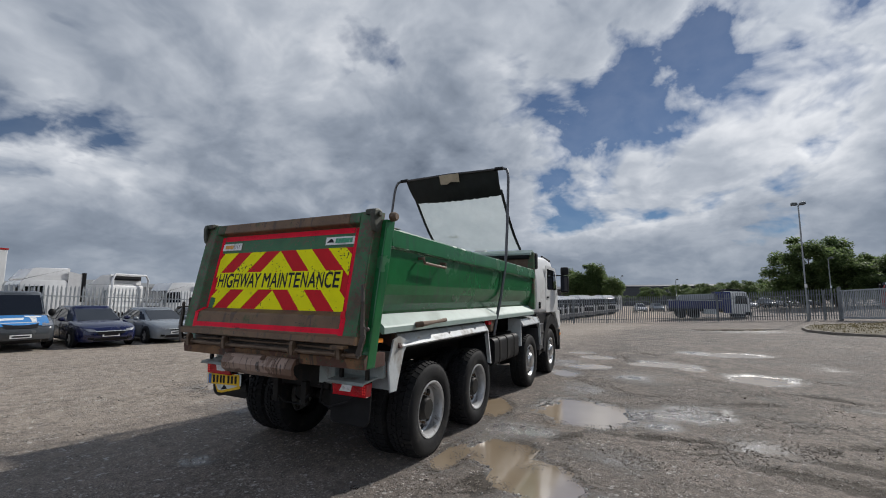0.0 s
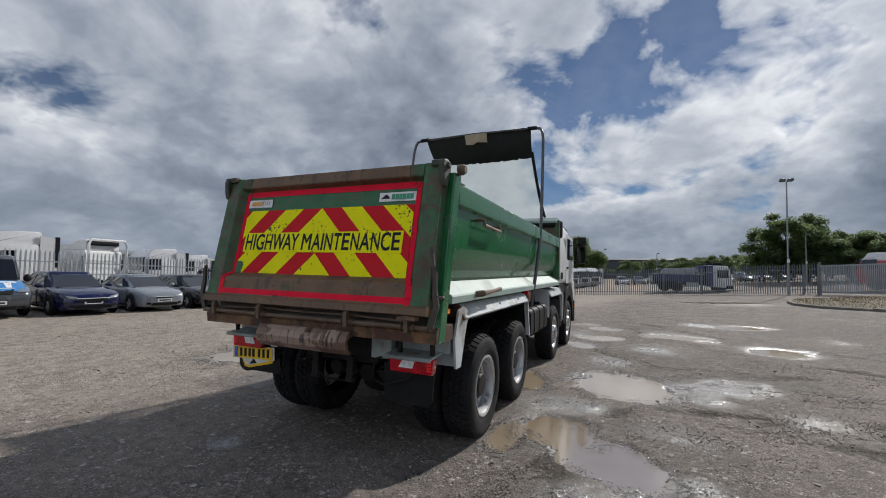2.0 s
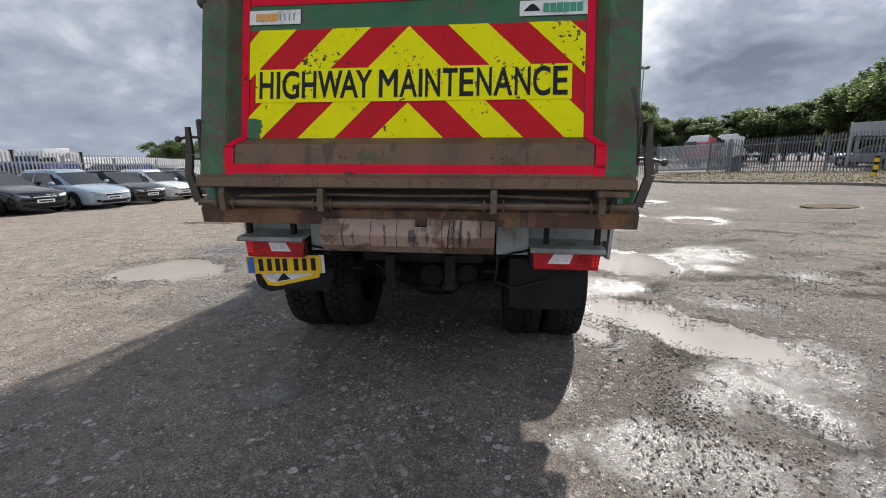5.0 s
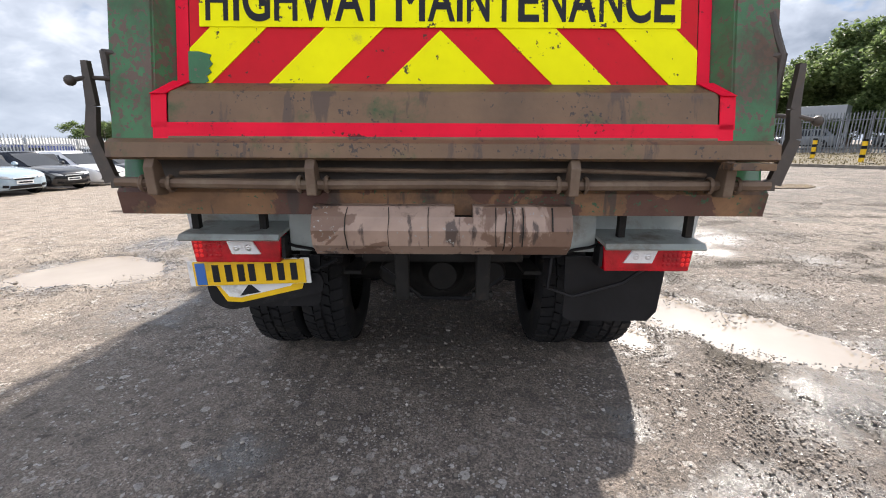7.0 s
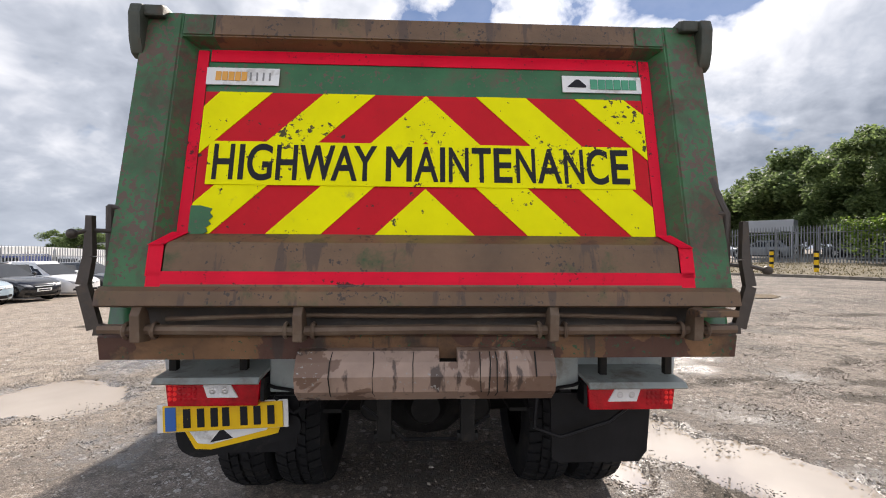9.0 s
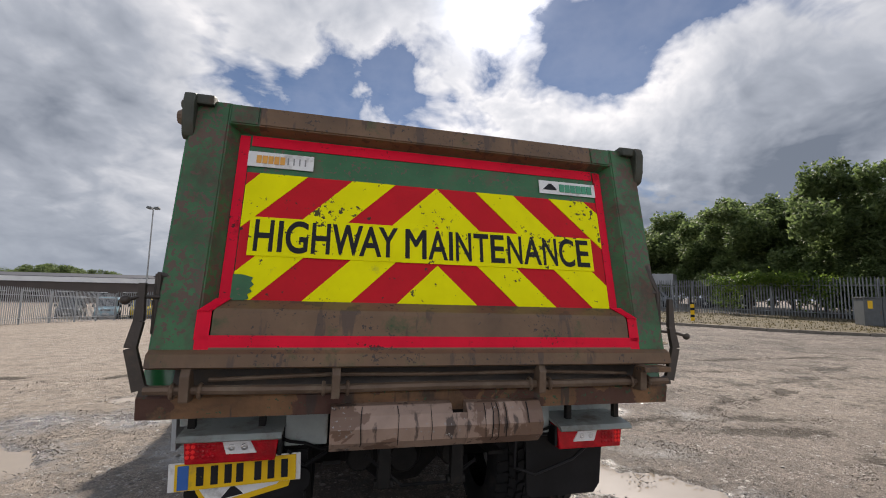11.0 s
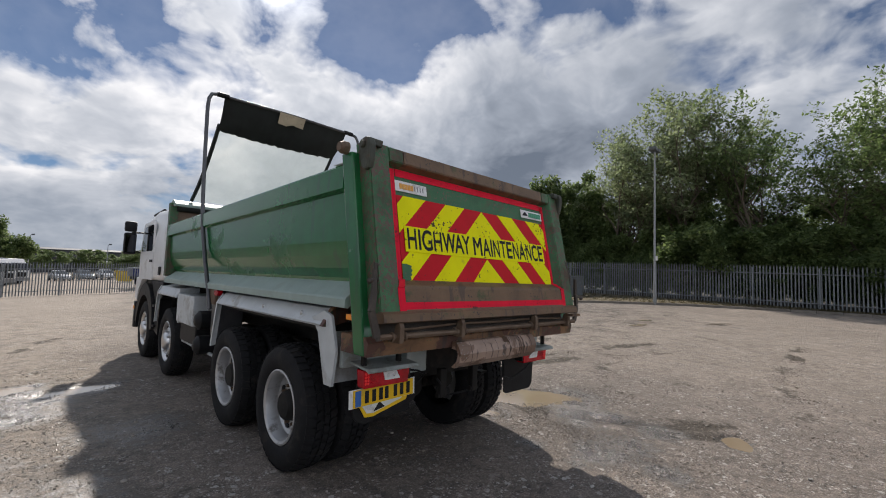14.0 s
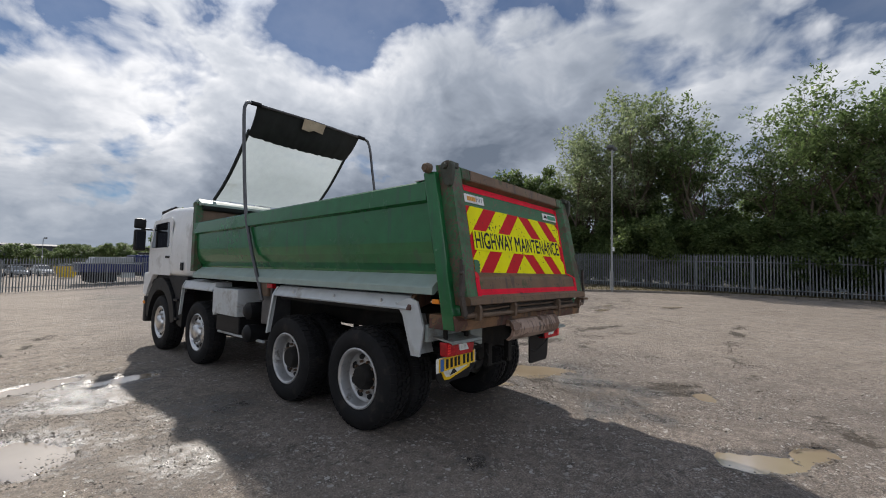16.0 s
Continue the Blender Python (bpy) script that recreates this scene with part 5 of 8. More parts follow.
        part("wing_end", bm, M["sill"], wing, "rusty wing end plate")
        bm = bmesh.new()
        loft(bm, [[(s * 1.19, 2.9, 1.36), (s * 1.25, 2.9, 1.26), (s * 1.25, 2.94, 1.26), (s * 1.19, 2.94, 1.36)], [(s * 1.2, 3.03, 0.78), (s * 1.25, 3.03, 0.77), (s * 1.25, 3.07, 0.77), (s * 1.2, 3.07, 0.78)]])
        part("wing_stay", bm, M["alu"], wing)
        for y in (0.95, 2.5, 1.7):
            bm = bmesh.new()
            lathe(bm, [(0.0, 0.012), (0.016, 0.01), (0.02, 0.0)], 8, Matrix.Translation((s * 1.215, y, 1.31)) @ Matrix.Diagonal((s, 1, 1, 1)))
            part("bolt", bm, M["chrome"], wing)
    # chassis
    for s in (-1, 1):
        bm = bmesh.new()
        prism(bm, [(0.35, 0.9), (0.35, 1.15), (7.9, 1.15), (7.9, 0.85)], s * 0.4, s * 0.46)
        part("chassis_rail", bm, M["chassis"], lorry)
    for y in (0.5, 1.95, 3.6, 4.6):
        bm = bmesh.new()
        box(bm, -0.42, 0.42, y, y + 0.12, 0.88, 1.1)
        part("chassis_beam", bm, M["chassis"], lorry)
    for y in (1.3, 2.65):
        bm = bmesh.new()
        lathe(bm, [(0.0, -0.95), (0.09, -0.95), (0.09, -0.3), (0.22, -0.14), (0.24, 0.0), (0.22, 0.14), (0.09, 0.3), (0.09, 0.95), (0.0, 0.95)], 18, Matrix.Translation((0, y, 0.52)))
        ax = part("axle", bm, M["chassis"], lorry, smooth=True)
        bm = bmesh.new()
        lathe(bm, [(0.0, -0.14), (0.09, -0.13), (0.13, -0.05), (0.16, 0.1), (0.2, 0.16)], 16, Matrix.Translation((0, y - 0.22, 0.56)) @ Matrix.Rotation(radians(90), 4, "Z"))
        part("differential", bm, M["chassis"], ax, smooth=True)
        for s in (-1, 1):
            bm = bmesh.new()
            prism(bm, [(y - 0.6, 0.75), (y - 0.05, 0.66), (y + 0.05, 0.66), (y + 0.6, 0.75), (y + 0.6, 0.8), (y, 0.78), (y - 0.6, 0.8)], s * 0.4, s * 0.5)
            part("leaf_spring", bm, M["chassis"], ax)
            bm = bmesh.new()
            tube(bm, [(s * 0.3, y - 0.15, 0.5), (s * 0.33, y - 0.25, 0.95)], 0.035)
            part("damper", bm, M["chassis"], ax)
    for y in (5.42, 7.16):
        bm = bmesh.new()
        tube(bm, [(-0.95, y, 0.52), (-0.6, y, 0.44), (0.6, y, 0.44), (0.95, y, 0.52)], 0.06)
        part("axle", bm, M["chassis"], lorry, smooth=True)
    bm = bmesh.new()
    tube(bm, [(0, 1.4, 0.6), (0, 5.6, 0.85)], 0.06)
    part("drive_shaft", bm, M["chassis"], lorry, smooth=True)
    # plain block for the engine; it also stops light showing through below the cab
    bm = bmesh.new()
    box(bm, -0.72, 0.72, 5.7, 8.05, 0.75, 1.38, 0.05)
    part("engine", bm, M["chassis"], lorry)
    # springs, brake chambers, cross beams and air lines under the chassis
    for s in (-1, 1):
        for k, w in enumerate((1.5, 1.2, 0.9, 0.6)):
            bm = bmesh.new()
            z = 0.72 - 0.022 * k
            loft(bm, [[(s * 0.47 + dx, 1.98 + f * w, z - 0.09 * (1 - f * f) * (0.6 + 0.1 * k) + dz) for dx, dz in ((-0.045, 0), (0.045, 0), (0.045, 0.018), (-0.045, 0.018))] for f in (-1, -0.5, 0, 0.5, 1)])
            part("spring_leaf", bm, M["chassis"], lorry)
        for y in (1.05, 2.4):
            bm = bmesh.new()
            lathe(bm, [(0.0, -0.12), (0.07, -0.12), (0.085, -0.1), (0.085, -0.01), (0.095, 0.0), (0.085, 0.01), (0.08, 0.1), (0.0, 0.12)], 16, Matrix.Translation((s * 0.3, y - 0.12, 0.62)) @ Matrix.Rotation(radians(90), 4, "Z"))
            part("brake_chamber", bm, M["chassis"], lorry, smooth=True)
        bm = bmesh.new()
        box(bm, s * 0.2 - 0.035, s * 0.2 + 0.035, 0.36, 0.42, 0.62, 0.86, 0.01)
        tube(bm, [(s * 0.2 - 0.05, 0.39, 0.64), (s * 0.2 + 0.05, 0.39, 0.64)], 0.025)
        part("tow_lug", bm, M["chassis"], lorry)
    for y in (0.55, 1.98, 3.3):
        bm = bmesh.new()
        box(bm, -0.42, 0.42, y - 0.06, y + 0.06, 0.78, 1.02, 0.015)
        part("cross_beam", bm, M["chassis"], lorry)
    # added slabs inside the rear arches that block light and keep the wells dark
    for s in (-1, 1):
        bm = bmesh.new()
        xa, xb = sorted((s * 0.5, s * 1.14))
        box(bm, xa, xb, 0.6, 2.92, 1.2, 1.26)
        part("wheel_light_block", bm, M["chassis"], lorry)


build_rear_gear()


def build_wheels():
    R = 0.515
    # tyre: a turned body and rows of tread blocks
    def tyre_mesh(width, name):
        bm = bmesh.new()
        h = width / 2
        prof = [(0.295, h - 0.03), (0.32, h - 0.005), (0.38, h + 0.008), (0.44, h + 0.004), (0.485, h - 0.018), (R - 0.018, h - 0.045), (R - 0.016, 0.0)]
        prof = prof + [(r, -x) for r, x in prof[-2::-1]]
        lathe(bm, prof, 48)
        for f in bm.faces:
            f.smooth = True
        body = finish(bm, name, M["rubber"])
        bm = bmesh.new()
        n = 44
        for k in range(n):
            for row, (x0, x1) in enumerate(((-h + 0.015, -h * 0.42), (-h * 0.36, -0.01), (0.01, h * 0.36), (h * 0.42, h - 0.015))):
                a = 2 * math.pi * (k + (0.5 if row % 2 else 0.0)) / n
                m = Matrix.Rotation(a, 4, "X")
                w = 0.026
                skew = 0.008 if row in (0, 2) else -0.008
                edge = 0.02 if row in (0, 3) else 0.0
                lo = [(x0, -w - skew, R - 0.03), (x1, -w + skew, R - 0.03), (x1, w + skew, R - 0.03), (x0, w - skew, R - 0.03)]
                hi = [(x, y, R - (edge if (row == 0 and x == x0) or (row == 3 and x == x1) else 0.0)) for x, y, z in lo]
                vl = [bm.verts.new(m @ Vector(p)) for p in lo]
                vh = [bm.verts.new(m @ Vector(p)) for p in hi]
                bm.faces.new(vh)
                for i in range(4):
                    bm.faces.new((vl[i], vl[(i + 1) % 4], vh[(i + 1) % 4], vh[i]))
        return body, finish(bm, "tread", M["rubber"])
    tyre, tread = tyre_mesh(0.29, "tyre")
    # rear rim, deeply dished, seen from +x outward
    bm = bmesh.new()
    lathe(bm, [(0.3, 0.125), (0.305, 0.137), (0.292, 0.142), (0.272, 0.13), (0.262, 0.1), (0.255, 0.02), (0.25, 0.03), (0.235, 0.01), (0.215, 0.002), (0.19, 0.01), (0.165, 0.015), (0.135, 0.015), (0.125, 0.0)], 40)
    rim_rear = finish(bm, "rim", M["rim"], True)
    bm = bmesh.new()
    lathe(bm, [(0.135, 0.0), (0.13, 0.03), (0.118, 0.08), (0.1, 0.1), (0.0, 0.105)], 28)
    hub_rear = finish(bm, "hub", M["chassis"], True)
    bm = bmesh.new()
    lathe(bm, [(0.0, 0.008), (0.036, 0.007), (0.04, -0.004)], 14, Matrix.Diagonal((1, 0.75, 1.1, 1)))
    hole = finish(bm, "rim_hole", M["black"])
    bm = bmesh.new()
    lathe(bm, [(0.0, 0.035), (0.013, 0.033), (0.016, 0.0), (0.016, -0.02)], 6)
    nut = finish(bm, "wheel_nut", M["iron"])
    nut_bright = nut.copy()
    nut_bright.materials[0] = M["chrome"]
    # front rim, standing proud
    bm = bmesh.new()
    lathe(bm, [(0.3, 0.11), (0.305, 0.13), (0.292, 0.136), (0.272, 0.12), (0.255, 0.09), (0.225, 0.095), (0.19, 0.115), (0.14, 0.12), (0.13, 0.15), (0.1, 0.175), (0.0, 0.18)], 40)
    rim_front = finish(bm, "rim", M["chrome"], True)

    def ring(name, mesh, parent, n, r, x, half=0.0):
        for k in range(n):
            shared(name, mesh, parent, Matrix.Rotation(2 * math.pi * (k + half) / n, 4, "X") @ Matrix.Translation((x, r, 0)))

    def wheel(x, y, s, label, rim=None, hub=None):
        turn = Matrix.Translation((x, y, R - 0.012)) @ Matrix.Rotation(0 if s > 0 else math.pi, 4, "Z") @ Matrix.Rotation(random.uniform(0, 6), 4, "X")
        w = shared("wheel", tyre, lorry, turn)
        w["label"] = label
        shared("tread", tread, w, Matrix.Identity(4))["kind"] = "stuff"
        if rim:
            shared("rim", rim, w, Matrix.Identity(4))
        if hub:
            shared("hub", hub, w, Matrix.Identity(4))
            ring("rim_hole", hole, w, 8, 0.205, 0.012)
            ring("wheel_nut", nut, w, 10, 0.158, 0.016)
        elif rim is rim_front:
            ring("rim_hole", hole, w, 10, 0.222, 0.098, 0.5)
            ring("wheel_nut", nut_bright, w, 10, 0.165, 0.12)
    for s in (-1, 1):
        for y in (1.3, 2.65):
            wheel(s * 1.065, y, s, "twin rear wheel with deep silver rim", rim_rear, hub_rear)
            wheel(s * 0.74, y, s, "inner twin rear wheel", rim_rear)
        for y in (5.43, 7.2):
            wheel(s * 1.05, y, s, "front wheel with polished rim", rim_front)


build_wheels()


def build_cab():
    # shell: front to back outlines, narrowing to the roof and the nose
    bm = bmesh.new()
    def ring(y, w, wt, z0, z1):
        return [(x, y, z) for x, z in rounded([(-w, z0), (w, z0), (w, (z0 + z1) / 2 + 0.1), (wt, z1), (-wt, z1), (-w, (z0 + z1) / 2 + 0.1)], 0.14, 4)]
    secs = [ring(5.92, 1.1, 1.02, 1.42, 2.5), ring(5.99, 1.19, 1.1, 1.4, 2.6), ring(6.3, 1.2, 1.1, 1.38, 2.66), ring(7.2, 1.2, 1.1, 1.38, 2.7), ring(7.75, 1.19, 1.08, 1.38, 2.66), ring(8.1, 1.14, 1.03, 1.38, 2.5), ring(8.28, 1.08, 0.98, 1.4, 2.2)]
    loft(bm, secs)
    cab = part("cab", bm, M["white"], lorry, "white sleeper cab", smooth=True)
    for s in (-1, 1):
        # door with window
        bm = bmesh.new()
        prism(bm, rounded([(6.72, 1.4), (7.95, 1.4), (7.97, 1.85), (7.75, 2.45), (6.75, 2.48)], 0.06), s * 1.19, s * 1.206, "x")
        door = part("cab_door", bm, M["white"], cab, "white cab door")
        bm = bmesh.new()
        prism(bm, rounded([(6.85, 1.92), (7.86, 1.92), (7.66, 2.38), (6.87, 2.4)], 0.06), s * 1.2, s * 1.21, "x")
        part("door_window", bm, M["glass"], door)
        bm = bmesh.new()
        box(bm, s * 1.215 - 0.01, s * 1.215 + 0.01, 6.8, 6.98, 1.72, 1.76, 0.004)
        part("door_handle", bm, M["black"], door)
        # lower dark panels and arch
        bm = bmesh.new()
        arch = [(7.2 + 0.8 * math.cos(a), 0.54 + 0.8 * math.sin(a)) for a in np.linspace(math.pi * 0.02, math.pi * 0.98, 18)]
        arch += [(7.2 + 0.63 * math.cos(a), 0.5 + 0.63 * math.sin(a)) for a in np.linspace(math.pi * 0.98, math.pi * 0.02, 18)]
        prism(bm, arch, s * 0.98, s * 1.215, "x", 0.012)
        part("arch_panel", bm, M["black"], cab, "dark plastic wheel arch")
        bm = bmesh.new()
        prism(bm, [(5.98, 1.39), (6.9, 1.39), (6.5, 1.05), (6.42, 0.55), (6.16, 0.5), (6.12, 1.1), (5.98, 1.15)], s * 1.0, s * 1.17, "x", 0.012)
        part("step_panel", bm, M["black"], cab, "dark plastic step panel")
        bm = bmesh.new()
        prism(bm, [(7.7, 1.42), (8.27, 1.42), (8.32, 1.0), (8.12, 0.96), (7.95, 1.2)], s * 0.9, s * 1.19, "x", 0.02)
        part("front_corner", bm, M["white"], cab)
        # added dark box that blocks light glinting through under the cab
        bm = bmesh.new()
        xa, xb = sorted((s * 0.5, s * 1.1))
        box(bm, xa, xb, 6.0, 8.1, 1.17, 1.39)
        part("cab_light_block", bm, M["chassis"], cab)
        bm = bmesh.new()
        box(bm, s * 1.21 - 0.01, s * 1.21 + 0.01, 6.1, 6.22, 1.5, 1.64, 0.01)
        part("filler_flap", bm, M["black"], cab)
        # mirrors on a dark arm
        bm = bmesh.new()
        box(bm, s * 1.4 - 0.1, s * 1.4 + 0.1, 7.86, 7.97, 1.86, 2.28, 0.04)
        box(bm, s * 1.4 - 0.1, s * 1.4 + 0.1, 7.88, 7.98, 2.3, 2.5, 0.04)
        mir = part("mirror", bm, M["black"], cab, "tall black door mirror", smooth=True)
        bm = bmesh.new()
        box(bm, s * 1.4 - 0.08, s * 1.4 + 0.08, 7.852, 7.858, 1.9, 2.24)
        part("mirror_glass", bm, M["mirror"], mir)
        bm = bmesh.new()
        tube(bm, [(s * 1.12, 8.02, 2.3), (s * 1.3, 7.93, 2.29), (s * 1.38, 7.92, 2.28)], 0.018)
        tube(bm, [(s * 1.15, 8.05, 1.9), (s * 1.3, 7.93, 1.92), (s * 1.38, 7.92, 1.95)], 0.018)
        part("mirror_arm", bm, M["black"], mir, smooth=True)
        # roof-edge light bar / air horn
        bm = bmesh.new()
        tube(bm, [(s * 0.98, 7.3, 2.72), (s * 1.02, 7.9, 2.66)], 0.03)
        part("roof_horn", bm, M["black"], cab, smooth=True)
        # bumper corner
        bm = bmesh.new()
        prism(bm, rounded([(s * 0.6, 8.34), (s * 1.05, 8.3), (s * 1.23, 8.12), (s * 1.23, 7.92), (s * 1.08, 7.92), (s * 0.6, 8.0)], 0.08), 0.45, 0.95, "z", 0.02)
        bump = part("bumper_corner", bm, M["black"], cab, "dark bumper corner")
        bm = bmesh.new()
        box(bm, s * 1.225 - 0.012, s * 1.225 + 0.012, 7.98, 8.1, 0.8, 0.86, 0.008)
        part("side_lamp", bm, M["amber"], bump)
        # steps
        for z in (0.62, 0.95):
            bm = bmesh.new()
            box(bm, s * 1.15 - 0.06, s * 1.15 + 0.06, 6.3, 6.5, z, z + 0.04, 0.01)
            part("step", bm, M["black"], cab)
    bm = bmesh.new()
    prism(bm, [(7.95, 2.62), (8.2, 2.36), (8.22, 2.37), (8.0, 2.68), (7.9, 2.7)], -1.0, 1.0, "x")
    part("sun_visor", bm, M["black"], cab)
    bm = bmesh.new()
    prism(bm, [(8.2, 1.75), (8.31, 1.75), (8.2, 2.35), (8.13, 2.4)], -1.0, 1.0, "x")
    part("windscreen", bm, M["glass"], cab)
    bm = bmesh.new()
    box(bm, -0.6, 0.6, 8.02, 8.34, 0.45, 0.95, 0.04)
    part("bumper", bm, M["white"], cab)
    # beacon bar on the canopy
    bm = bmesh.new()
    box(bm, -0.12, 0.12, 5.7, 5.85, 2.71, 2.79, 0.02)
    part("beacon", bm, M["clear_lens"], lorry, "clear roof beacon")
    # exhaust / sheet motor at the right front post
    bm = bmesh.new()
    box(bm, 1.13, 1.27, 5.66, 5.82, 2.32, 2.66, 0.04)
    part("sheet_motor", bm, M["black"], lorry, "black sheet motor")


build_cab()


def build_side_gear():
    # second-axle wings
    for s in (-1, 1):
        bm = bmesh.new()
        prof = [(1.0, 1.36), (1.18, 1.33), (1.24, 1.22), (1.23, 1.2), (1.16, 1.3), (1.0, 1.33)]
        loft(bm, [[(s * x, y, z) for x, z in prof] for y in (4.78, 6.0)])
        w = part("front_wing", bm, M["alu"], lorry, "pale grey wing over the second axle")
        bm = bmesh.new()
        loft(bm, [[(s * 1.19, 5.96, 1.34), (s * 1.24, 5.96, 1.24), (s * 1.24, 6.0, 1.24), (s * 1.19, 6.0, 1.34)], [(s * 1.2, 6.08, 0.75), (s * 1.24, 6.08, 0.74), (s * 1.24, 6.11, 0.74), (s * 1.2, 6.11, 0.75)]])
        part("wing_stay", bm, M["alu"], w)
        bm = bmesh.new()
        box(bm, min(s * 0.95, s * 1.2), max(s * 0.95, s * 1.2), 4.75, 4.79, 0.85, 1.34)
        part("wing_back", bm, M["alu"], w)
        # added slab that blocks light above the front wheels
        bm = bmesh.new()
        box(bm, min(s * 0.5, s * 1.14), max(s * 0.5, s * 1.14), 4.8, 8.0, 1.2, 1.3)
        part("wheel_light_block", bm, M["chassis"], lorry)
    # right: fuel tank, battery box
    bm = bmesh.new()
    prism(bm, rounded([(0.62, 0.68), (1.2, 0.68), (1.2, 1.1), (0.62, 1.1)], 0.1, 4), 3.35, 4.6, "y")
    tank = part("fuel_tank", bm, M["black"], lorry, "dark fuel tank with steel straps", smooth=True)
    for y in (3.6, 3.98, 4.35):
        bm = bmesh.new()
        prism(bm, rounded([(0.615, 0.672), (1.208, 0.672), (1.208, 1.108), (0.615, 1.108)], 0.1, 4), y - 0.02, y + 0.02, "y")
        part("strap", bm, M["chassis"], tank)
    bm = bmesh.new()
    lathe(bm, [(0.0, 0.04), (0.05, 0.04), (0.055, 0.0)], 14, Matrix.Translation((1.05, 4.45, 1.1)) @ Matrix.Rotation(radians(-90), 4, "Y"))
    part("filler_cap", bm, M["black"], tank)
    bm = bmesh.new()
    box(bm, 0.8, 1.2, 6.12, 6.5, 0.62, 1.18, 0.03)
    part("side_locker", bm, M["pipe"], lorry, "grey side locker")
    # left: toolbox, air tanks
    bm = bmesh.new()
    box(bm, -1.22, -0.75, 3.95, 4.78, 0.88, 1.27, 0.015)
    part("tool_box", bm, M["alu"], lorry, "pale grey side box")
    bm = bmesh.new()
    box(bm, -1.16, -0.7, 4.0, 4.76, 0.62, 0.87, 0.02)
    part("battery_box", bm, M["black"], lorry)
    for z in (1.0, 0.7):
        bm = bmesh.new()
        lathe(bm, [(0.0, -0.27), (0.06, -0.265), (0.115, -0.22), (0.115, 0.22), (0.06, 0.265), (0.0, 0.27)], 20, Matrix.Translation((-1.02, 3.58, z)))
        part("air_tank", bm, M["black"], lorry, "round dark air tank", smooth=True)
    bm = bmesh.new()
    box(bm, -1.18, -0.9, 3.08, 3.34, 0.85, 1.4, 0.02)
    part("valve_bracket", bm, M["pipe"], lorry)
    bm = bmesh.new()
    tube(bm, [(-1.12, 3.35, 0.6), (-1.12, 4.75, 0.6)], 0.02)
    part("guard_rail", bm, M["alu"], lorry)
    for s in (-1, 1):
        bm = bmesh.new()
        box(bm, s * 1.18 - 0.04, s * 1.18 + 0.04, 3.12, 3.34, 1.22, 1.4, 0.02)
        part("arm_pivot", bm, M["iron"], lorry)


build_side_gear()


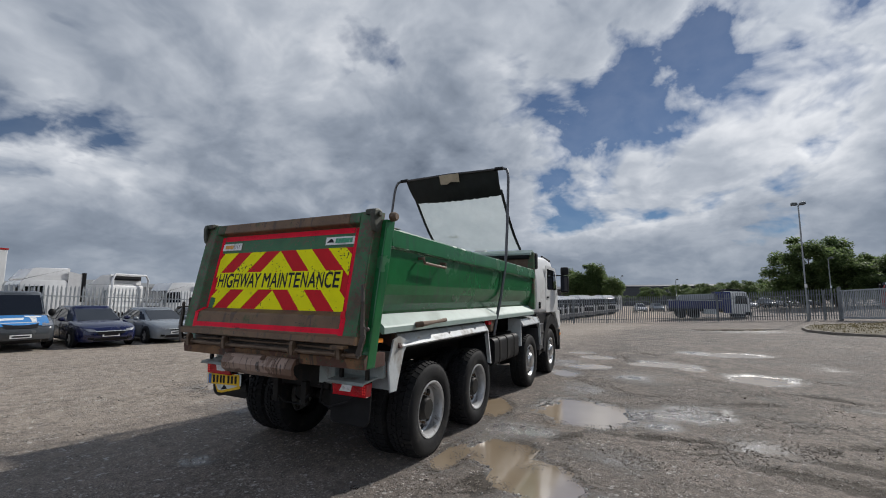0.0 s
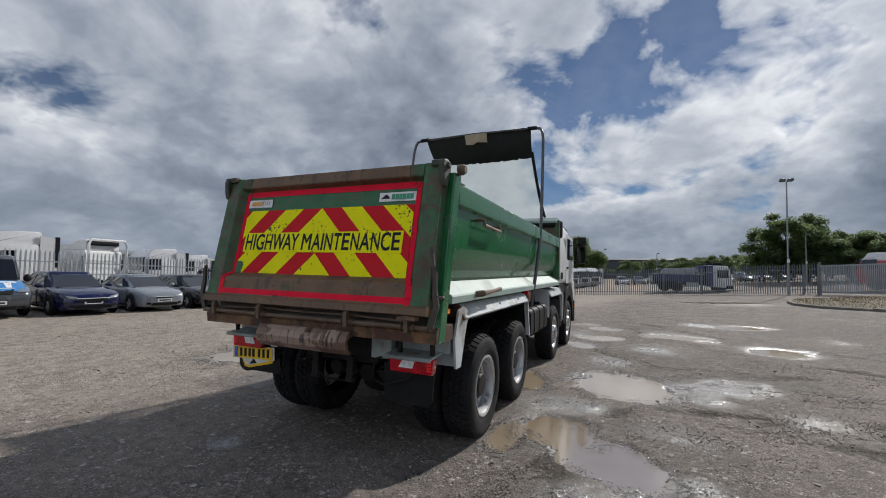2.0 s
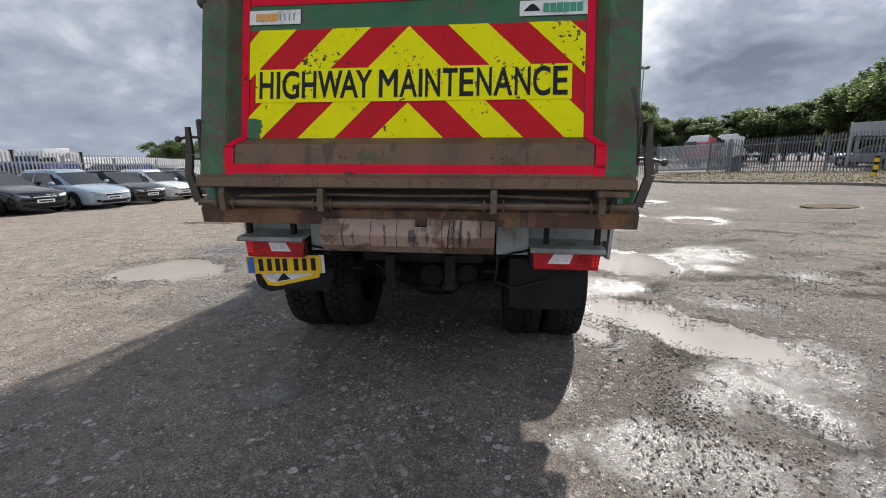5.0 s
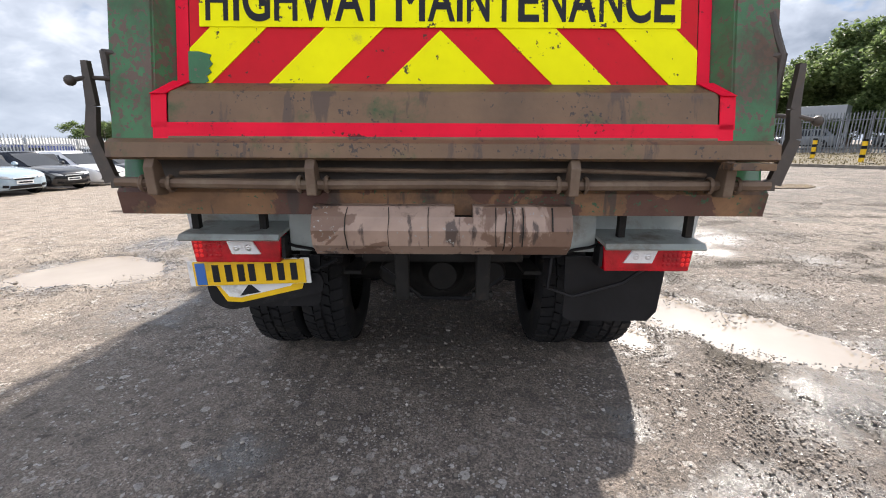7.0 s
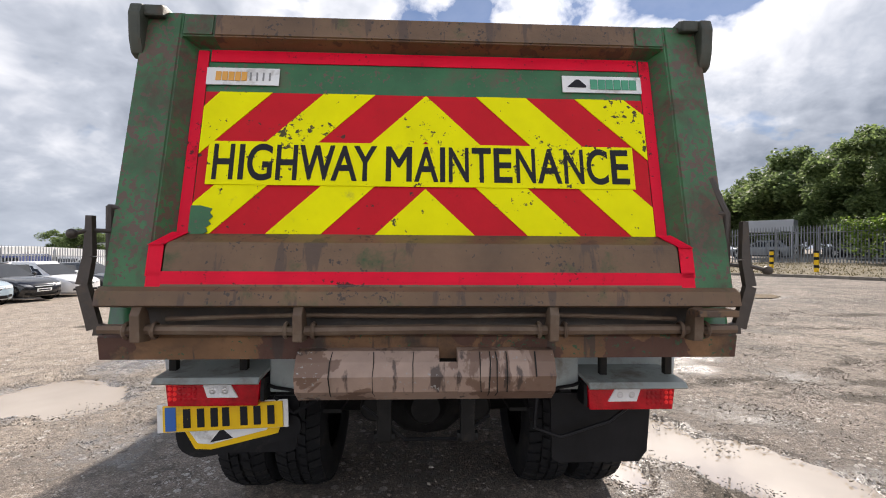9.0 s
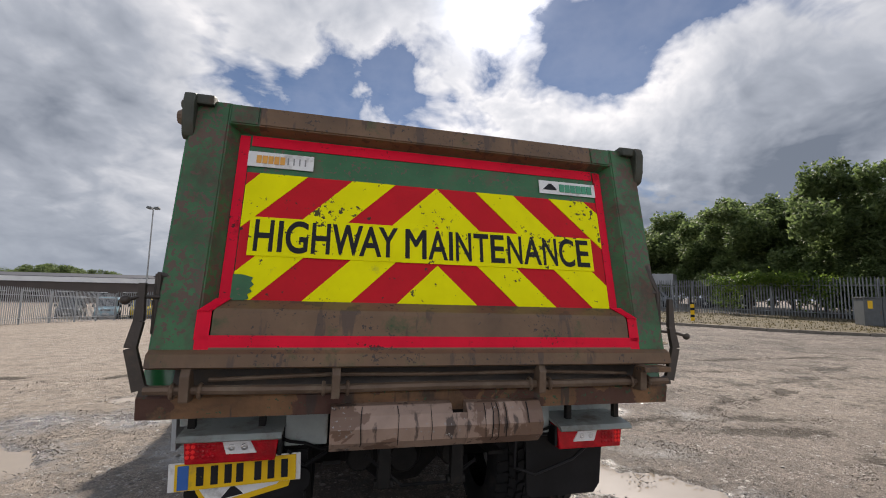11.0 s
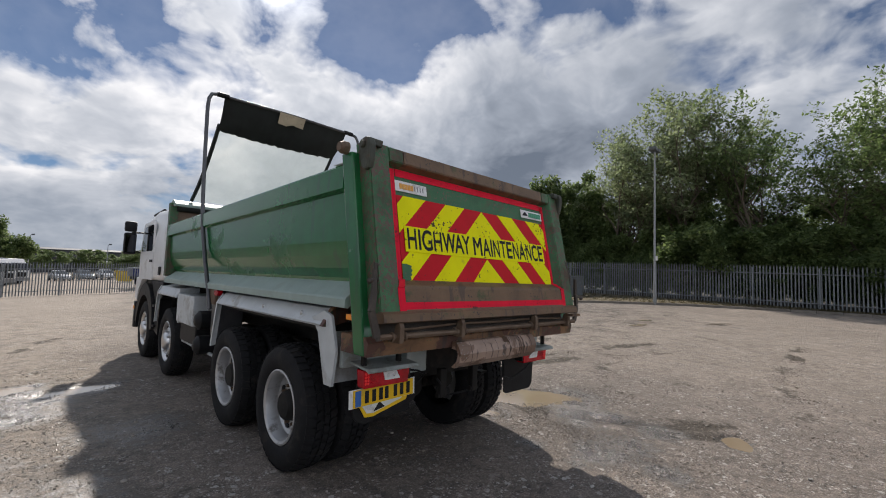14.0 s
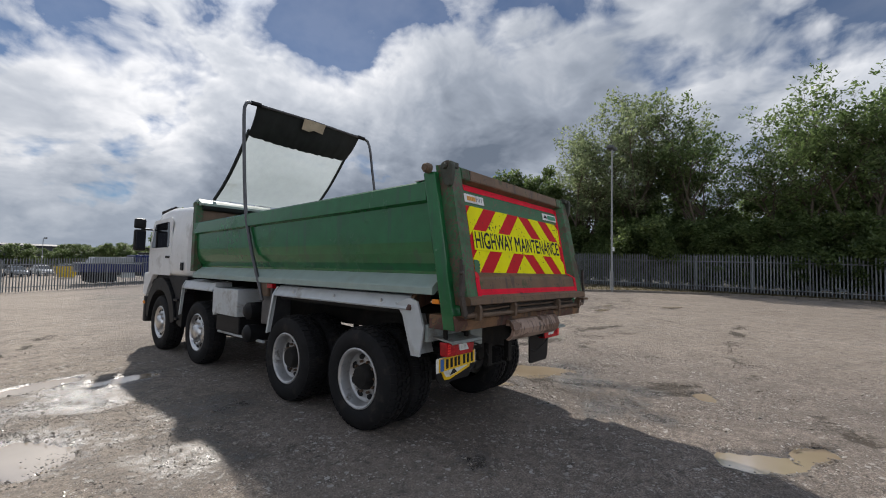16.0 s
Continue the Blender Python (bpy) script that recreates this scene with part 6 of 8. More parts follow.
def build_sheet():
    """The raised sheet: a bent pipe arm each side, cross bar, dark hem and pale mesh cloth."""
    ay, az = 4.12, 4.05
    py0, pz0 = 3.25, 1.22
    lean, reach = math.atan2(ay - py0, az - pz0), math.hypot(ay - py0, az - pz0)

    def on_arm(f, out):
        """A point a share f up the arm, moved forward by out."""
        return (py0 + f * reach * math.sin(lean) + out * math.cos(lean), pz0 + f * reach * math.cos(lean) - out * math.sin(lean))
    for s in (-1, 1):
        bm = bmesh.new()
        pts = [(x, *on_arm(f, out)) for x, f, out in ((1.23, -0.02, 0.0), (1.235, 0.06, 0.02), (1.24, 0.2, 0.11), (1.24, 0.36, 0.17), (1.235, 0.46, 0.175), (1.225, 0.6, 0.14), (1.21, 0.8, 0.07), (1.2, 0.92, 0.02), (1.185, 0.965, 0.005), (1.15, 0.992, 0.0), (1.08, 1.0, 0.0), (0.98, 1.0, 0.0))]
        tube(bm, [(s * x, y, z) for x, y, z in pts], 0.024, 10)
        arm = part("sheet_arm", bm, M["pipe"], lorry, "bent grey steel pipe arm", smooth=True)
        bm = bmesh.new()
        tube(bm, [(s * 1.08, ay, az + 0.002), (s * 0.93, ay, az + 0.006)], 0.033, 10)
        part("sleeve", bm, M["black"], arm, smooth=True)
    bm = bmesh.new()
    tube(bm, [(-1.0, ay, az), (0, ay, az + 0.02), (1.0, ay, az)], 0.02, 8)
    bar = part("sheet_bar", bm, M["pipe"], lorry, smooth=True)

    def cloth(name, us, vs, f, mat, label, parent):
        bm = bmesh.new()
        grid = [[bm.verts.new(f(u, v)) for u in us] for v in vs]
        for a, b in zip(grid, grid[1:]):
            for i in range(len(us) - 1):
                bm.faces.new((a[i], a[i + 1], b[i + 1], b[i]))
        return part(name, bm, mat, parent, label, smooth=True)
    us = np.linspace(-0.98, 0.98, 41)
    by, bz = 5.62, 2.74
    span = math.hypot(by - ay, bz - az)
    hy, hz = (by - ay) / span, (bz - az) / span
    HEM = 0.5
    py, pz = ay + hy * HEM * 0.9, az + hz * HEM * 0.9 - 0.07

    def hem(u, v):
        wob = 0.014 * noise.noise(Vector((u * 5, v * 3, 2.2)))
        ragged = 0.03 * noise.noise(Vector((u * 14, 3, 1))) * v
        x = u * (1 - 0.05 * v)
        droop = 0.09 * math.sin(v * 1.7) + 0.03 * (1 - (u / 0.98) ** 2) * v
        return (x, ay + hy * HEM * v + wob - 0.02 * math.sin(v * 3), az + 0.025 + hz * HEM * v - droop + ragged)
    cloth("sheet_hem", us, np.linspace(0, 1, 9), hem, M["sheet_band"], "black cloth hem with a faded label", bar)

    def mesh_cloth(u, v):
        sag = 0.1 * math.sin(math.pi * v)
        wob = 0.012 * noise.noise(Vector((u * 4, v * 6, 7.7)))
        return (u * 0.93, py + (by - py) * v, pz + 0.06 + (bz - pz - 0.06) * v - sag + wob)
    cloth("sheet_cloth", us, np.linspace(0, 1, 25), mesh_cloth, M["fabric"], "pale grey mesh sheet", bar)
    for s in (-1, 1):
        bm = bmesh.new()
        pts = [(s * (0.93 + 0.01 * v), py + (by - py) * v, pz + 0.06 + (bz - pz - 0.06) * v - 0.1 * math.sin(math.pi * v)) for v in np.linspace(0, 1, 9)]
        tube(bm, pts, 0.028, 6)
        part("sheet_edge", bm, M["sheet_band"], bar, smooth=True)
    bm = bmesh.new()
    tube(bm, [(-1.15, 5.56, 2.6), (1.15, 5.56, 2.6)], 0.075, 12)
    part("sheet_roll", bm, M["sheet_band"], lorry, "rolled black sheet", smooth=True)
    bm = bmesh.new()
    near_y, near_z = ay - 0.028, az + 0.012
    plate(bm, [(-0.2, near_y, near_z), (0.21, near_y, near_z), (0.2, near_y + 0.075, near_z - 0.15), (0.02, near_y + 0.06, near_z - 0.135), (-0.06, near_y + 0.08, near_z - 0.17), (-0.2, near_y + 0.075, near_z - 0.16)], 0.004, (0, -1, -0.5))
    part("faded_label", bm, M["tan"], bar, "torn pale maker's label")


build_sheet()

from mathutils.bvhtree import BVHTree

# ---- fences ----


def pale_mesh(height, name):
    """One W-section pale with a pointed head."""
    bm = bmesh.new()
    w, d = 0.034, 0.012
    prof = [(-w, 0.0), (-w * 0.55, -d), (0.0, -d * 0.4), (w * 0.55, -d), (w, 0.0), (w * 0.55, -d + 0.004), (0.0, 0.003), (-w * 0.55, -d + 0.004)]
    outer = prof[:5]
    ring = [(x, y) for x, y in outer] + [(x, y + 0.005) for x, y in outer[::-1]]
    top = height - 0.12
    secs = [[(x, y, 0.0) for x, y in ring], [(x, y, top) for x, y in ring], [(x * 0.25, y * 0.6, height) for x, y in ring]]
    loft(bm, secs)
    return finish(bm, name, None)


def fence(pts, height, material, label, pitch=0.16, limit=300, bay=2.75):
    """A palisade fence along a line of ground points: posts, two rails, pales."""
    root = thing("palisade_fence", pose(0, 0, 0), label, "fence", kind="structure")
    pale = pale_mesh(height, "pale")
    pale.materials.append(material)
    bm = bmesh.new()
    box(bm, -0.03, 0.03, -0.05, 0.05, -0.3, height - 0.08)
    post = finish(bm, "post", material)
    count, rest = 0, []
    for a, b in zip(pts, pts[1:]):
        a, b = Vector(a), Vector(b)
        d = b - a
        length = d.length
        ang = math.atan2(d.y, d.x)
        n = max(1, round(length / bay))
        for i in range(n + 1):
            p = a + d * (i / n)
            shared("post", post, root, Matrix.Translation((p.x, p.y, level(p.x, p.y))) @ Matrix.Rotation(ang, 4, "Z") @ Matrix.Translation((0, 0.05, 0)))
        for i in range(n):
            p, q = a + d * (i / n), a + d * ((i + 1) / n)
            zp, zq = level(p.x, p.y), level(q.x, q.y)
            for h in (0.38, height - 0.42):
                bm = bmesh.new()
                side = Vector((-d.y, d.x)).normalized() * 0.02
                loft(bm, [[(v.x + k * side.x, v.y + k * side.y, z + h + e) for k, e in ((-1, -0.025), (1, -0.025), (1, 0.025), (-1, 0.025))] for v, z in ((p, zp), (q, zq))])
                part("rail", bm, material, root)
        m = max(1, int(length / pitch))
        for i in range(m):
            p = a + d * ((i + 0.5) / m)
            mat = Matrix.Translation((p.x, p.y, level(p.x, p.y) + 0.06)) @ Matrix.Rotation(ang + random.uniform(-0.03, 0.03), 4, "Z") @ Matrix.Rotation(random.uniform(-0.006, 0.006), 4, "Y") @ Matrix.Translation((0, -0.02, 0))
            if count < limit:
                shared("pale", pale, root, mat)
                count += 1
            else:
                rest.append(mat)
    if rest:
        src = [v.co.copy() for v in pale.vertices]
        fs = [list(p.vertices) for p in pale.polygons]
        verts, faces = [], []
        for mat in rest:
            o = len(verts)
            verts += [tuple(mat @ v) for v in src]
            faces += [[o + i for i in f] for f in fs]
        me = bpy.data.meshes.new("far_pales")
        me.from_pydata(verts, [], faces)
        me.materials.append(material)
        ob = new("far_pales", me)
        ob.parent = root
        ob["kind"] = "stuff"
    return root


FENCE_E = [(28.6, -16), (28.2, 0), (28.0, 12), (26.5, 19.5), (23.6, 25.8), (20.2, 30.2), (17.3, 33.4)]
FENCE_N = [(15.7, 39.6), (15.0, 40.3), (8, 41.2), (-4, 40.0), (-12, 40.6), (-19, 40.6)]
FENCE_W = [(-20.7, -16), (-20.4, 8), (-19.8, 22), (-19.0, 40.6)]
fence(FENCE_E, 2.4, M["galv"], "tall grey galvanised palisade fence along a grass verge")
fence(FENCE_N, 2.4, M["galv"], "grey palisade fence across the far end of the yard")
fence(FENCE_W, 2.25, M["galv_light"], "pale galvanised palisade fence behind parked cars")


def build_gate():
    root = thing("sliding_gate", pose(0, 0, 0), "pale grey slatted sliding gate with a diagonal brace", "gate", kind="structure")
    a, b = Vector((15.6, 39.0)), Vector((19.2, 33.6))
    d = (b - a)
    b = a + d * 0.98
    d = b - a
    z0, z1 = level(a.x, a.y), level(b.x, b.y)
    for h, w in ((0.2, 0.12), (2.2, 0.1), (1.2, 0.05)):
        bm = bmesh.new()
        side = Vector((-d.y, d.x)).normalized() * 0.04
        loft(bm, [[(v.x + k * side.x, v.y + k * side.y, z + h + e * w) for k, e in ((-1, -0.5), (1, -0.5), (1, 0.5), (-1, 0.5))] for v, z in ((a, z0), (b, z1))])
        part("gate_rail", bm, M["galv_light"], root, "pale galvanised rail")
    bm = bmesh.new()
    box(bm, -0.035, 0.035, -0.01, 0.01, 0.0, 2.0)
    slat = finish(bm, "gate_slat", M["galv_light"])
    m = int(d.length / 0.115)
    for i in range(m):
        p = a + d * ((i + 0.5) / m)
        shared("gate_slat", slat, root, Matrix.Translation((p.x, p.y, level(p.x, p.y) + 0.2)) @ Matrix.Rotation(math.atan2(d.y, d.x), 4, "Z"))
    for f in (0.0, 0.97):
        p = a + d * f
        bm = bmesh.new()
        z = level(p.x, p.y)
        box(bm, p.x - 0.08, p.x + 0.08, p.y - 0.08, p.y + 0.08, z, z + 2.5, 0.01)
        part("gate_post", bm, M["galv"], root)
    c = b + d.normalized() * 2.6
    bm = bmesh.new()
    tube(bm, [(b.x, b.y, level(b.x, b.y) + 2.2), (c.x, c.y, level(c.x, c.y) + 0.15)], 0.06, 6)
    part("brace", bm, M["galv_light"], root)
    bm = bmesh.new()
    e = b + d.normalized() * 0.5 + Vector((-0.3, -0.3))
    box(bm, e.x - 0.25, e.x + 0.25, e.y - 0.2, e.y + 0.2, level(e.x, e.y), level(e.x, e.y) + 1.0, 0.02)
    part("motor_box", bm, M["cabinet"], root, "dark gate motor box")


build_gate()

# ---- verge and kerb ----
KERB = [(11.6, 30.5), (10.6, 27.5), (10.3, 25.2), (10.8, 23.2), (12.1, 21.9), (13.7, 20.6), (15.9, 18.6), (17.2, 16.0), (18.2, 13.2), (19.4, 11.4), (21.0, 9.8), (22.5, 7.9), (24.0, 5.5), (25.6, 2.0), (26.8, -4.0), (27.4, -12.0)]


def build_verge():
    def along(pts, step):
        res = []
        for a, b in zip(pts, pts[1:]):
            a, b = Vector(a), Vector(b)
            n = max(1, int((b - a).length / step))
            res += [a + (b - a) * (i / n) for i in range(n)]
        return res + [Vector(pts[-1])]
    edge = along(KERB, 0.5)
    back = [(16.9, 33.2), (20.0, 30.0), (23.4, 25.7), (26.3, 19.4), (27.85, 12), (28.05, 0), (28.3, -5), (28.5, -12)]
    back = along(back, 0.5)
    bm = bmesh.new()
    rows = []
    n = len(edge)
    for i, p in enumerate(edge):
        q = back[min(len(back) - 1, int(i / (n - 1) * (len(back) - 1)))]
        row = []
        for k in range(13):
            v = p.lerp(q, k / 12)
            z = level(v.x, v.y) + 0.1 + 0.03 * noise.noise(Vector((v.x, v.y, 3)))
            row.append(bm.verts.new((v.x, v.y, z)))
        rows.append(row)
    for a, b in zip(rows, rows[1:]):
        for i in range(12):
            bm.faces.new((a[i], a[i + 1], b[i + 1], b[i]))
    tagged(new("verge", finish(bm, "verge", M["dry_grass"], True)), "strip of dry yellow grass between kerb and fence", "verge", kind="structure")
    # tufts
    rng = random.Random(11)
    verts, faces = [], []
    for k in range(16000):
        i = rng.randrange(n - 1)
        q = back[min(len(back) - 1, int(i / (n - 1) * (len(back) - 1)))]
        v = edge[i].lerp(q, rng.uniform(0.03, 1.0))
        x, y = v.x + rng.uniform(-0.2, 0.2), v.y + rng.uniform(-0.2, 0.2)
        z = level(x, y) + 0.08
        h, a = rng.uniform(0.03, 0.12), rng.uniform(0, 6.3)
        o = len(verts)
        dx, dy = 0.03 * math.cos(a), 0.03 * math.sin(a)
        verts += [(x - dx, y - dy, z), (x + dx, y + dy, z), (x + rng.uniform(-0.06, 0.06), y + rng.uniform(-0.06, 0.06), z + h)]
        faces.append((o, o + 1, o + 2))
    me = bpy.data.meshes.new("grass")
    me.from_pydata(verts, [], faces)
    me.materials.append(M["straw"])
    tagged(new("grass", me), "dry straw-coloured grass tufts on the verge", "grass", kind="stuff")
    # kerb stones
    kerb = thing("kerb", pose(0, 0, 0), "worn concrete kerb along the grass verge", "kerb", kind="structure")
    bm = bmesh.new()
    box(bm, 0.0, 0.9, -0.075, 0.075, -0.1, 0.13, 0.015)
    stone = finish(bm, "kerb_stone", M["concrete"])
    line = along(KERB, 0.92)
    for a, b in zip(line, line[1:]):
        d = b - a
        shared("kerb_stone", stone, kerb, Matrix.Translation((a.x, a.y, level(a.x, a.y))) @ Matrix.Rotation(math.atan2(d.y, d.x), 4, "Z") @ Matrix.Rotation(random.uniform(-0.01, 0.01), 4, "X") @ Matrix.Diagonal((d.length * 0.985 / 0.9, 1, 1, 1)))


build_verge()

# ---- lamp posts, bollards, cabinet ----


def lamp_post(x, y, height, label, heads=2, lean=0.0):
    root = thing("lamp_post", Matrix.Translation((x, y, level(x, y) - 0.05)) @ Matrix.Rotation(lean, 4, "Y"), label, "lamp post", "yard lamp posts")
    bm = bmesh.new()
    tube(bm, [(0, 0, 0), (0, 0, 1.3)], [0.1, 0.1], 12)
    tube(bm, [(0, 0, 1.28), (0, 0, 1.4), (0, 0, height)], [0.09, 0.065, 0.045], 12)
    part("pole", bm, M["post"], root, smooth=True)
    for k in range(heads):
        s = -1 if k else 1
        bm = bmesh.new()
        prism(bm, [(s * 0.06, height + 0.02), (s * 0.08, height + 0.2), (s * 0.42, height + 0.24), (s * 0.46, height + 0.1), (s * 0.4, height + 0.02)], -0.2, 0.2, "y", 0.02)
        part("lamp_head", bm, M["cabinet"], root, "dark floodlight head")
    bm = bmesh.new()
    box(bm, -0.08, 0.08, -0.14, -0.06, 2.6, 2.85, 0.01)
    part("junction_box", bm, M["plate_white"], root)
    return root


lamp_post(13.55, 38.6, 9.0, "tall grey steel yard lamp post beside the fence", 2)
lamp_post(23.2, 6.8, 9.0, "slim grey steel lamp post on the grass verge", 2)
lamp_post(-15.4, 36.8, 9.0, "tall lamp post at the corner of the yard", 2)
lamp_post(21.5, 62.0, 6.0, "distant lamp post beyond the fence", 1)
lamp_post(-2.8, 84.0, 6.6, "distant lamp post near far buildings", 1)
lamp_post(6.3, 85.0, 5.4, "distant lamp post among parked vehicles", 1)


def bollard(x, y):
    root = thing("bollard", Matrix.Translation((x, y, level(x, y) + 0.05)), "black and yellow banded bollard on the verge", "bollard", "bollards on the verge")
    z = 0.0
    for k, (h, mat) in enumerate(((0.25, "plate_yellow"), (0.14, "black"), (0.24, "plate_yellow"), (0.14, "black"), (0.2, "plate_yellow"), (0.1, "black"))):
        bm = bmesh.new()
        tube(bm, [(0, 0, z), (0, 0, z + h)], 0.1 + 0.002 * (k % 2), 14)
        part("band", bm, M[mat], root)
        z += h


for x, y in ((19.7, 21.6), (18.8, 17.9)):
    bollard(x, y)

root = thing("cabinet", Matrix.Translation((24.6, 12.9, level(24.6, 12.9))) @ Matrix.Rotation(radians(-35), 4, "Z") @ Matrix.Diagonal((0.74, 1.1, 1.05, 1)), "dark grey steel cabinet with a yellow sticker by the fence", "cabinet")
for x0, x1 in ((-0.95, 0.0), (0.0, 0.95)):
    bm = bmesh.new()
    box(bm, x0 + 0.01, x1 - 0.01, -0.4, 0.4, 0.05, 1.3, 0.02)
    bd = part("door", bm, M["cabinet"], root)
    bm = bmesh.new()
    box(bm, x1 - 0.14, x1 - 0.11, -0.43, -0.4, 0.6, 0.75)
    part("handle", bm, M["iron"], bd)
bm = bmesh.new()
box(bm, -1.0, 1.0, -0.45, 0.45, 1.3, 1.36, 0.01)
part("lid", bm, M["cabinet"], root)
bm = bmesh.new()
box(bm, -0.75, -0.5, -0.412, -0.403, 0.85, 1.2)
part("sticker", bm, M["plate_yellow"], root, "yellow warning sticker")

# ---- parked cars ----
PAINT = {k: car_paint("paint_" + k, c) for k, c in {"navy": (0.008, 0.011, 0.05), "silver_grey": (0.2, 0.22, 0.24), "black": (0.012, 0.012, 0.014), "ice_blue": (0.3, 0.38, 0.44), "white": (0.7, 0.7, 0.7), "van_blue": (0.03, 0.2, 0.5), "dark_grey": (0.05, 0.055, 0.06), "lorry_blue": (0.016, 0.026, 0.12), "red": (0.4, 0.03, 0.03), "sky": (0.25, 0.42, 0.5), "yellow": (0.6, 0.42, 0.03)}.items()}


def car_wheel_meshes(r):
    bm = bmesh.new()
    lathe(bm, [(r * 0.62, 0.09), (r * 0.7, 0.1), (r * 0.9, 0.1), (r * 0.98, 0.075), (r, 0.0), (r * 0.98, -0.075), (r * 0.9, -0.1), (r * 0.62, -0.09)], 28)
    tyre = finish(bm, "tyre", M["rubber"], True)
    bm = bmesh.new()
    lathe(bm, [(r * 0.66, 0.07), (r * 0.62, 0.095), (r * 0.57, 0.06), (r * 0.5, 0.03), (0.0, 0.02)], 28)
    dish = finish(bm, "rim", M["chassis"], True)
    bm = bmesh.new()
    for k in range(5):
        a = 2 * math.pi * k / 5
        m = Matrix.Rotation(a, 4, "X")
        loft(bm, [[m @ Vector(p) for p in ((0.05, -0.05, 0), (0.085, -0.05, 0), (0.085, 0.05, 0), (0.05, 0.05, 0))], [m @ Vector(p) for p in ((0.05, -0.035, r * 0.6), (0.08, -0.035, r * 0.6), (0.08, 0.035, r * 0.6), (0.05, 0.035, r * 0.6))]])
    spokes = finish(bm, "spokes", M["rim"])
    return tyre, dish, spokes


WHEEL = car_wheel_meshes(0.325)


def drape(tree, quad, n, m, axis, lift):
    """A patch over the quad's corners, laid on the body along an axis."""
    bm = bmesh.new()
    grid = []
    (a0, b0), (a1, b1), (a2, b2), (a3, b3) = quad
    for i in range(n + 1):
        row = []
        for j in range(m + 1):
            u, v = i / n, j / m
            a = (1 - u) * ((1 - v) * a0 + v * a3) + u * ((1 - v) * a1 + v * a2)
            b = (1 - u) * ((1 - v) * b0 + v * b3) + u * ((1 - v) * b1 + v * b2)
            src, way = {"x": ((6, a, b), (-1, 0, 0)), "z": ((a, b, 6), (0, 0, -1)), "y": ((a, 4, b), (0, -1, 0)), "-y": ((a, -4, b), (0, 1, 0))}[axis]
            hit = tree.ray_cast(Vector(src), Vector(way))
            if hit[0] is None:
                bm.free()
                return None
            row.append(bm.verts.new(hit[0] - Vector(way) * lift))
        grid.append(row)
    fs = [bm.faces.new((grid[i][j], grid[i + 1][j], grid[i + 1][j + 1], grid[i][j + 1])) for i in range(n) for j in range(m)]
    bmesh.ops.recalc_face_normals(bm, faces=fs)
    bmesh.ops.solidify(bm, geom=fs, thickness=-0.012)
    return bm


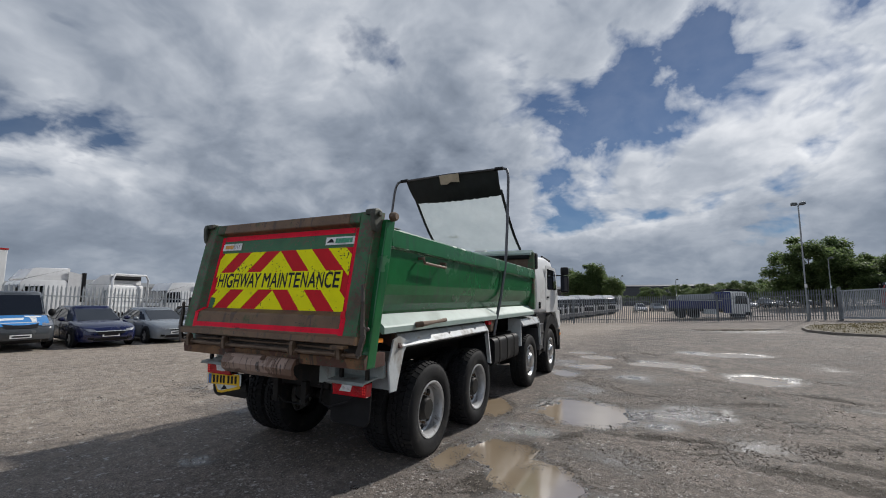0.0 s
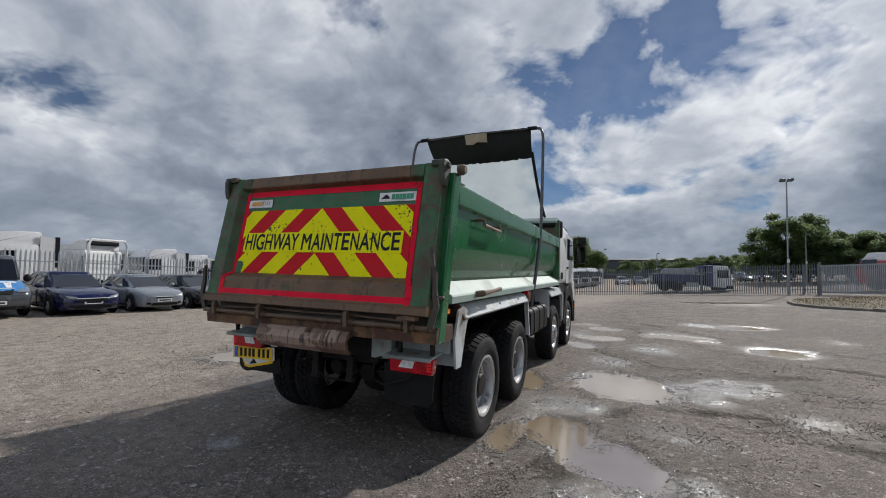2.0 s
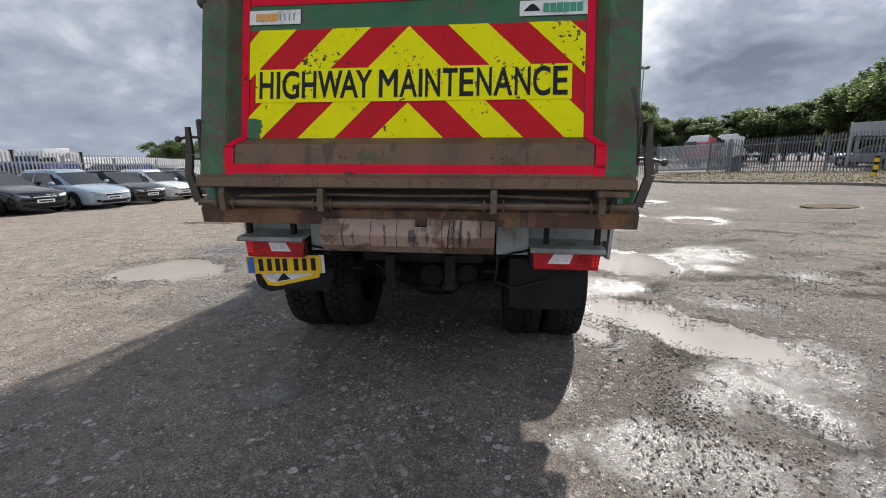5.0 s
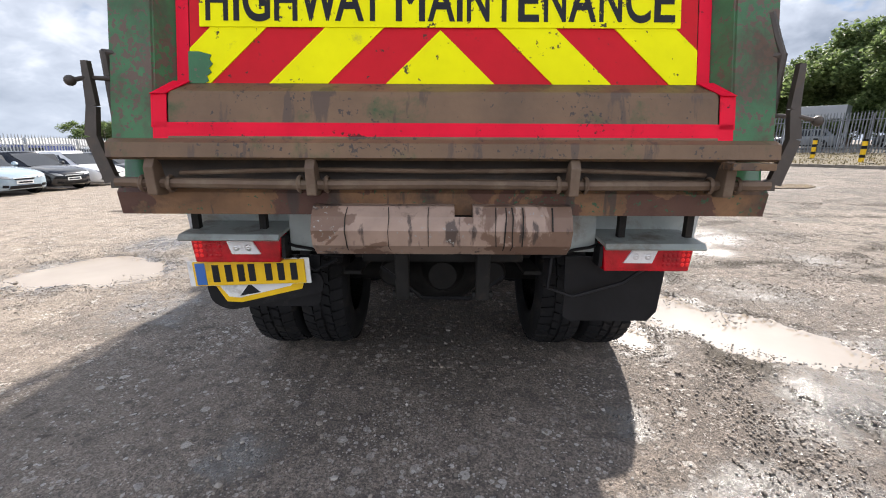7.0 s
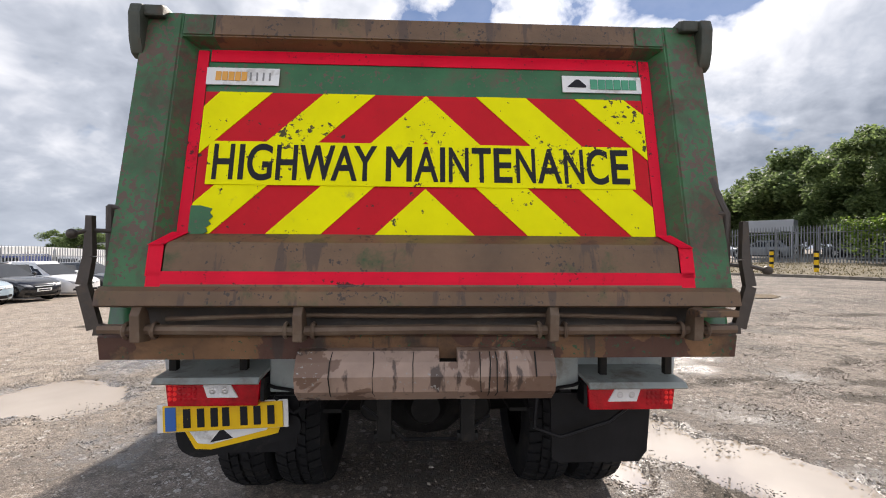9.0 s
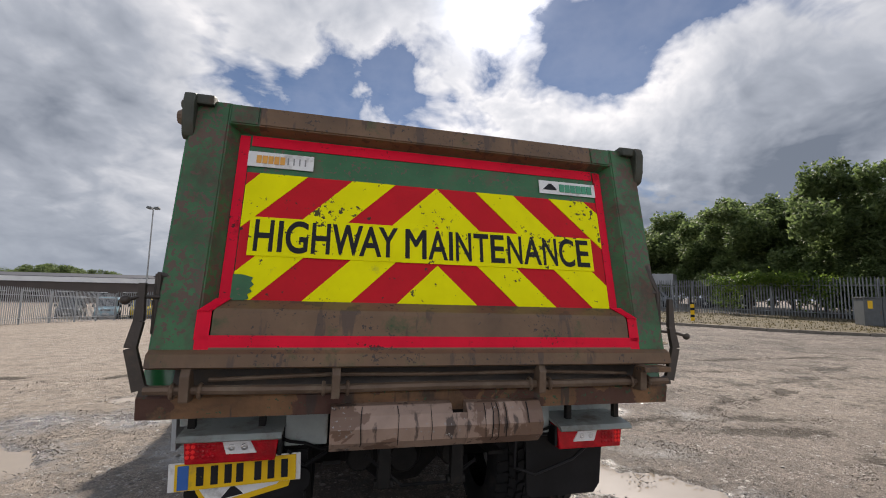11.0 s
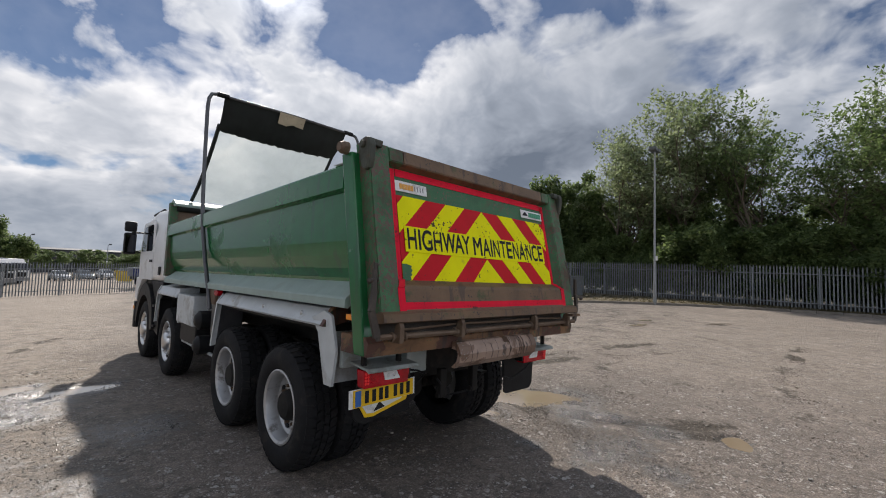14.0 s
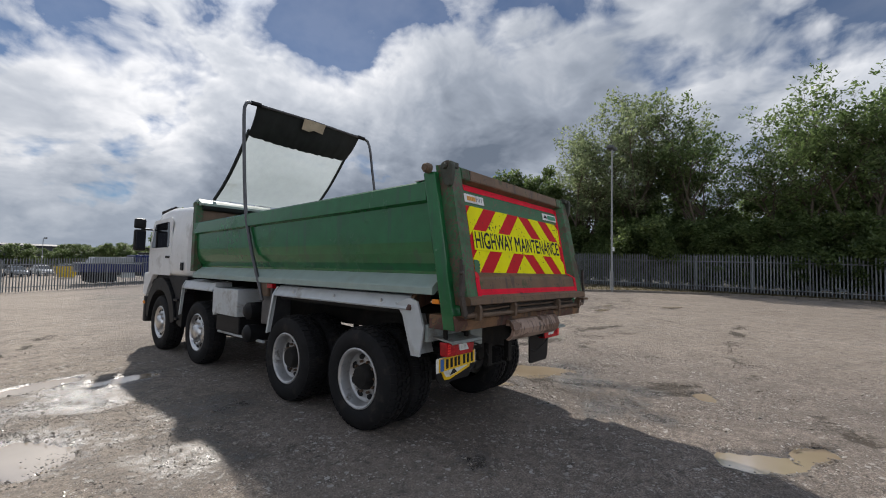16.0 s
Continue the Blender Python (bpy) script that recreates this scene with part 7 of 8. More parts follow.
def car(m, paint, label, L=4.4, W=1.8, H=1.46, style="hatch", plate_mat="plate_white", bonnet=None, bold=False):
    """A parked car; its own x runs to the front, its middle stands at the origin."""
    van = style == "van"
    kind = "van" if van else "car"
    root = thing(kind, m, label, kind, "vehicles parked along the fence")
    w = W / 2
    if van:
        belt = 1.14
        st = [(0.0, 0.9, 0.4, 1.05), (0.012, 0.95, 0.32, 1.12), (0.05, 0.99, 0.28, 1.15), (0.3, 1.0, 0.26, 1.16), (0.72, 1.0, 0.26, 1.16), (0.81, 0.99, 0.26, 1.13), (0.86, 0.98, 0.26, 1.06), (0.91, 0.965, 0.26, 0.98), (0.95, 0.93, 0.26, 0.9), (0.98, 0.86, 0.3, 0.82), (1.0, 0.72, 0.38, 0.7)]
        cab = (0.008, 0.84, 0.025, 0.69)
    else:
        belt = 0.93
        tail = {"saloon": 0.95, "hatch": 0.98, "estate": 0.97}[style]
        st = [(0.0, 0.72, 0.46, tail - 0.16), (0.012, 0.85, 0.36, tail - 0.07), (0.04, 0.93, 0.27, tail - 0.01), (0.1, 0.975, 0.22, tail), (0.25, 1.0, 0.2, 0.95), (0.5, 1.0, 0.2, 0.94), (0.66, 1.0, 0.2, 0.935), (0.76, 0.99, 0.2, 0.9), (0.85, 0.97, 0.2, 0.85), (0.91, 0.945, 0.2, 0.8), (0.95, 0.9, 0.2, 0.745), (0.975, 0.82, 0.21, 0.69), (0.99, 0.72, 0.24, 0.63), (1.0, 0.55, 0.3, 0.55)]
        cab = {"saloon": (0.12, 0.74, 0.26, 0.53), "hatch": (0.025, 0.75, 0.16, 0.53), "estate": (0.015, 0.72, 0.06, 0.5)}[style]
    bm = bmesh.new()
    secs = []
    for f, kw, z0, z1 in st:
        x = (f - 0.5) * L
        a = w * kw
        q = z1 - z0
        half = [(a * 0.84, z0), (a * 0.94, z0 + 0.06 * q), (a * 0.985, z0 + 0.3 * q), (a, z0 + 0.58 * q), (a * 0.985, z0 + 0.8 * q), (a * 0.95, z0 + 0.92 * q), (a * 0.88, z1 - 0.01), (a * 0.55, z1 + 0.025), (a * 0.2, z1 + 0.035)]
        secs.append([(x, y, z) for y, z in half] + [(x, -y, z) for y, z in half[::-1]])
    loft(bm, secs)
    bmesh.ops.recalc_face_normals(bm, faces=bm.faces[:])
    tree = BVHTree.FromBMesh(bm)
    part("body", bm, paint, root, smooth=True)

    def lay(name, quad, n, m, axis, lift, mat, parent=root, note=""):
        b = drape(tree, quad, n, m, axis, lift)
        return part(name, b, mat, parent, note, smooth=True) if b else None
    # cabin: painted shell with window panels set on it
    c0, c1, r0, r1 = [(f - 0.5) * L for f in cab]
    bw, rw = w * 0.93, w * (0.88 if van else 0.7)
    zb = belt - 0.02
    low = [(c0, bw * 0.86), (c0 + 0.22, bw * 0.98), (c1 - 0.6, bw), (c1, bw * 0.7)]
    top = [(r0, rw * 0.86), (r0 + 0.16, rw * 0.98), (r1 - 0.2, rw), (r1, rw * 0.8)]

    def ringz(pts, z):
        return [(x, y, z) for x, y in pts] + [(x, -y, z) for x, y in pts[::-1]]
    bm = bmesh.new()
    zt = H - 0.07
    crown = [(x * 0.93 + 0.035 * (r0 + r1), y * 0.82) for x, y in top]
    loft(bm, [ringz(low, zb), ringz(top, zt), ringz([(0.98 * x + 0.01 * (r0 + r1), 0.95 * y) for x, y in top], H - 0.03), ringz(crown, H)])
    part("cabin", bm, paint, root, smooth=True)

    def pane(name, p, q, u0, u1, v0, v1, lift=0.008):
        """A window panel on the cabin face between ring corners p and q (low and top pairs)."""
        def at(u, v):
            lo = Vector((*p[0], zb)).lerp(Vector((*q[0], zb)), u)
            hi = Vector((*p[1], zt)).lerp(Vector((*q[1], zt)), u)
            return lo.lerp(hi, v)
        quad = [at(u0, v0), at(u1, v0), at(u1, v1), at(u0, v1)]
        nrm = (quad[1] - quad[0]).cross(quad[3] - quad[0]).normalized()
        mid = sum(quad, Vector()) / 4
        if nrm.dot(Vector((mid.x - (r0 + r1) / 2, mid.y, 0.2))) < 0:
            nrm = -nrm
        b = bmesh.new()
        plate(b, [v - nrm * 0.01 for v in quad], 0.01 + lift, nrm)
        return part(name, b, M["glass"], root)
    L3, R3 = ((low[3][0], low[3][1]), (top[3][0], top[3][1])), ((low[3][0], -low[3][1]), (top[3][0], -top[3][1]))
    pane("windscreen", L3, R3, -0.04, 1.04, 0.05, 0.9)
    L0, R0 = ((low[0][0], low[0][1]), (top[0][0], top[0][1])), ((low[0][0], -low[0][1]), (top[0][0], -top[0][1]))
    pane("rear_window", L0, R0, 0.06, 0.94, 0.15, 0.9)
    for s in (-1, 1):
        pt = [((low[k][0], s * low[k][1]), (top[k][0], s * top[k][1])) for k in range(4)]
        if van:
            pane("side_window", pt[1], pt[2], 0.68, 1.0, 0.06, 0.86)
        else:
            pane("side_window", pt[1], pt[2], 0.04, 0.46, 0.1, 0.9)
            pane("side_window", pt[1], pt[2], 0.51, 1.0, 0.06, 0.9)
        pane("quarter_window", pt[2], pt[3], 0.03, 0.5, 0.06, 0.8)
        bm = bmesh.new()
        bmesh.ops.create_uvsphere(bm, u_segments=10, v_segments=8, radius=1.0, matrix=Matrix.Translation((c1 - 0.5, s * (w + 0.09), belt + 0.06)) @ Matrix.Diagonal((0.07, 0.11, 0.08 if not van else 0.13, 1)))
        part("door_mirror", bm, paint if not van else M["black"], root, smooth=True)
        ax = "y" if s > 0 else "-y"
        for hx in ((-0.18, 0.32) if not van else (0.52,)):
            lay("door_handle", [(hx * L * 0.5 - 0.1, 0.76 * belt), (hx * L * 0.5 + 0.08, 0.76 * belt), (hx * L * 0.5 + 0.08, 0.79 * belt), (hx * L * 0.5 - 0.1, 0.79 * belt)], 1, 1, ax, 0.02, paint if not van else M["black"])
        for sx in ((-0.17 * L, 0.03 * L, 0.23 * L) if not van else (0.08 * L, 0.3 * L)):
            lay("door_seam", [(sx, 0.3), (sx + 0.012, 0.3), (sx + 0.012, belt - 0.1), (sx, belt - 0.1)], 1, 4, ax, 0.003, M["black"])
        lay("sill_trim", [(-0.27 * L, 0.24), (0.25 * L, 0.24), (0.25 * L, 0.3), (-0.27 * L, 0.3)], 4, 1, ax, 0.006, M["black"])
        # head and fog lamps
        if van:
            lamp = [(s * w * 0.52, 0.79), (s * w * 0.82, 0.8), (s * w * 0.86, 0.94), (s * w * 0.56, 0.9)]
        else:
            lamp = [(s * w * 0.44, 0.565), (s * w * 0.72, 0.6), (s * w * 0.83, 0.7), (s * w * 0.5, 0.645)]
        lay("headlamp", lamp, 4, 2, "x", 0.008, M["headlamp"], root, "clear headlamp")
        lay("fog_lamp", [(s * w * 0.55, 0.3), (s * w * 0.72, 0.31), (s * w * 0.7, 0.39), (s * w * 0.55, 0.38)], 2, 1, "x", 0.006, M["black"])
        for f in (0.185, 0.805):
            x = (f - 0.5) * L
            bm = bmesh.new()
            lathe(bm, [(0.0, 0.0), (0.365, 0.0), (0.38, -0.03)], 24, Matrix.Translation((x, s * (w + 0.004), 0.34)) @ Matrix.Rotation(radians(90 * s), 4, "Z"))
            part("wheel_arch", bm, M["black"], root)
            wm = Matrix.Translation((x, s * (w - 0.055), 0.325)) @ Matrix.Rotation(radians(90 * s), 4, "Z") @ Matrix.Rotation(x * 3, 4, "X")
            wh = shared("wheel", WHEEL[0], root, wm)
            shared("rim", WHEEL[1], wh, Matrix.Identity(4))
            shared("spokes", WHEEL[2], wh, Matrix.Identity(4))
    g0, g1 = (0.74, 0.92) if van else (0.48, 0.6) if bold else (0.535, 0.6)
    gw = w * (0.48 if van else 0.5 if bold else 0.38)
    lay("grille", [(-gw * 0.8, g0), (gw * 0.8, g0), (gw, g1), (-gw, g1)], 6, 2, "x", 0.006, M["black"])
    lay("grille_strip", [(-gw, g1 - 0.02), (gw, g1 - 0.02), (gw, g1), (-gw, g1)], 6, 1, "x", 0.014, M["alu"])
    lay("lower_grille", [(-w * 0.55, 0.26), (w * 0.55, 0.26), (w * 0.5, 0.36), (-w * 0.5, 0.36)], 6, 2, "x", 0.006, M["black"])
    pz = 0.43 if van else 0.4
    fx = max(tree.ray_cast(Vector((6, 0, pz + dz)), Vector((-1, 0, 0)))[0].x for dz in (0.0, 0.11))
    bm = bmesh.new()
    box(bm, fx - 0.03, fx + 0.012, -0.26, 0.26, pz, pz + 0.11, 0.004)
    pl = part("number_plate", bm, M[plate_mat], root)
    bm = bmesh.new()
    box(bm, fx + 0.011, fx + 0.015, -0.21, 0.21, pz + 0.03, pz + 0.08)
    part("plate_bar", bm, M["letter"], pl)
    if bonnet:
        x0, x1 = c1 - 0.02, 0.485 * L
        hood = lay("bonnet", [(x0, -w * 0.82), (x1, -w * 0.72), (x1, w * 0.72), (x0, w * 0.82)], 6, 8, "z", 0.006, bonnet, root, "bright blue bonnet")
        for xa, xb, ya, yb in ((0.4, 0.62, -0.62, 0.1), (0.35, 0.8, 0.3, 0.42), (0.15, 0.3, 0.2, 0.6)):
            lay("lettering_bar", [(x0 + xa * (x1 - x0), ya * w), (x0 + xb * (x1 - x0), ya * w), (x0 + xb * (x1 - x0), yb * w), (x0 + xa * (x1 - x0), yb * w + 0.06)], 3, 4, "z", 0.012, M["plate_white"], hood)
    return root


def stand(x, y, yaw):
    return Matrix.Translation((x, y, level(x, y))) @ Matrix.Rotation(radians(yaw), 4, "Z")


car(stand(-17.3, 3.45, -6), PAINT["dark_grey"], "dark panel van with a bright blue bonnet", 5.2, 1.92, 1.95, "van", bonnet=PAINT["van_blue"])
car(stand(-16.7, 5.85, -8), PAINT["navy"], "dark blue five-door car parked nose-out by the fence", 4.87, 1.85, 1.46, "hatch", bold=True)
car(stand(-16.3, 8.15, -8), PAINT["silver_grey"], "silver-grey three-door hatchback parked by the fence", 4.29, 1.75, 1.41, "hatch")
car(stand(-16.5, 10.6, -8), PAINT["black"], "black estate car parked nose-out by the fence", 4.55, 1.82, 1.42, "estate")
car(stand(-16.0, 12.8, -8), PAINT["ice_blue"], "pale metallic blue hatchback parked by the fence", 4.34, 1.84, 1.49, "hatch")
car(stand(-16.2, 15.0, -8), PAINT["black"], "black hatchback with silver wheels parked by the fence", 4.25, 1.78, 1.46, "hatch")
car(stand(-16.5, 17.5, -8), PAINT["white"], "white hatchback parked by the fence", 4.1, 1.72, 1.5, "hatch")
car(stand(-16.7, 20.1, -8), PAINT["dark_grey"], "dark grey car parked by the fence", 4.3, 1.78, 1.46, "saloon")

# ---- lorries and vans beyond the fences ----


def tractor(x, y, yaw, paint, label, roof=True, H=3.5, group="tractor units beyond the fence", top=None):
    """A tractor unit; its own x runs to the front."""
    root = thing("tractor_unit", Matrix.Translation((x, y, level(x, y))) @ Matrix.Rotation(radians(yaw), 4, "Z"), label, "lorry", group)
    bm = bmesh.new()
    hh = H - 0.7
    prism(bm, rounded([(0.8, 0.75), (2.95, 0.55), (3.05, 1.6), (2.75, hh), (0.8, hh)], 0.2, 4), -1.22, 1.22, "y", 0.05)
    cab = part("cab", bm, paint, root, smooth=True)
    if roof:
        bm = bmesh.new()
        prism(bm, rounded([(0.7, hh - 0.03), (2.75, hh - 0.03), (2.3, H - 0.06), (0.7, H)], 0.1, 3), -1.15, 1.15, "y", 0.06)
        part("roof_fairing", bm, top or paint, root, smooth=True)
    for s in (-1, 1):
        bm = bmesh.new()
        prism(bm, [(0.0, 0.9), (0.8, 0.9), (0.8, H - 0.2), (0.15, H - 0.35)], s * 1.19, s * 1.24, "y")
        part("side_fairing", bm, paint, root)
        bm = bmesh.new()
        box(bm, -0.05, 0.16, s * 1.2 - 0.06, s * 1.2 + 0.06, 1.6, H - 0.25, 0.03)
        part("fairing_edge", bm, M["black"], root)
        bm = bmesh.new()
        prism(bm, rounded([(1.75, 1.75), (2.85, 1.75), (2.65, 2.45), (1.8, 2.5)], 0.06), s * 1.222, s * 1.235, "y")
        part("door_window", bm, M["glass"], cab)
        bm = bmesh.new()
        box(bm, 2.9, 3.02, s * 1.45 - 0.1, s * 1.45 + 0.1, 1.6, 2.4, 0.04)
        part("mirror", bm, M["black"], cab)
        for wx in (1.9, -1.6):
            bm = bmesh.new()
            lathe(bm, [(0.0, 0.04), (0.28, 0.06), (0.3, 0.14), (0.48, 0.15), (0.51, 0.1), (0.51, -0.15)], 24, Matrix.Translation((wx, s * 1.08, 0.51)) @ Matrix.Rotation(radians(90 * s), 4, "Z"))
            part("wheel", bm, M["rubber"], root, smooth=True)
    bm = bmesh.new()
    box(bm, -2.4, 2.6, -0.45, 0.45, 0.65, 0.95)
    part("chassis", bm, M["chassis"], root)
    bm = bmesh.new()
    prism(bm, rounded([(2.72, 1.75), (3.06, 1.72), (2.84, 2.55), (2.7, 2.6)], 0.04), -1.08, 1.08, "y")
    part("windscreen", bm, M["glass"], cab)
    bm = bmesh.new()
    box(bm, 0.6, 0.78, -1.0, 1.0, 1.0, 2.4, 0.04)
    part("rear_wall", bm, M["black"], root)
    bm = bmesh.new()
    box(bm, 2.9, 3.08, -0.85, 0.85, 0.95, 1.5, 0.03)
    part("grille", bm, M["black"], cab)
    bm = bmesh.new()
    box(bm, 2.85, 3.12, -1.2, 1.2, 0.45, 0.85, 0.05)
    part("bumper", bm, M["grey_mark"], cab)
    for s in (-1, 1):
        bm = bmesh.new()
        box(bm, 3.0, 3.14, s * 0.95 - 0.18, s * 0.95 + 0.18, 0.6, 0.78, 0.02)
        part("headlamp", bm, M["headlamp"], cab)
    return root


for x, y, yaw, h in ((-28.0, 9.95, -94, 3.55), (-28.0, 17.5, -94, 3.2), (-29.0, 20.6, -93, 3.0), (-29.5, 25.5, -95, 3.1), (-27.5, 5.6, -92, 2.75)):
    tractor(x, y, yaw, PAINT["white"], "white articulated tractor unit parked behind the fence", H=h)


def day_cab(x, y, yaw, H=3.45):
    """A tractor unit seen from behind, with a hollow wind deflector framed by a tube."""
    root = thing("tractor_unit", stand(x, y, yaw), "white tractor unit with an open tubular roof deflector", "lorry", "tractor units beyond the fence")
    bm = bmesh.new()
    prism(bm, rounded([(0.5, 0.75), (2.6, 0.55), (2.7, 1.6), (2.4, 2.75), (0.5, 2.75)], 0.18, 4), -1.2, 1.2, "y", 0.05)
    cab = part("cab", bm, PAINT["white"], root, smooth=True)
    bm = bmesh.new()
    prism(bm, [(0.6, 2.75), (2.3, 2.75), (1.3, H - 0.1), (0.6, H - 0.05)], -1.1, 1.1, "y", 0.05)
    part("roof_deflector", bm, PAINT["white"], cab)
    # the deflector is solid; a black block stands for its dark hollow
    bm = bmesh.new()
    box(bm, 0.5, 0.6, -1.0, 1.0, H - 0.4, H - 0.12, 0.03)
    part("deflector_dark_block", bm, M["black"], cab, "solid black block standing for the deflector's dark hollow")
    bm = bmesh.new()
    tube(bm, [(0.2, -1.25, 0.9), (0.2, -1.25, H - 0.35), (0.22, -1.1, H - 0.05), (0.22, 1.1, H - 0.05), (0.2, 1.25, H - 0.35), (0.2, 1.25, 0.9)], 0.07, 8)
    part("deflector_frame", bm, PAINT["white"], root, smooth=True)
    for k in range(3):
        bm = bmesh.new()
        box(bm, 0.46, 0.5, -0.9, 0.9, 1.3 + 0.4 * k, 1.45 + 0.4 * k, 0.01)
        part("rear_panel_rib", bm, M["clad_white"], cab)
    for s in (-1, 1):
        for wx in (1.8, -1.5):
            bm = bmesh.new()
            lathe(bm, [(0.0, 0.04), (0.28, 0.06), (0.3, 0.14), (0.48, 0.15), (0.51, 0.1), (0.51, -0.15)], 24, Matrix.Translation((wx, s * 1.05, 0.51)) @ Matrix.Rotation(radians(90 * s), 4, "Z"))
            part("wheel", bm, M["rubber"], root, smooth=True)
    bm = bmesh.new()
    box(bm, -2.4, 2.3, -0.45, 0.45, 0.65, 0.95)
    part("chassis", bm, M["chassis"], root)


day_cab(-27.0, 12.6, 195)


def box_trailer(x, y, yaw, length, paint, trim, label):
    root = thing("box_trailer", Matrix.Translation((x, y, level(x, y))) @ Matrix.Rotation(radians(yaw), 4, "Z"), label, "trailer")
    bm = bmesh.new()
    box(bm, 0, length, -1.25, 1.25, 1.1, 4.1, 0.04)
    body = part("box", bm, paint, root)
    for z in (1.1, 4.02):
        bm = bmesh.new()
        box(bm, -0.02, length + 0.02, -1.27, 1.27, z, z + 0.09)
        part("trim_rail", bm, trim, body)
    for s in (-1, 1):
        bm = bmesh.new()
        box(bm, -0.03, 0.1, s * 1.22 - 0.06, s * 1.22 + 0.06, 1.1, 4.1)
        part("corner_post", bm, trim, body)
        for wx in (1.5, 2.8):
            bm = bmesh.new()
            lathe(bm, [(0.0, 0.05), (0.3, 0.08), (0.5, 0.14), (0.51, -0.15)], 20, Matrix.Translation((wx, s * 1.05, 0.51)) @ Matrix.Rotation(radians(90 * s), 4, "Z"))
            part("wheel", bm, M["rubber"], root)
    bm = bmesh.new()
    box(bm, 0.3, length - 0.3, -0.5, 0.5, 0.8, 1.1)
    part("chassis", bm, M["chassis"], root)
    return root


box_trailer(-28.4, -2.2, 90, 8.7, M["clad_white"], PAINT["red"], "white box trailer with dark red trim behind the fence")


def tipper_far(x, y, yaw):
    root = thing("tipper_lorry", Matrix.Translation((x, y, level(x, y))) @ Matrix.Rotation(radians(yaw), 4, "Z"), "dark blue tipper lorry with white cab front beyond the fence", "lorry")
    bm = bmesh.new()
    prism(bm, [(-4.0, 1.0), (0.7, 1.0), (0.7, 1.95), (-4.0, 1.8)], -1.2, 1.2, "y", 0.04)
    hop = part("hopper", bm, PAINT["lorry_blue"], root)
    for k in range(6):
        xx = -3.75 + 0.82 * k
        for s in (-1, 1):
            bm = bmesh.new()
            box(bm, xx, xx + 0.09, s * 1.22 - 0.03, s * 1.22 + 0.03, 1.0, 1.8)
            part("rib", bm, PAINT["lorry_blue"], hop)
    bm = bmesh.new()
    box(bm, -4.0, 0.7, -1.24, 1.24, 1.8, 1.88)
    part("top_rail", bm, M["alu"], hop, "pale top rail")
    bm = bmesh.new()
    box(bm, 0.15, 0.72, -1.2, 1.2, 1.95, 2.7, 0.03)
    part("headboard", bm, PAINT["lorry_blue"], hop)
    bm = bmesh.new()
    prism(bm, rounded([(-3.2, 1.85), (0.14, 1.95), (0.14, 2.5), (-2.9, 2.4)], 0.08), -1.0, 1.0, "y", 0.03)
    part("load_cover", bm, M["clad_grey"], hop, "dull grey cover over the load")
    bm = bmesh.new()
    prism(bm, rounded([(0.85, 0.6), (2.95, 0.5), (3.05, 1.5), (2.75, 2.7), (0.85, 2.75)], 0.18, 4), -1.2, 1.2, "y", 0.04)
    cab = part("cab", bm, PAINT["white"], root, smooth=True)
    bm = bmesh.new()
    box(bm, 0.8, 1.45, -1.215, 1.215, 0.6, 2.7, 0.03)
    part("cab_back", bm, PAINT["lorry_blue"], cab)
    for s in (-1, 1):
        bm = bmesh.new()
        prism(bm, rounded([(1.75, 1.5), (2.85, 1.5), (2.7, 2.25), (1.8, 2.3)], 0.05), s * 1.2, s * 1.215, "y")
        part("door_window", bm, M["glass"], cab)
        bm = bmesh.new()
        box(bm, -0.9, 0.2, s * 1.1 - 0.1, s * 1.1 + 0.1, 0.5, 0.98)
        part("side_box", bm, M["alu"], root)
        for wx in (-2.9, -1.7, 2.1):
            bm = bmesh.new()
            lathe(bm, [(0.0, 0.04), (0.28, 0.06), (0.3, 0.14), (0.48, 0.15), (0.51, 0.1), (0.51, -0.2)], 24, Matrix.Translation((wx, s * 1.05, 0.51)) @ Matrix.Rotation(radians(90 * s), 4, "Z"))
            part("wheel", bm, M["rubber"], root, smooth=True)
    bm = bmesh.new()
    prism(bm, rounded([(1.0, 2.7), (2.5, 2.7), (2.2, 2.95), (0.95, 2.98)], 0.06), -0.95, 0.95, "y", 0.03)
    part("roof_beacon_bar", bm, M["black"], cab, "dark roof bar")
    bm = bmesh.new()
    box(bm, 2.5, 3.1, -1.22, 1.22, 0.4, 0.75, 0.05)
    part("bumper", bm, M["black"], cab)
    bm = bmesh.new()
    box(bm, -3.9, 2.8, -0.45, 0.45, 0.7, 1.1)
    part("chassis", bm, M["chassis"], root)


tipper_far(8.3, 48.5, 2)
tractor(22.6, 43.0, 150, PAINT["red"], "red lorry cab with a white roof beyond the gate", H=3.1, group="lorries beyond the gate", top=PAINT["white"])
tractor(26.2, 45.0, 150, PAINT["white"], "white lorry cab parked beyond the gate", H=3.05, group="lorries beyond the gate")
for k in range(10):
    tractor(-9.9 + 0.47 * k + (0.35, -0.1, 0.2, -0.3)[k % 4], 48.2 + 2.85 * k, -33, PAINT["white"], "white lorry cab in a row beyond the fence", H=(3.15, 2.95, 3.05, 2.85)[k % 4], group="lorry cabs in a row")
tractor(-14.6, 47.2, 188, PAINT["white"], "white tractor unit parked beside a row of cabs", H=2.75)
for k, (x, y, p) in enumerate(((-22, 46, "sky"), (-19.5, 47, "yellow"), (-17.2, 48, "white"), (-25, 46, "dark_grey"))):
    car(stand(x, y, -70), PAINT[p], "small van parked beyond the far fence", 4.6, 1.85, 2.0, "van")
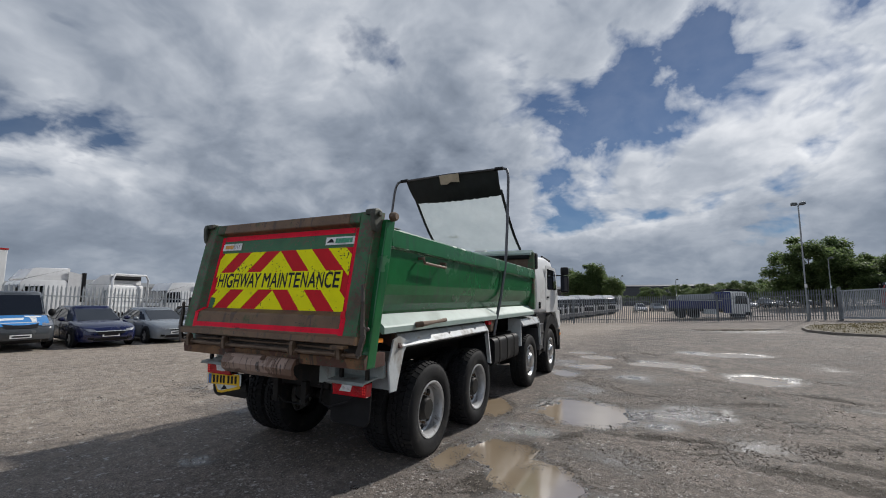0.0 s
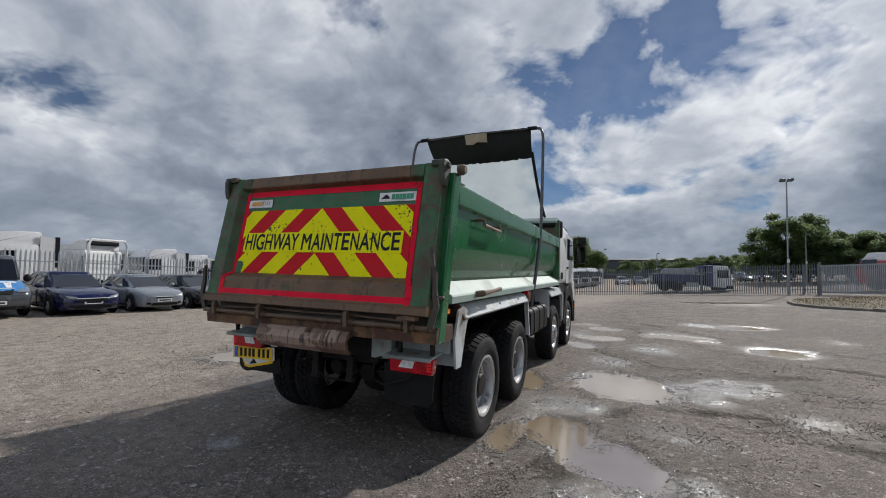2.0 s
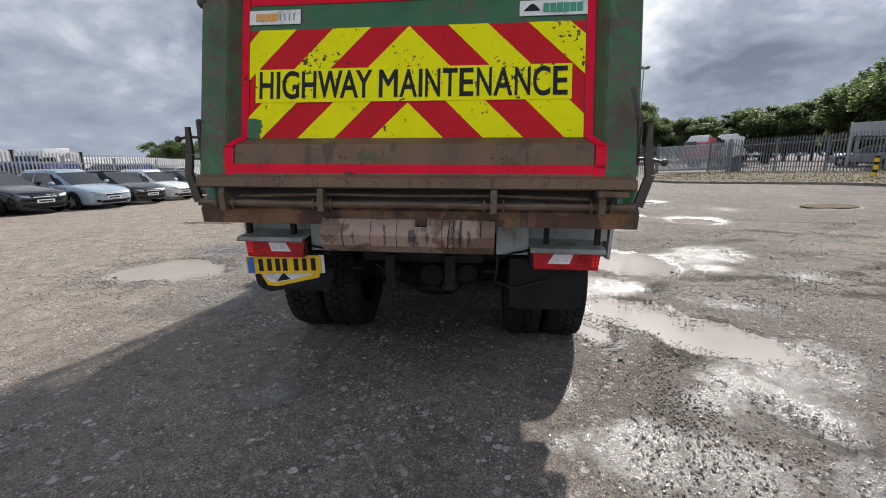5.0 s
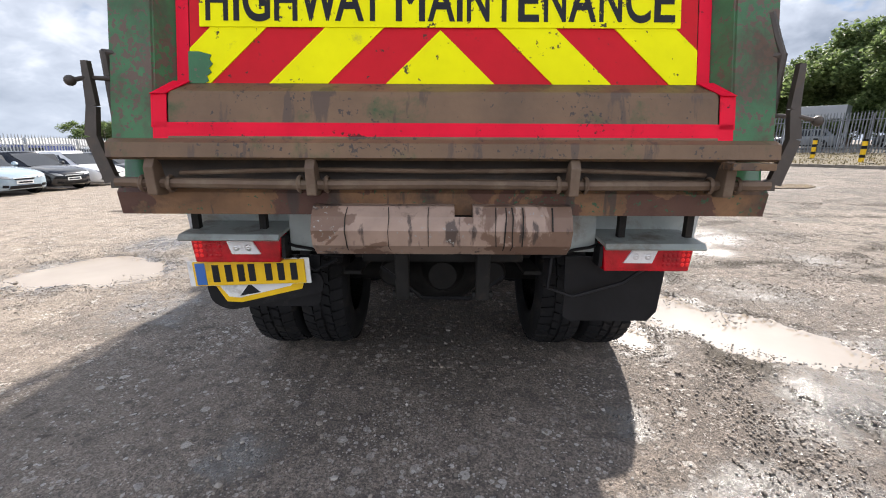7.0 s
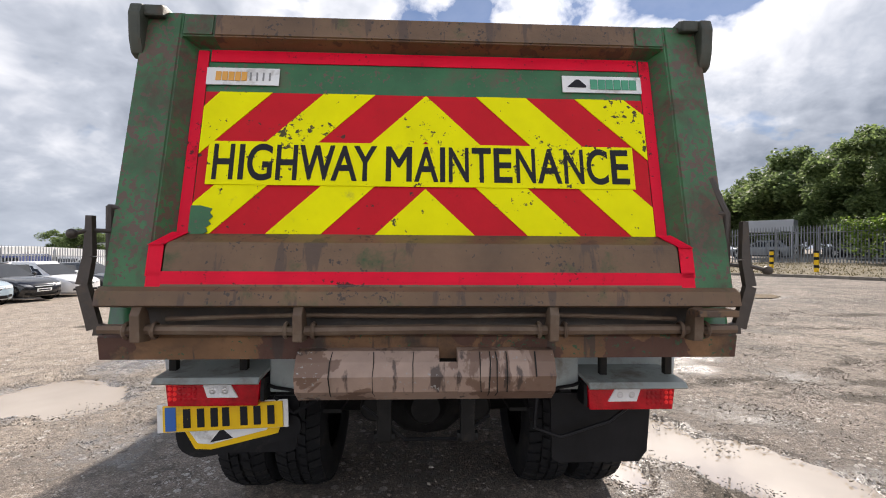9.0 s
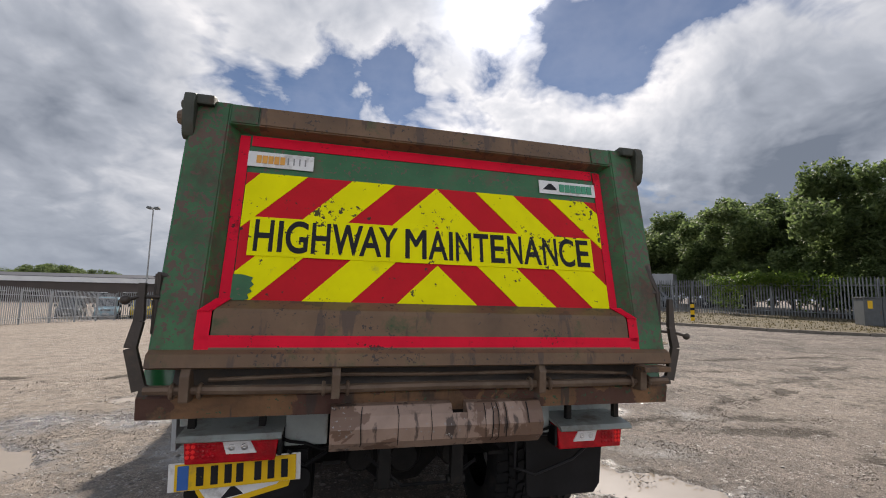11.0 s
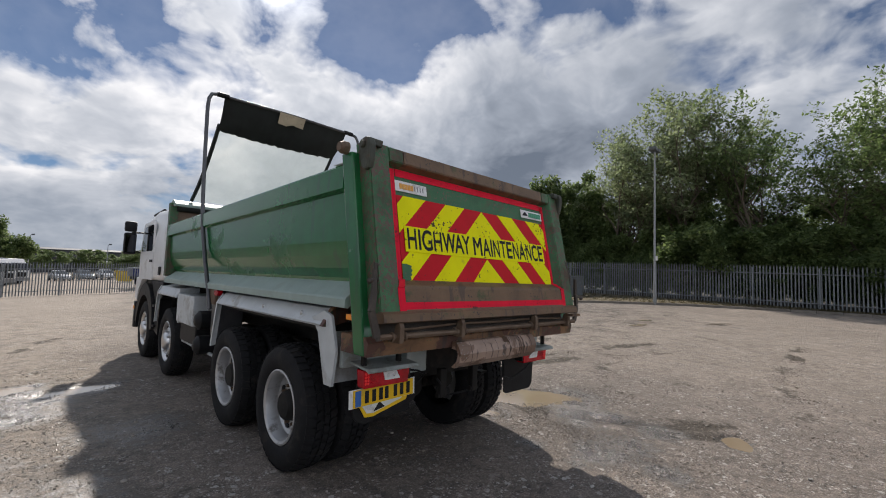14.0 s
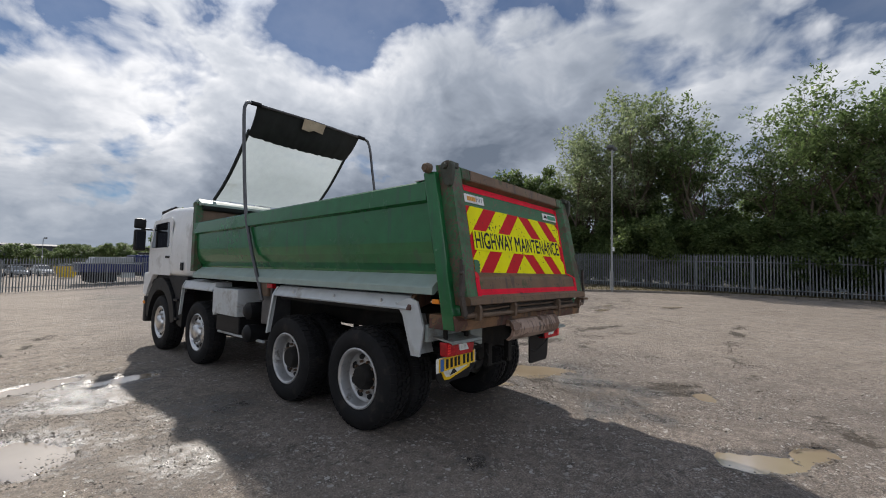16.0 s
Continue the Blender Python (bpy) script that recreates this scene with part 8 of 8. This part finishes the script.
for k, p in enumerate(("white", "silver_grey", "white", "dark_grey", "white", "ice_blue", "white", "black", "white", "silver_grey")):
    car(stand(0.5 + 2.6 * k, 78 + 0.4 * k, -80), PAINT[p], "car in a distant row beyond the fence", 4.3, 1.78, 1.46, "hatch")
for x, y, p, yaw in ((27.2, 31.5, "silver_grey", 120), (31.5, 27.5, "dark_grey", 125)):
    car(stand(x, y, yaw), PAINT[p], "car parked in the shade behind the palisade fence", 4.3, 1.78, 1.46, "hatch")
for k in range(3):
    car(stand(-23.6, 17.6 + 5.4 * k, -90), PAINT["lorry_blue" if k < 2 else "white"], "van parked behind the side fence", 4.9, 1.9, 1.95, "van")

root = thing("skip", Matrix.Translation((6.3, 66.0, level(6.3, 66.0))), "yellow steel skip beyond the fence", "skip")
bm = bmesh.new()
prism(bm, [(-0.9, 0.1), (0.7, 0.1), (1.0, 1.4), (-1.2, 1.4)], -0.8, 0.8, "y", 0.03)
part("hopper", bm, PAINT["yellow"], root)
bm = bmesh.new()
box(bm, -1.24, 1.04, -0.84, 0.84, 1.36, 1.44, 0.01)
part("rim", bm, PAINT["yellow"], root)

root = thing("shelter", Matrix.Translation((27.3, 30.8, level(27.3, 30.8))) @ Matrix.Rotation(radians(-50), 4, "Z"), "open grey metal shelter with a deep fascia", "shelter", kind="structure")
bm = bmesh.new()
box(bm, -1.65, 1.65, -1.0, 1.0, 2.1, 3.0, 0.02)
part("fascia", bm, M["clad_grey"], root)
for sx in (-1, 1):
    for sy in (-1, 1):
        bm = bmesh.new()
        box(bm, sx * 1.55 - 0.07, sx * 1.55 + 0.07, sy * 0.9 - 0.07, sy * 0.9 + 0.07, 0, 2.1)
        part("post", bm, M["clad_grey"], root)

# ---- buildings ----


def shed(x0, x1, y0, y1, h, wall_mat, roof_mat, label, fascia=None, windows=(), low_mat=None):
    cx, cy = (x0 + x1) / 2, (y0 + y1) / 2
    z = min(level(x0, y0), level(x1, y0)) - 0.3
    root = thing("industrial_building", Matrix.Translation((cx, cy, z)), label, "building", kind="structure")
    a, b = (x1 - x0) / 2, (y1 - y0) / 2
    bm = bmesh.new()
    box(bm, -a, a, -b, b, 0, h)
    wall = part("wall", bm, wall_mat, root)
    bm = bmesh.new()
    prism(bm, [(-b - 0.4, h + 0.01), (b + 0.4, h + 0.01), (b + 0.4, h + 0.2), (0, h + 0.9), (-b - 0.4, h + 0.2)], -a - 0.4, a + 0.4, "x")
    part("roof", bm, roof_mat, root)
    if fascia:
        bm = bmesh.new()
        box(bm, -a - 0.42, a + 0.42, -b - 0.45, -b - 0.3, h - 0.75, h + 0.1)
        box(bm, a + 0.3, a + 0.45, -b, b, h - 0.75, h + 0.1)
        part("fascia", bm, fascia, root)
    if low_mat:
        bm = bmesh.new()
        box(bm, -a - 0.05, a + 0.05, -b - 0.05, b, 0, h * 0.5)
        part("brick_plinth", bm, low_mat, root)
    for face, u, z0, w, hh in windows:
        bm = bmesh.new()
        if face == "s":
            box(bm, u - w / 2, u + w / 2, -b - 0.12, -b - 0.03, z0, z0 + hh)
        else:
            box(bm, a + 0.03, a + 0.12, u - w / 2, u + w / 2, z0, z0 + hh)
        win = part("window", bm, M["glass"], root)
        bm = bmesh.new()
        if face == "s":
            box(bm, u - w / 2 - 0.08, u + w / 2 + 0.08, -b - 0.16, -b - 0.1, z0 + hh, z0 + hh + 0.1)
        else:
            box(bm, a + 0.1, a + 0.16, u - w / 2 - 0.08, u + w / 2 + 0.08, z0 + hh, z0 + hh + 0.1)
        part("window_head", bm, M["clad_white"], win)
    return root


shed(-32, -9.5, 84, 100, 5.0, M["brown_clad"], M["asphalt_dark"], "long low brown-clad building with a brick base", low_mat=M["brick"], windows=[("s", -9 + 3.6 * k, 0.9, 2.2, 1.0) for k in range(6)])
shed(-70, -33, 86, 100, 4.6, M["brown_clad"], M["asphalt_dark"], "low industrial building with a white fascia", fascia=M["clad_white"], windows=[("s", -15 + 5 * k, 0.9, 2.5, 1.2) for k in range(7)])
shed(-9, -4, 90, 100, 4.3, M["clad_grey"], M["asphalt_dark"], "small grey industrial unit")
shed(-95, -62, 14, 38, 3.6, M["clad_grey"], M["clad_grey"], "large pale grey warehouse beyond parked lorries")
shed(-90, -58, 46, 80, 3.0, M["clad_grey"], M["clad_white"], "long warehouse with a white eaves band", fascia=M["clad_white"], windows=[("e", -14 + 5 * k, 1.0, 2.5, 1.4) for k in range(6)])
shed(-14, 22, 152, 170, 6.9, M["asphalt_dark"], M["asphalt_dark"], "distant dark industrial building")
shed(44, 60, -14, 0, 9.5, M["clad_grey"], M["clad_grey"], "tall grey building half hidden behind trees")

# ---- trees ----


def tree_meshes(seed, height, spread, leaf, leaves, low=0.25, leaf_size=0.2):
    rng = random.Random(seed)
    bm = bmesh.new()
    trunk_top = height * 0.82
    pts = [Vector((0, 0, -0.3))]
    for k in range(1, 8):
        pts.append(Vector((rng.uniform(-0.12, 0.12) * k, rng.uniform(-0.12, 0.12) * k, trunk_top * k / 7)))
    r0 = 0.018 * height
    tube(bm, pts, [r0 * (1 - 0.85 * k / 7) for k in range(8)], 8)
    tips = [(pts[-1], spread * 0.35)]
    n = 15
    for i in range(n):
        f = low + (0.95 - low) * (i + rng.random()) / n
        z = height * f * 0.85
        base = Vector((0, 0, z))
        for a, b in zip(pts, pts[1:]):
            if a.z <= z <= b.z:
                base = a.lerp(b, (z - a.z) / (b.z - a.z))
        ang = i * 2.4 + rng.uniform(-0.4, 0.4)
        env = math.sin(math.pi * min(1, (f - low * 0.6) / (1.08 - low * 0.6))) ** 0.6
        reach = spread * env * rng.uniform(0.65, 1.08)
        rise = height * rng.uniform(0.08, 0.2)
        tip = base + Vector((math.cos(ang) * reach, math.sin(ang) * reach, rise))
        mid = base.lerp(tip, 0.5) + Vector((rng.uniform(-0.2, 0.2), rng.uniform(-0.2, 0.2), rng.uniform(-0.1, 0.3)))
        r1 = r0 * 0.4 * (1.1 - f)
        tube(bm, [base, mid, tip], [r1 + 0.02, r1 * 0.6 + 0.012, 0.01], 5)
        tips.append((tip, reach * 0.42))
        tips.append((mid, reach * 0.34))
        for j in range(2):
            e = mid.lerp(tip, rng.random()) + Vector((rng.uniform(-1, 1), rng.uniform(-1, 1), rng.uniform(-0.2, 0.9))) * reach * 0.42
            tube(bm, [mid, e], [r1 * 0.4 + 0.01, 0.008], 4)
            tips.append((e, reach * 0.3))
    trunk = finish(bm, "trunk", M["bark"])
    verts, faces = [], []
    weights = [max(0.25, r) ** 2 for _, r in tips]
    picks = rng.choices(range(len(tips)), weights, k=leaves)
    for t in picks:
        c, r = tips[t]
        r = max(r, 0.45)
        d = Vector((rng.gauss(0, 1), rng.gauss(0, 1), rng.gauss(0, 0.75)))
        d = d.normalized() * r * 0.85 * rng.random() ** 0.6
        p = c + d
        s = leaf_size * rng.uniform(0.6, 1.35)
        q = Euler((rng.uniform(-0.9, 0.9), rng.uniform(-0.9, 0.9), rng.uniform(0, 6.3))).to_matrix()
        o = len(verts)
        for v in ((-s, -0.35 * s, 0.1 * s), (0, -0.55 * s, -0.06 * s), (s, 0, 0.1 * s), (0, 0.55 * s, -0.06 * s)):
            verts.append(tuple(p + q @ Vector(v)))
        faces.append((o, o + 1, o + 2, o + 3))
    me = bpy.data.meshes.new("crown")
    me.from_pydata(verts, [], faces)
    me.materials.append(leaf)
    return trunk, me


def ash_meshes(seed, height, spread, leaf, leaves, leaf_size):
    """A tall tree that forks low into rising limbs, with leaf sprays at the twig ends and sky between."""
    rng = random.Random(seed)
    bm = bmesh.new()
    sprays = []

    def limb(a, way, length, r, depth):
        pts, p, d = [a], a.copy(), way.normalized()
        n = 4
        for k in range(n):
            d = (d + Vector((rng.uniform(-0.22, 0.22), rng.uniform(-0.22, 0.22), rng.uniform(-0.02, 0.16)))).normalized()
            p = p + d * (length / n)
            pts.append(p.copy())
        tube(bm, pts, [r * (1 - 0.2 * k) for k in range(n + 1)], 7 if depth == 0 else 5 if depth == 1 else 3)
        if depth == 3:
            sprays.append((pts[2], 0.2 * length + 0.2))
            sprays.append((pts[-1], 0.26 * length + 0.3))
            return
        for k in range((4, 5, 4)[depth]):
            f = rng.uniform(0.3, 1.0) if depth else rng.uniform(0.35, 1.0)
            q = pts[min(n - 1, int(f * n))].lerp(pts[min(n, int(f * n) + 1)], f * n - int(f * n))
            ang = rng.uniform(0, 6.283)
            side = Vector((math.cos(ang), math.sin(ang), rng.uniform(-0.15, 0.45)))
            limb(q, d * 0.55 + side * (0.75 if depth else 0.6), length * rng.uniform(0.42, 0.62), r * 0.45, depth + 1)
        limb(pts[-1], d, length * 0.5, r * 0.4, depth + 1)
    fork = height * 0.16
    tube(bm, [Vector((0, 0, -0.4)), Vector((0.05, 0, fork * 0.5)), Vector((0, 0.05, fork + 0.1))], [0.024 * height, 0.019 * height, 0.017 * height], 9)
    for k in range(4):
        ang = k * 1.571 + rng.uniform(-0.4, 0.4)
        out = spread / height * rng.uniform(0.7, 1.15)
        limb(Vector((0, 0, fork)), Vector((math.cos(ang) * out, math.sin(ang) * out, 1.0)), height * rng.uniform(0.48, 0.58), 0.0125 * height, 0)
    trunk = finish(bm, "trunk", M["bark"])
    top = max(c.z + r for c, r in sprays)
    grow = height / top
    picks = rng.choices(range(len(sprays)), [r ** 2 for _, r in sprays], k=leaves)
    verts, faces = [], []
    for t in picks:
        c, r = sprays[t]
        d = Vector((rng.gauss(0, 1), rng.gauss(0, 1), rng.gauss(0, 0.6))).normalized() * r * rng.random() ** 0.5
        s = leaf_size * rng.uniform(0.55, 1.35)
        q = Euler((rng.uniform(-1.0, 1.0), rng.uniform(-1.0, 1.0), rng.uniform(0, 6.3))).to_matrix()
        o = len(verts)
        for v in ((-s, -0.3 * s, 0.1 * s), (0, -0.5 * s, -0.06 * s), (s, 0, 0.1 * s), (0, 0.5 * s, -0.06 * s)):
            verts.append(tuple((c + d + q @ Vector(v)) * grow))
        faces.append((o, o + 1, o + 2, o + 3))
    for v in trunk.vertices:
        v.co *= grow
    me = bpy.data.meshes.new("crown")
    me.from_pydata(verts, [], faces)
    me.materials.append(leaf)
    return trunk, me


KINDS = [ash_meshes(11, 14, 5.4, M["leaf"], 11000, 0.17), ash_meshes(12, 14, 6.0, M["leaf_pale"], 11000, 0.16), ash_meshes(13, 14, 5.0, M["leaf"], 9000, 0.17), tree_meshes(5, 9, 4.0, M["leaf_dark"], 16000, 0.1, 0.15), tree_meshes(7, 6, 3.2, M["leaf_dark"], 9000, 0.04, 0.15), tree_meshes(9, 8, 3.7, M["leaf_dark"], 24000, 0.08, 0.14)]
HEIGHTS = (14, 14, 14, 9, 6, 8)


def tree(kind, x, y, height, wide, label, turn=0.0):
    k = height / HEIGHTS[kind]
    root = thing("tree", Matrix.Translation((x, y, level(x, y))) @ Matrix.Rotation(turn, 4, "Z") @ Matrix.Diagonal((k * wide, k * wide, k, 1)), label, "tree", "trees round the yard")
    shared("trunk", KINDS[kind][0], root, Matrix.Identity(4))
    shared("crown", KINDS[kind][1], root, Matrix.Identity(4))


TALL = "tall leafy tree with an open crown behind the fence"
PALE = "pale-leaved tree with visible limbs behind the fence"
DENSE = "dense dark green tree behind the fence"
for i, (kind, x, y, h, wide) in enumerate(((1, 33.2, 8.0, 16.3, 0.95), (3, 36.0, 5.6, 8.5, 1.0), (2, 32.6, 3.2, 14.6, 0.9), (3, 36.5, 0.2, 8.0, 1.0), (0, 33.0, -2.4, 13.9, 0.95), (2, 32.5, -5.6, 15.6, 0.9), (2, 34.0, -10.5, 15.5, 1.0), (0, 33.0, -15.5, 15.0, 1.0),
                                          (1, 32.2, 12.6, 13.6, 1.05), (5, 33.0, 17.6, 10.6, 0.8), (5, 34.0, 21.5, 9.6, 0.85), (5, 33.0, 26.5, 9.2, 0.95), (5, 36.0, 31.0, 9.6, 1.05), (5, 38.5, 36.5, 10.4, 1.1), (5, 40.0, 42.0, 9.4, 1.15), (5, 40.5, 48.5, 8.2, 1.25),
                                          (5, 38.5, 54.0, 7.2, 1.6), (5, 36.5, 58.5, 6.6, 1.7), (5, 34.0, 62.0, 6.2, 1.7), (5, 22.3, 72.0, 9.4, 1.15), (5, 28.5, 70.0, 6.2, 1.7), (5, 31.0, 66.0, 6.0, 1.7), (5, -7.5, 80.0, 8.8, 1.0), (3, -9.2, 81.0, 7.6, 1.05), (3, -6.0, 80.6, 7.8, 1.0), (3, 37.0, 14.0, 9.5, 1.0), (3, 37.0, -6.0, 8.5, 1.0), (3, 37.5, 9.0, 8.5, 1.0),
                                          (5, 37.0, 26.0, 9.0, 1.1), (5, 36.5, 19.0, 9.0, 1.0), (3, 25.5, 71.5, 7.4, 1.2), (5, 25.2, 73.5, 6.6, 1.6), (5, 33.5, 64.0, 6.0, 1.7), (5, 37.0, 56.5, 6.6, 1.7), (5, 40.0, 45.0, 8.6, 1.5), (5, 39.5, 39.5, 9.4, 1.35), (5, 37.5, 33.5, 9.4, 1.3))):
    tree(kind, x, y, h, wide, PALE if kind == 1 else DENSE if kind in (3, 5) else TALL, i * 1.7)
rng = random.Random(21)
for i in range(30):
    x, y = 30.0 + rng.uniform(0, 1.0), -18 + i * 1.35
    tree(4, x, y, rng.uniform(3.0, 5.4), 1.0, "dark undergrowth bush close behind the fence", rng.uniform(0, 6))
for i in range(36):
    tree(4, 29.6 + rng.uniform(-0.2, 0.3), -18 + i * 1.02, rng.uniform(1.7, 2.5), 1.25, "low dark undergrowth against the fence", rng.uniform(0, 6))
for i in range(10):
    tree(4, 29.5 + 0.9 * i + rng.uniform(0, 1.5), 22.0 + i * 3.2, rng.uniform(3.5, 5.0), 1.2, "dense bush in the hedge beyond parked cars", rng.uniform(0, 6))
for i in range(16):
    tree(4, 20.5 + 1.25 * i, 75.0 - 1.7 * i + rng.uniform(-1, 1), rng.uniform(3.4, 4.6), 1.25, "dense bush in the hedge behind the lorries", rng.uniform(0, 6))
for i in range(26):
    tree(3, -30 + i * 4.6 + rng.uniform(-1, 1), 128 + rng.uniform(0, 20), rng.uniform(3.4, 4.4) if -14 < -30 + i * 4.6 < 2 else rng.uniform(4.8, 6.4), 1.35, "distant hedgerow tree on the skyline", rng.uniform(0, 6))
for i in range(9):
    tree(3, 10 + i * 3.2, 104 - i * 2.4 + rng.uniform(-3, 3), rng.uniform(3.4, 5.2), 1.4, "tree in a distant hedge line", rng.uniform(0, 6))
for i in range(12):
    tree(3, -66 + rng.uniform(-6, 6), 80 + i * 5 + rng.uniform(-3, 3), rng.uniform(6, 8), 1.3, "distant tree beyond the warehouses", rng.uniform(0, 6))


# woodland soil sheet; its dark colour also stands for shade under the trees
bm = bmesh.new()
rows = []
for y in range(-40, 29, 3):
    x0 = 28.9 if y < 12 else 28.9 - 0.2 * (y - 12)
    rows.append([bm.verts.new((x0 + d, y, level(x0 + d, y) + 0.03 + 0.06 * noise.noise(Vector((d, y, 0))))) for d in (0.0, 1.0, 2.5, 5, 8, 12, 20, 35)])
for a, b in zip(rows, rows[1:]):
    for k in range(7):
        bm.faces.new((a[k], a[k + 1], b[k + 1], b[k]))
tagged(new("woodland_floor", finish(bm, "woodland_floor", M["soil"], True)), "leaf-strewn soil under the trees, coloured dark for their shade", "soil", kind="structure")


def ivy():
    rng = random.Random(33)
    verts, faces = [], []
    for k in range(4200):
        f = rng.random() ** 0.8
        p = Vector((27.2, 16.2)).lerp(Vector((25.2, 22.8)), f)
        z = level(p.x, p.y) + 2.35 + rng.gauss(0.05, 0.22) + 0.5 * max(0, 0.3 - f)
        if abs(f - 0.12) < 0.14 or abs(f - 0.85) < 0.12:
            z -= 1.7 * rng.random() ** 1.6
        s = rng.uniform(0.05, 0.11)
        q = Euler((rng.uniform(-1, 1), rng.uniform(-1, 1), rng.uniform(0, 6.3))).to_matrix()
        o = len(verts)
        c = Vector((p.x + rng.gauss(0, 0.22), p.y + rng.gauss(0, 0.22), z))
        for v in ((-s, -0.4 * s, 0), (0, -0.6 * s, 0), (s, 0, 0), (0, 0.6 * s, 0)):
            verts.append(tuple(c + q @ Vector(v)))
        faces.append((o, o + 1, o + 2, o + 3))
    me = bpy.data.meshes.new("ivy")
    me.from_pydata(verts, [], faces)
    me.materials.append(M["ivy"])
    tagged(new("ivy", me), "bright green climber draped over the fence top", "climber", kind="stuff")


ivy()
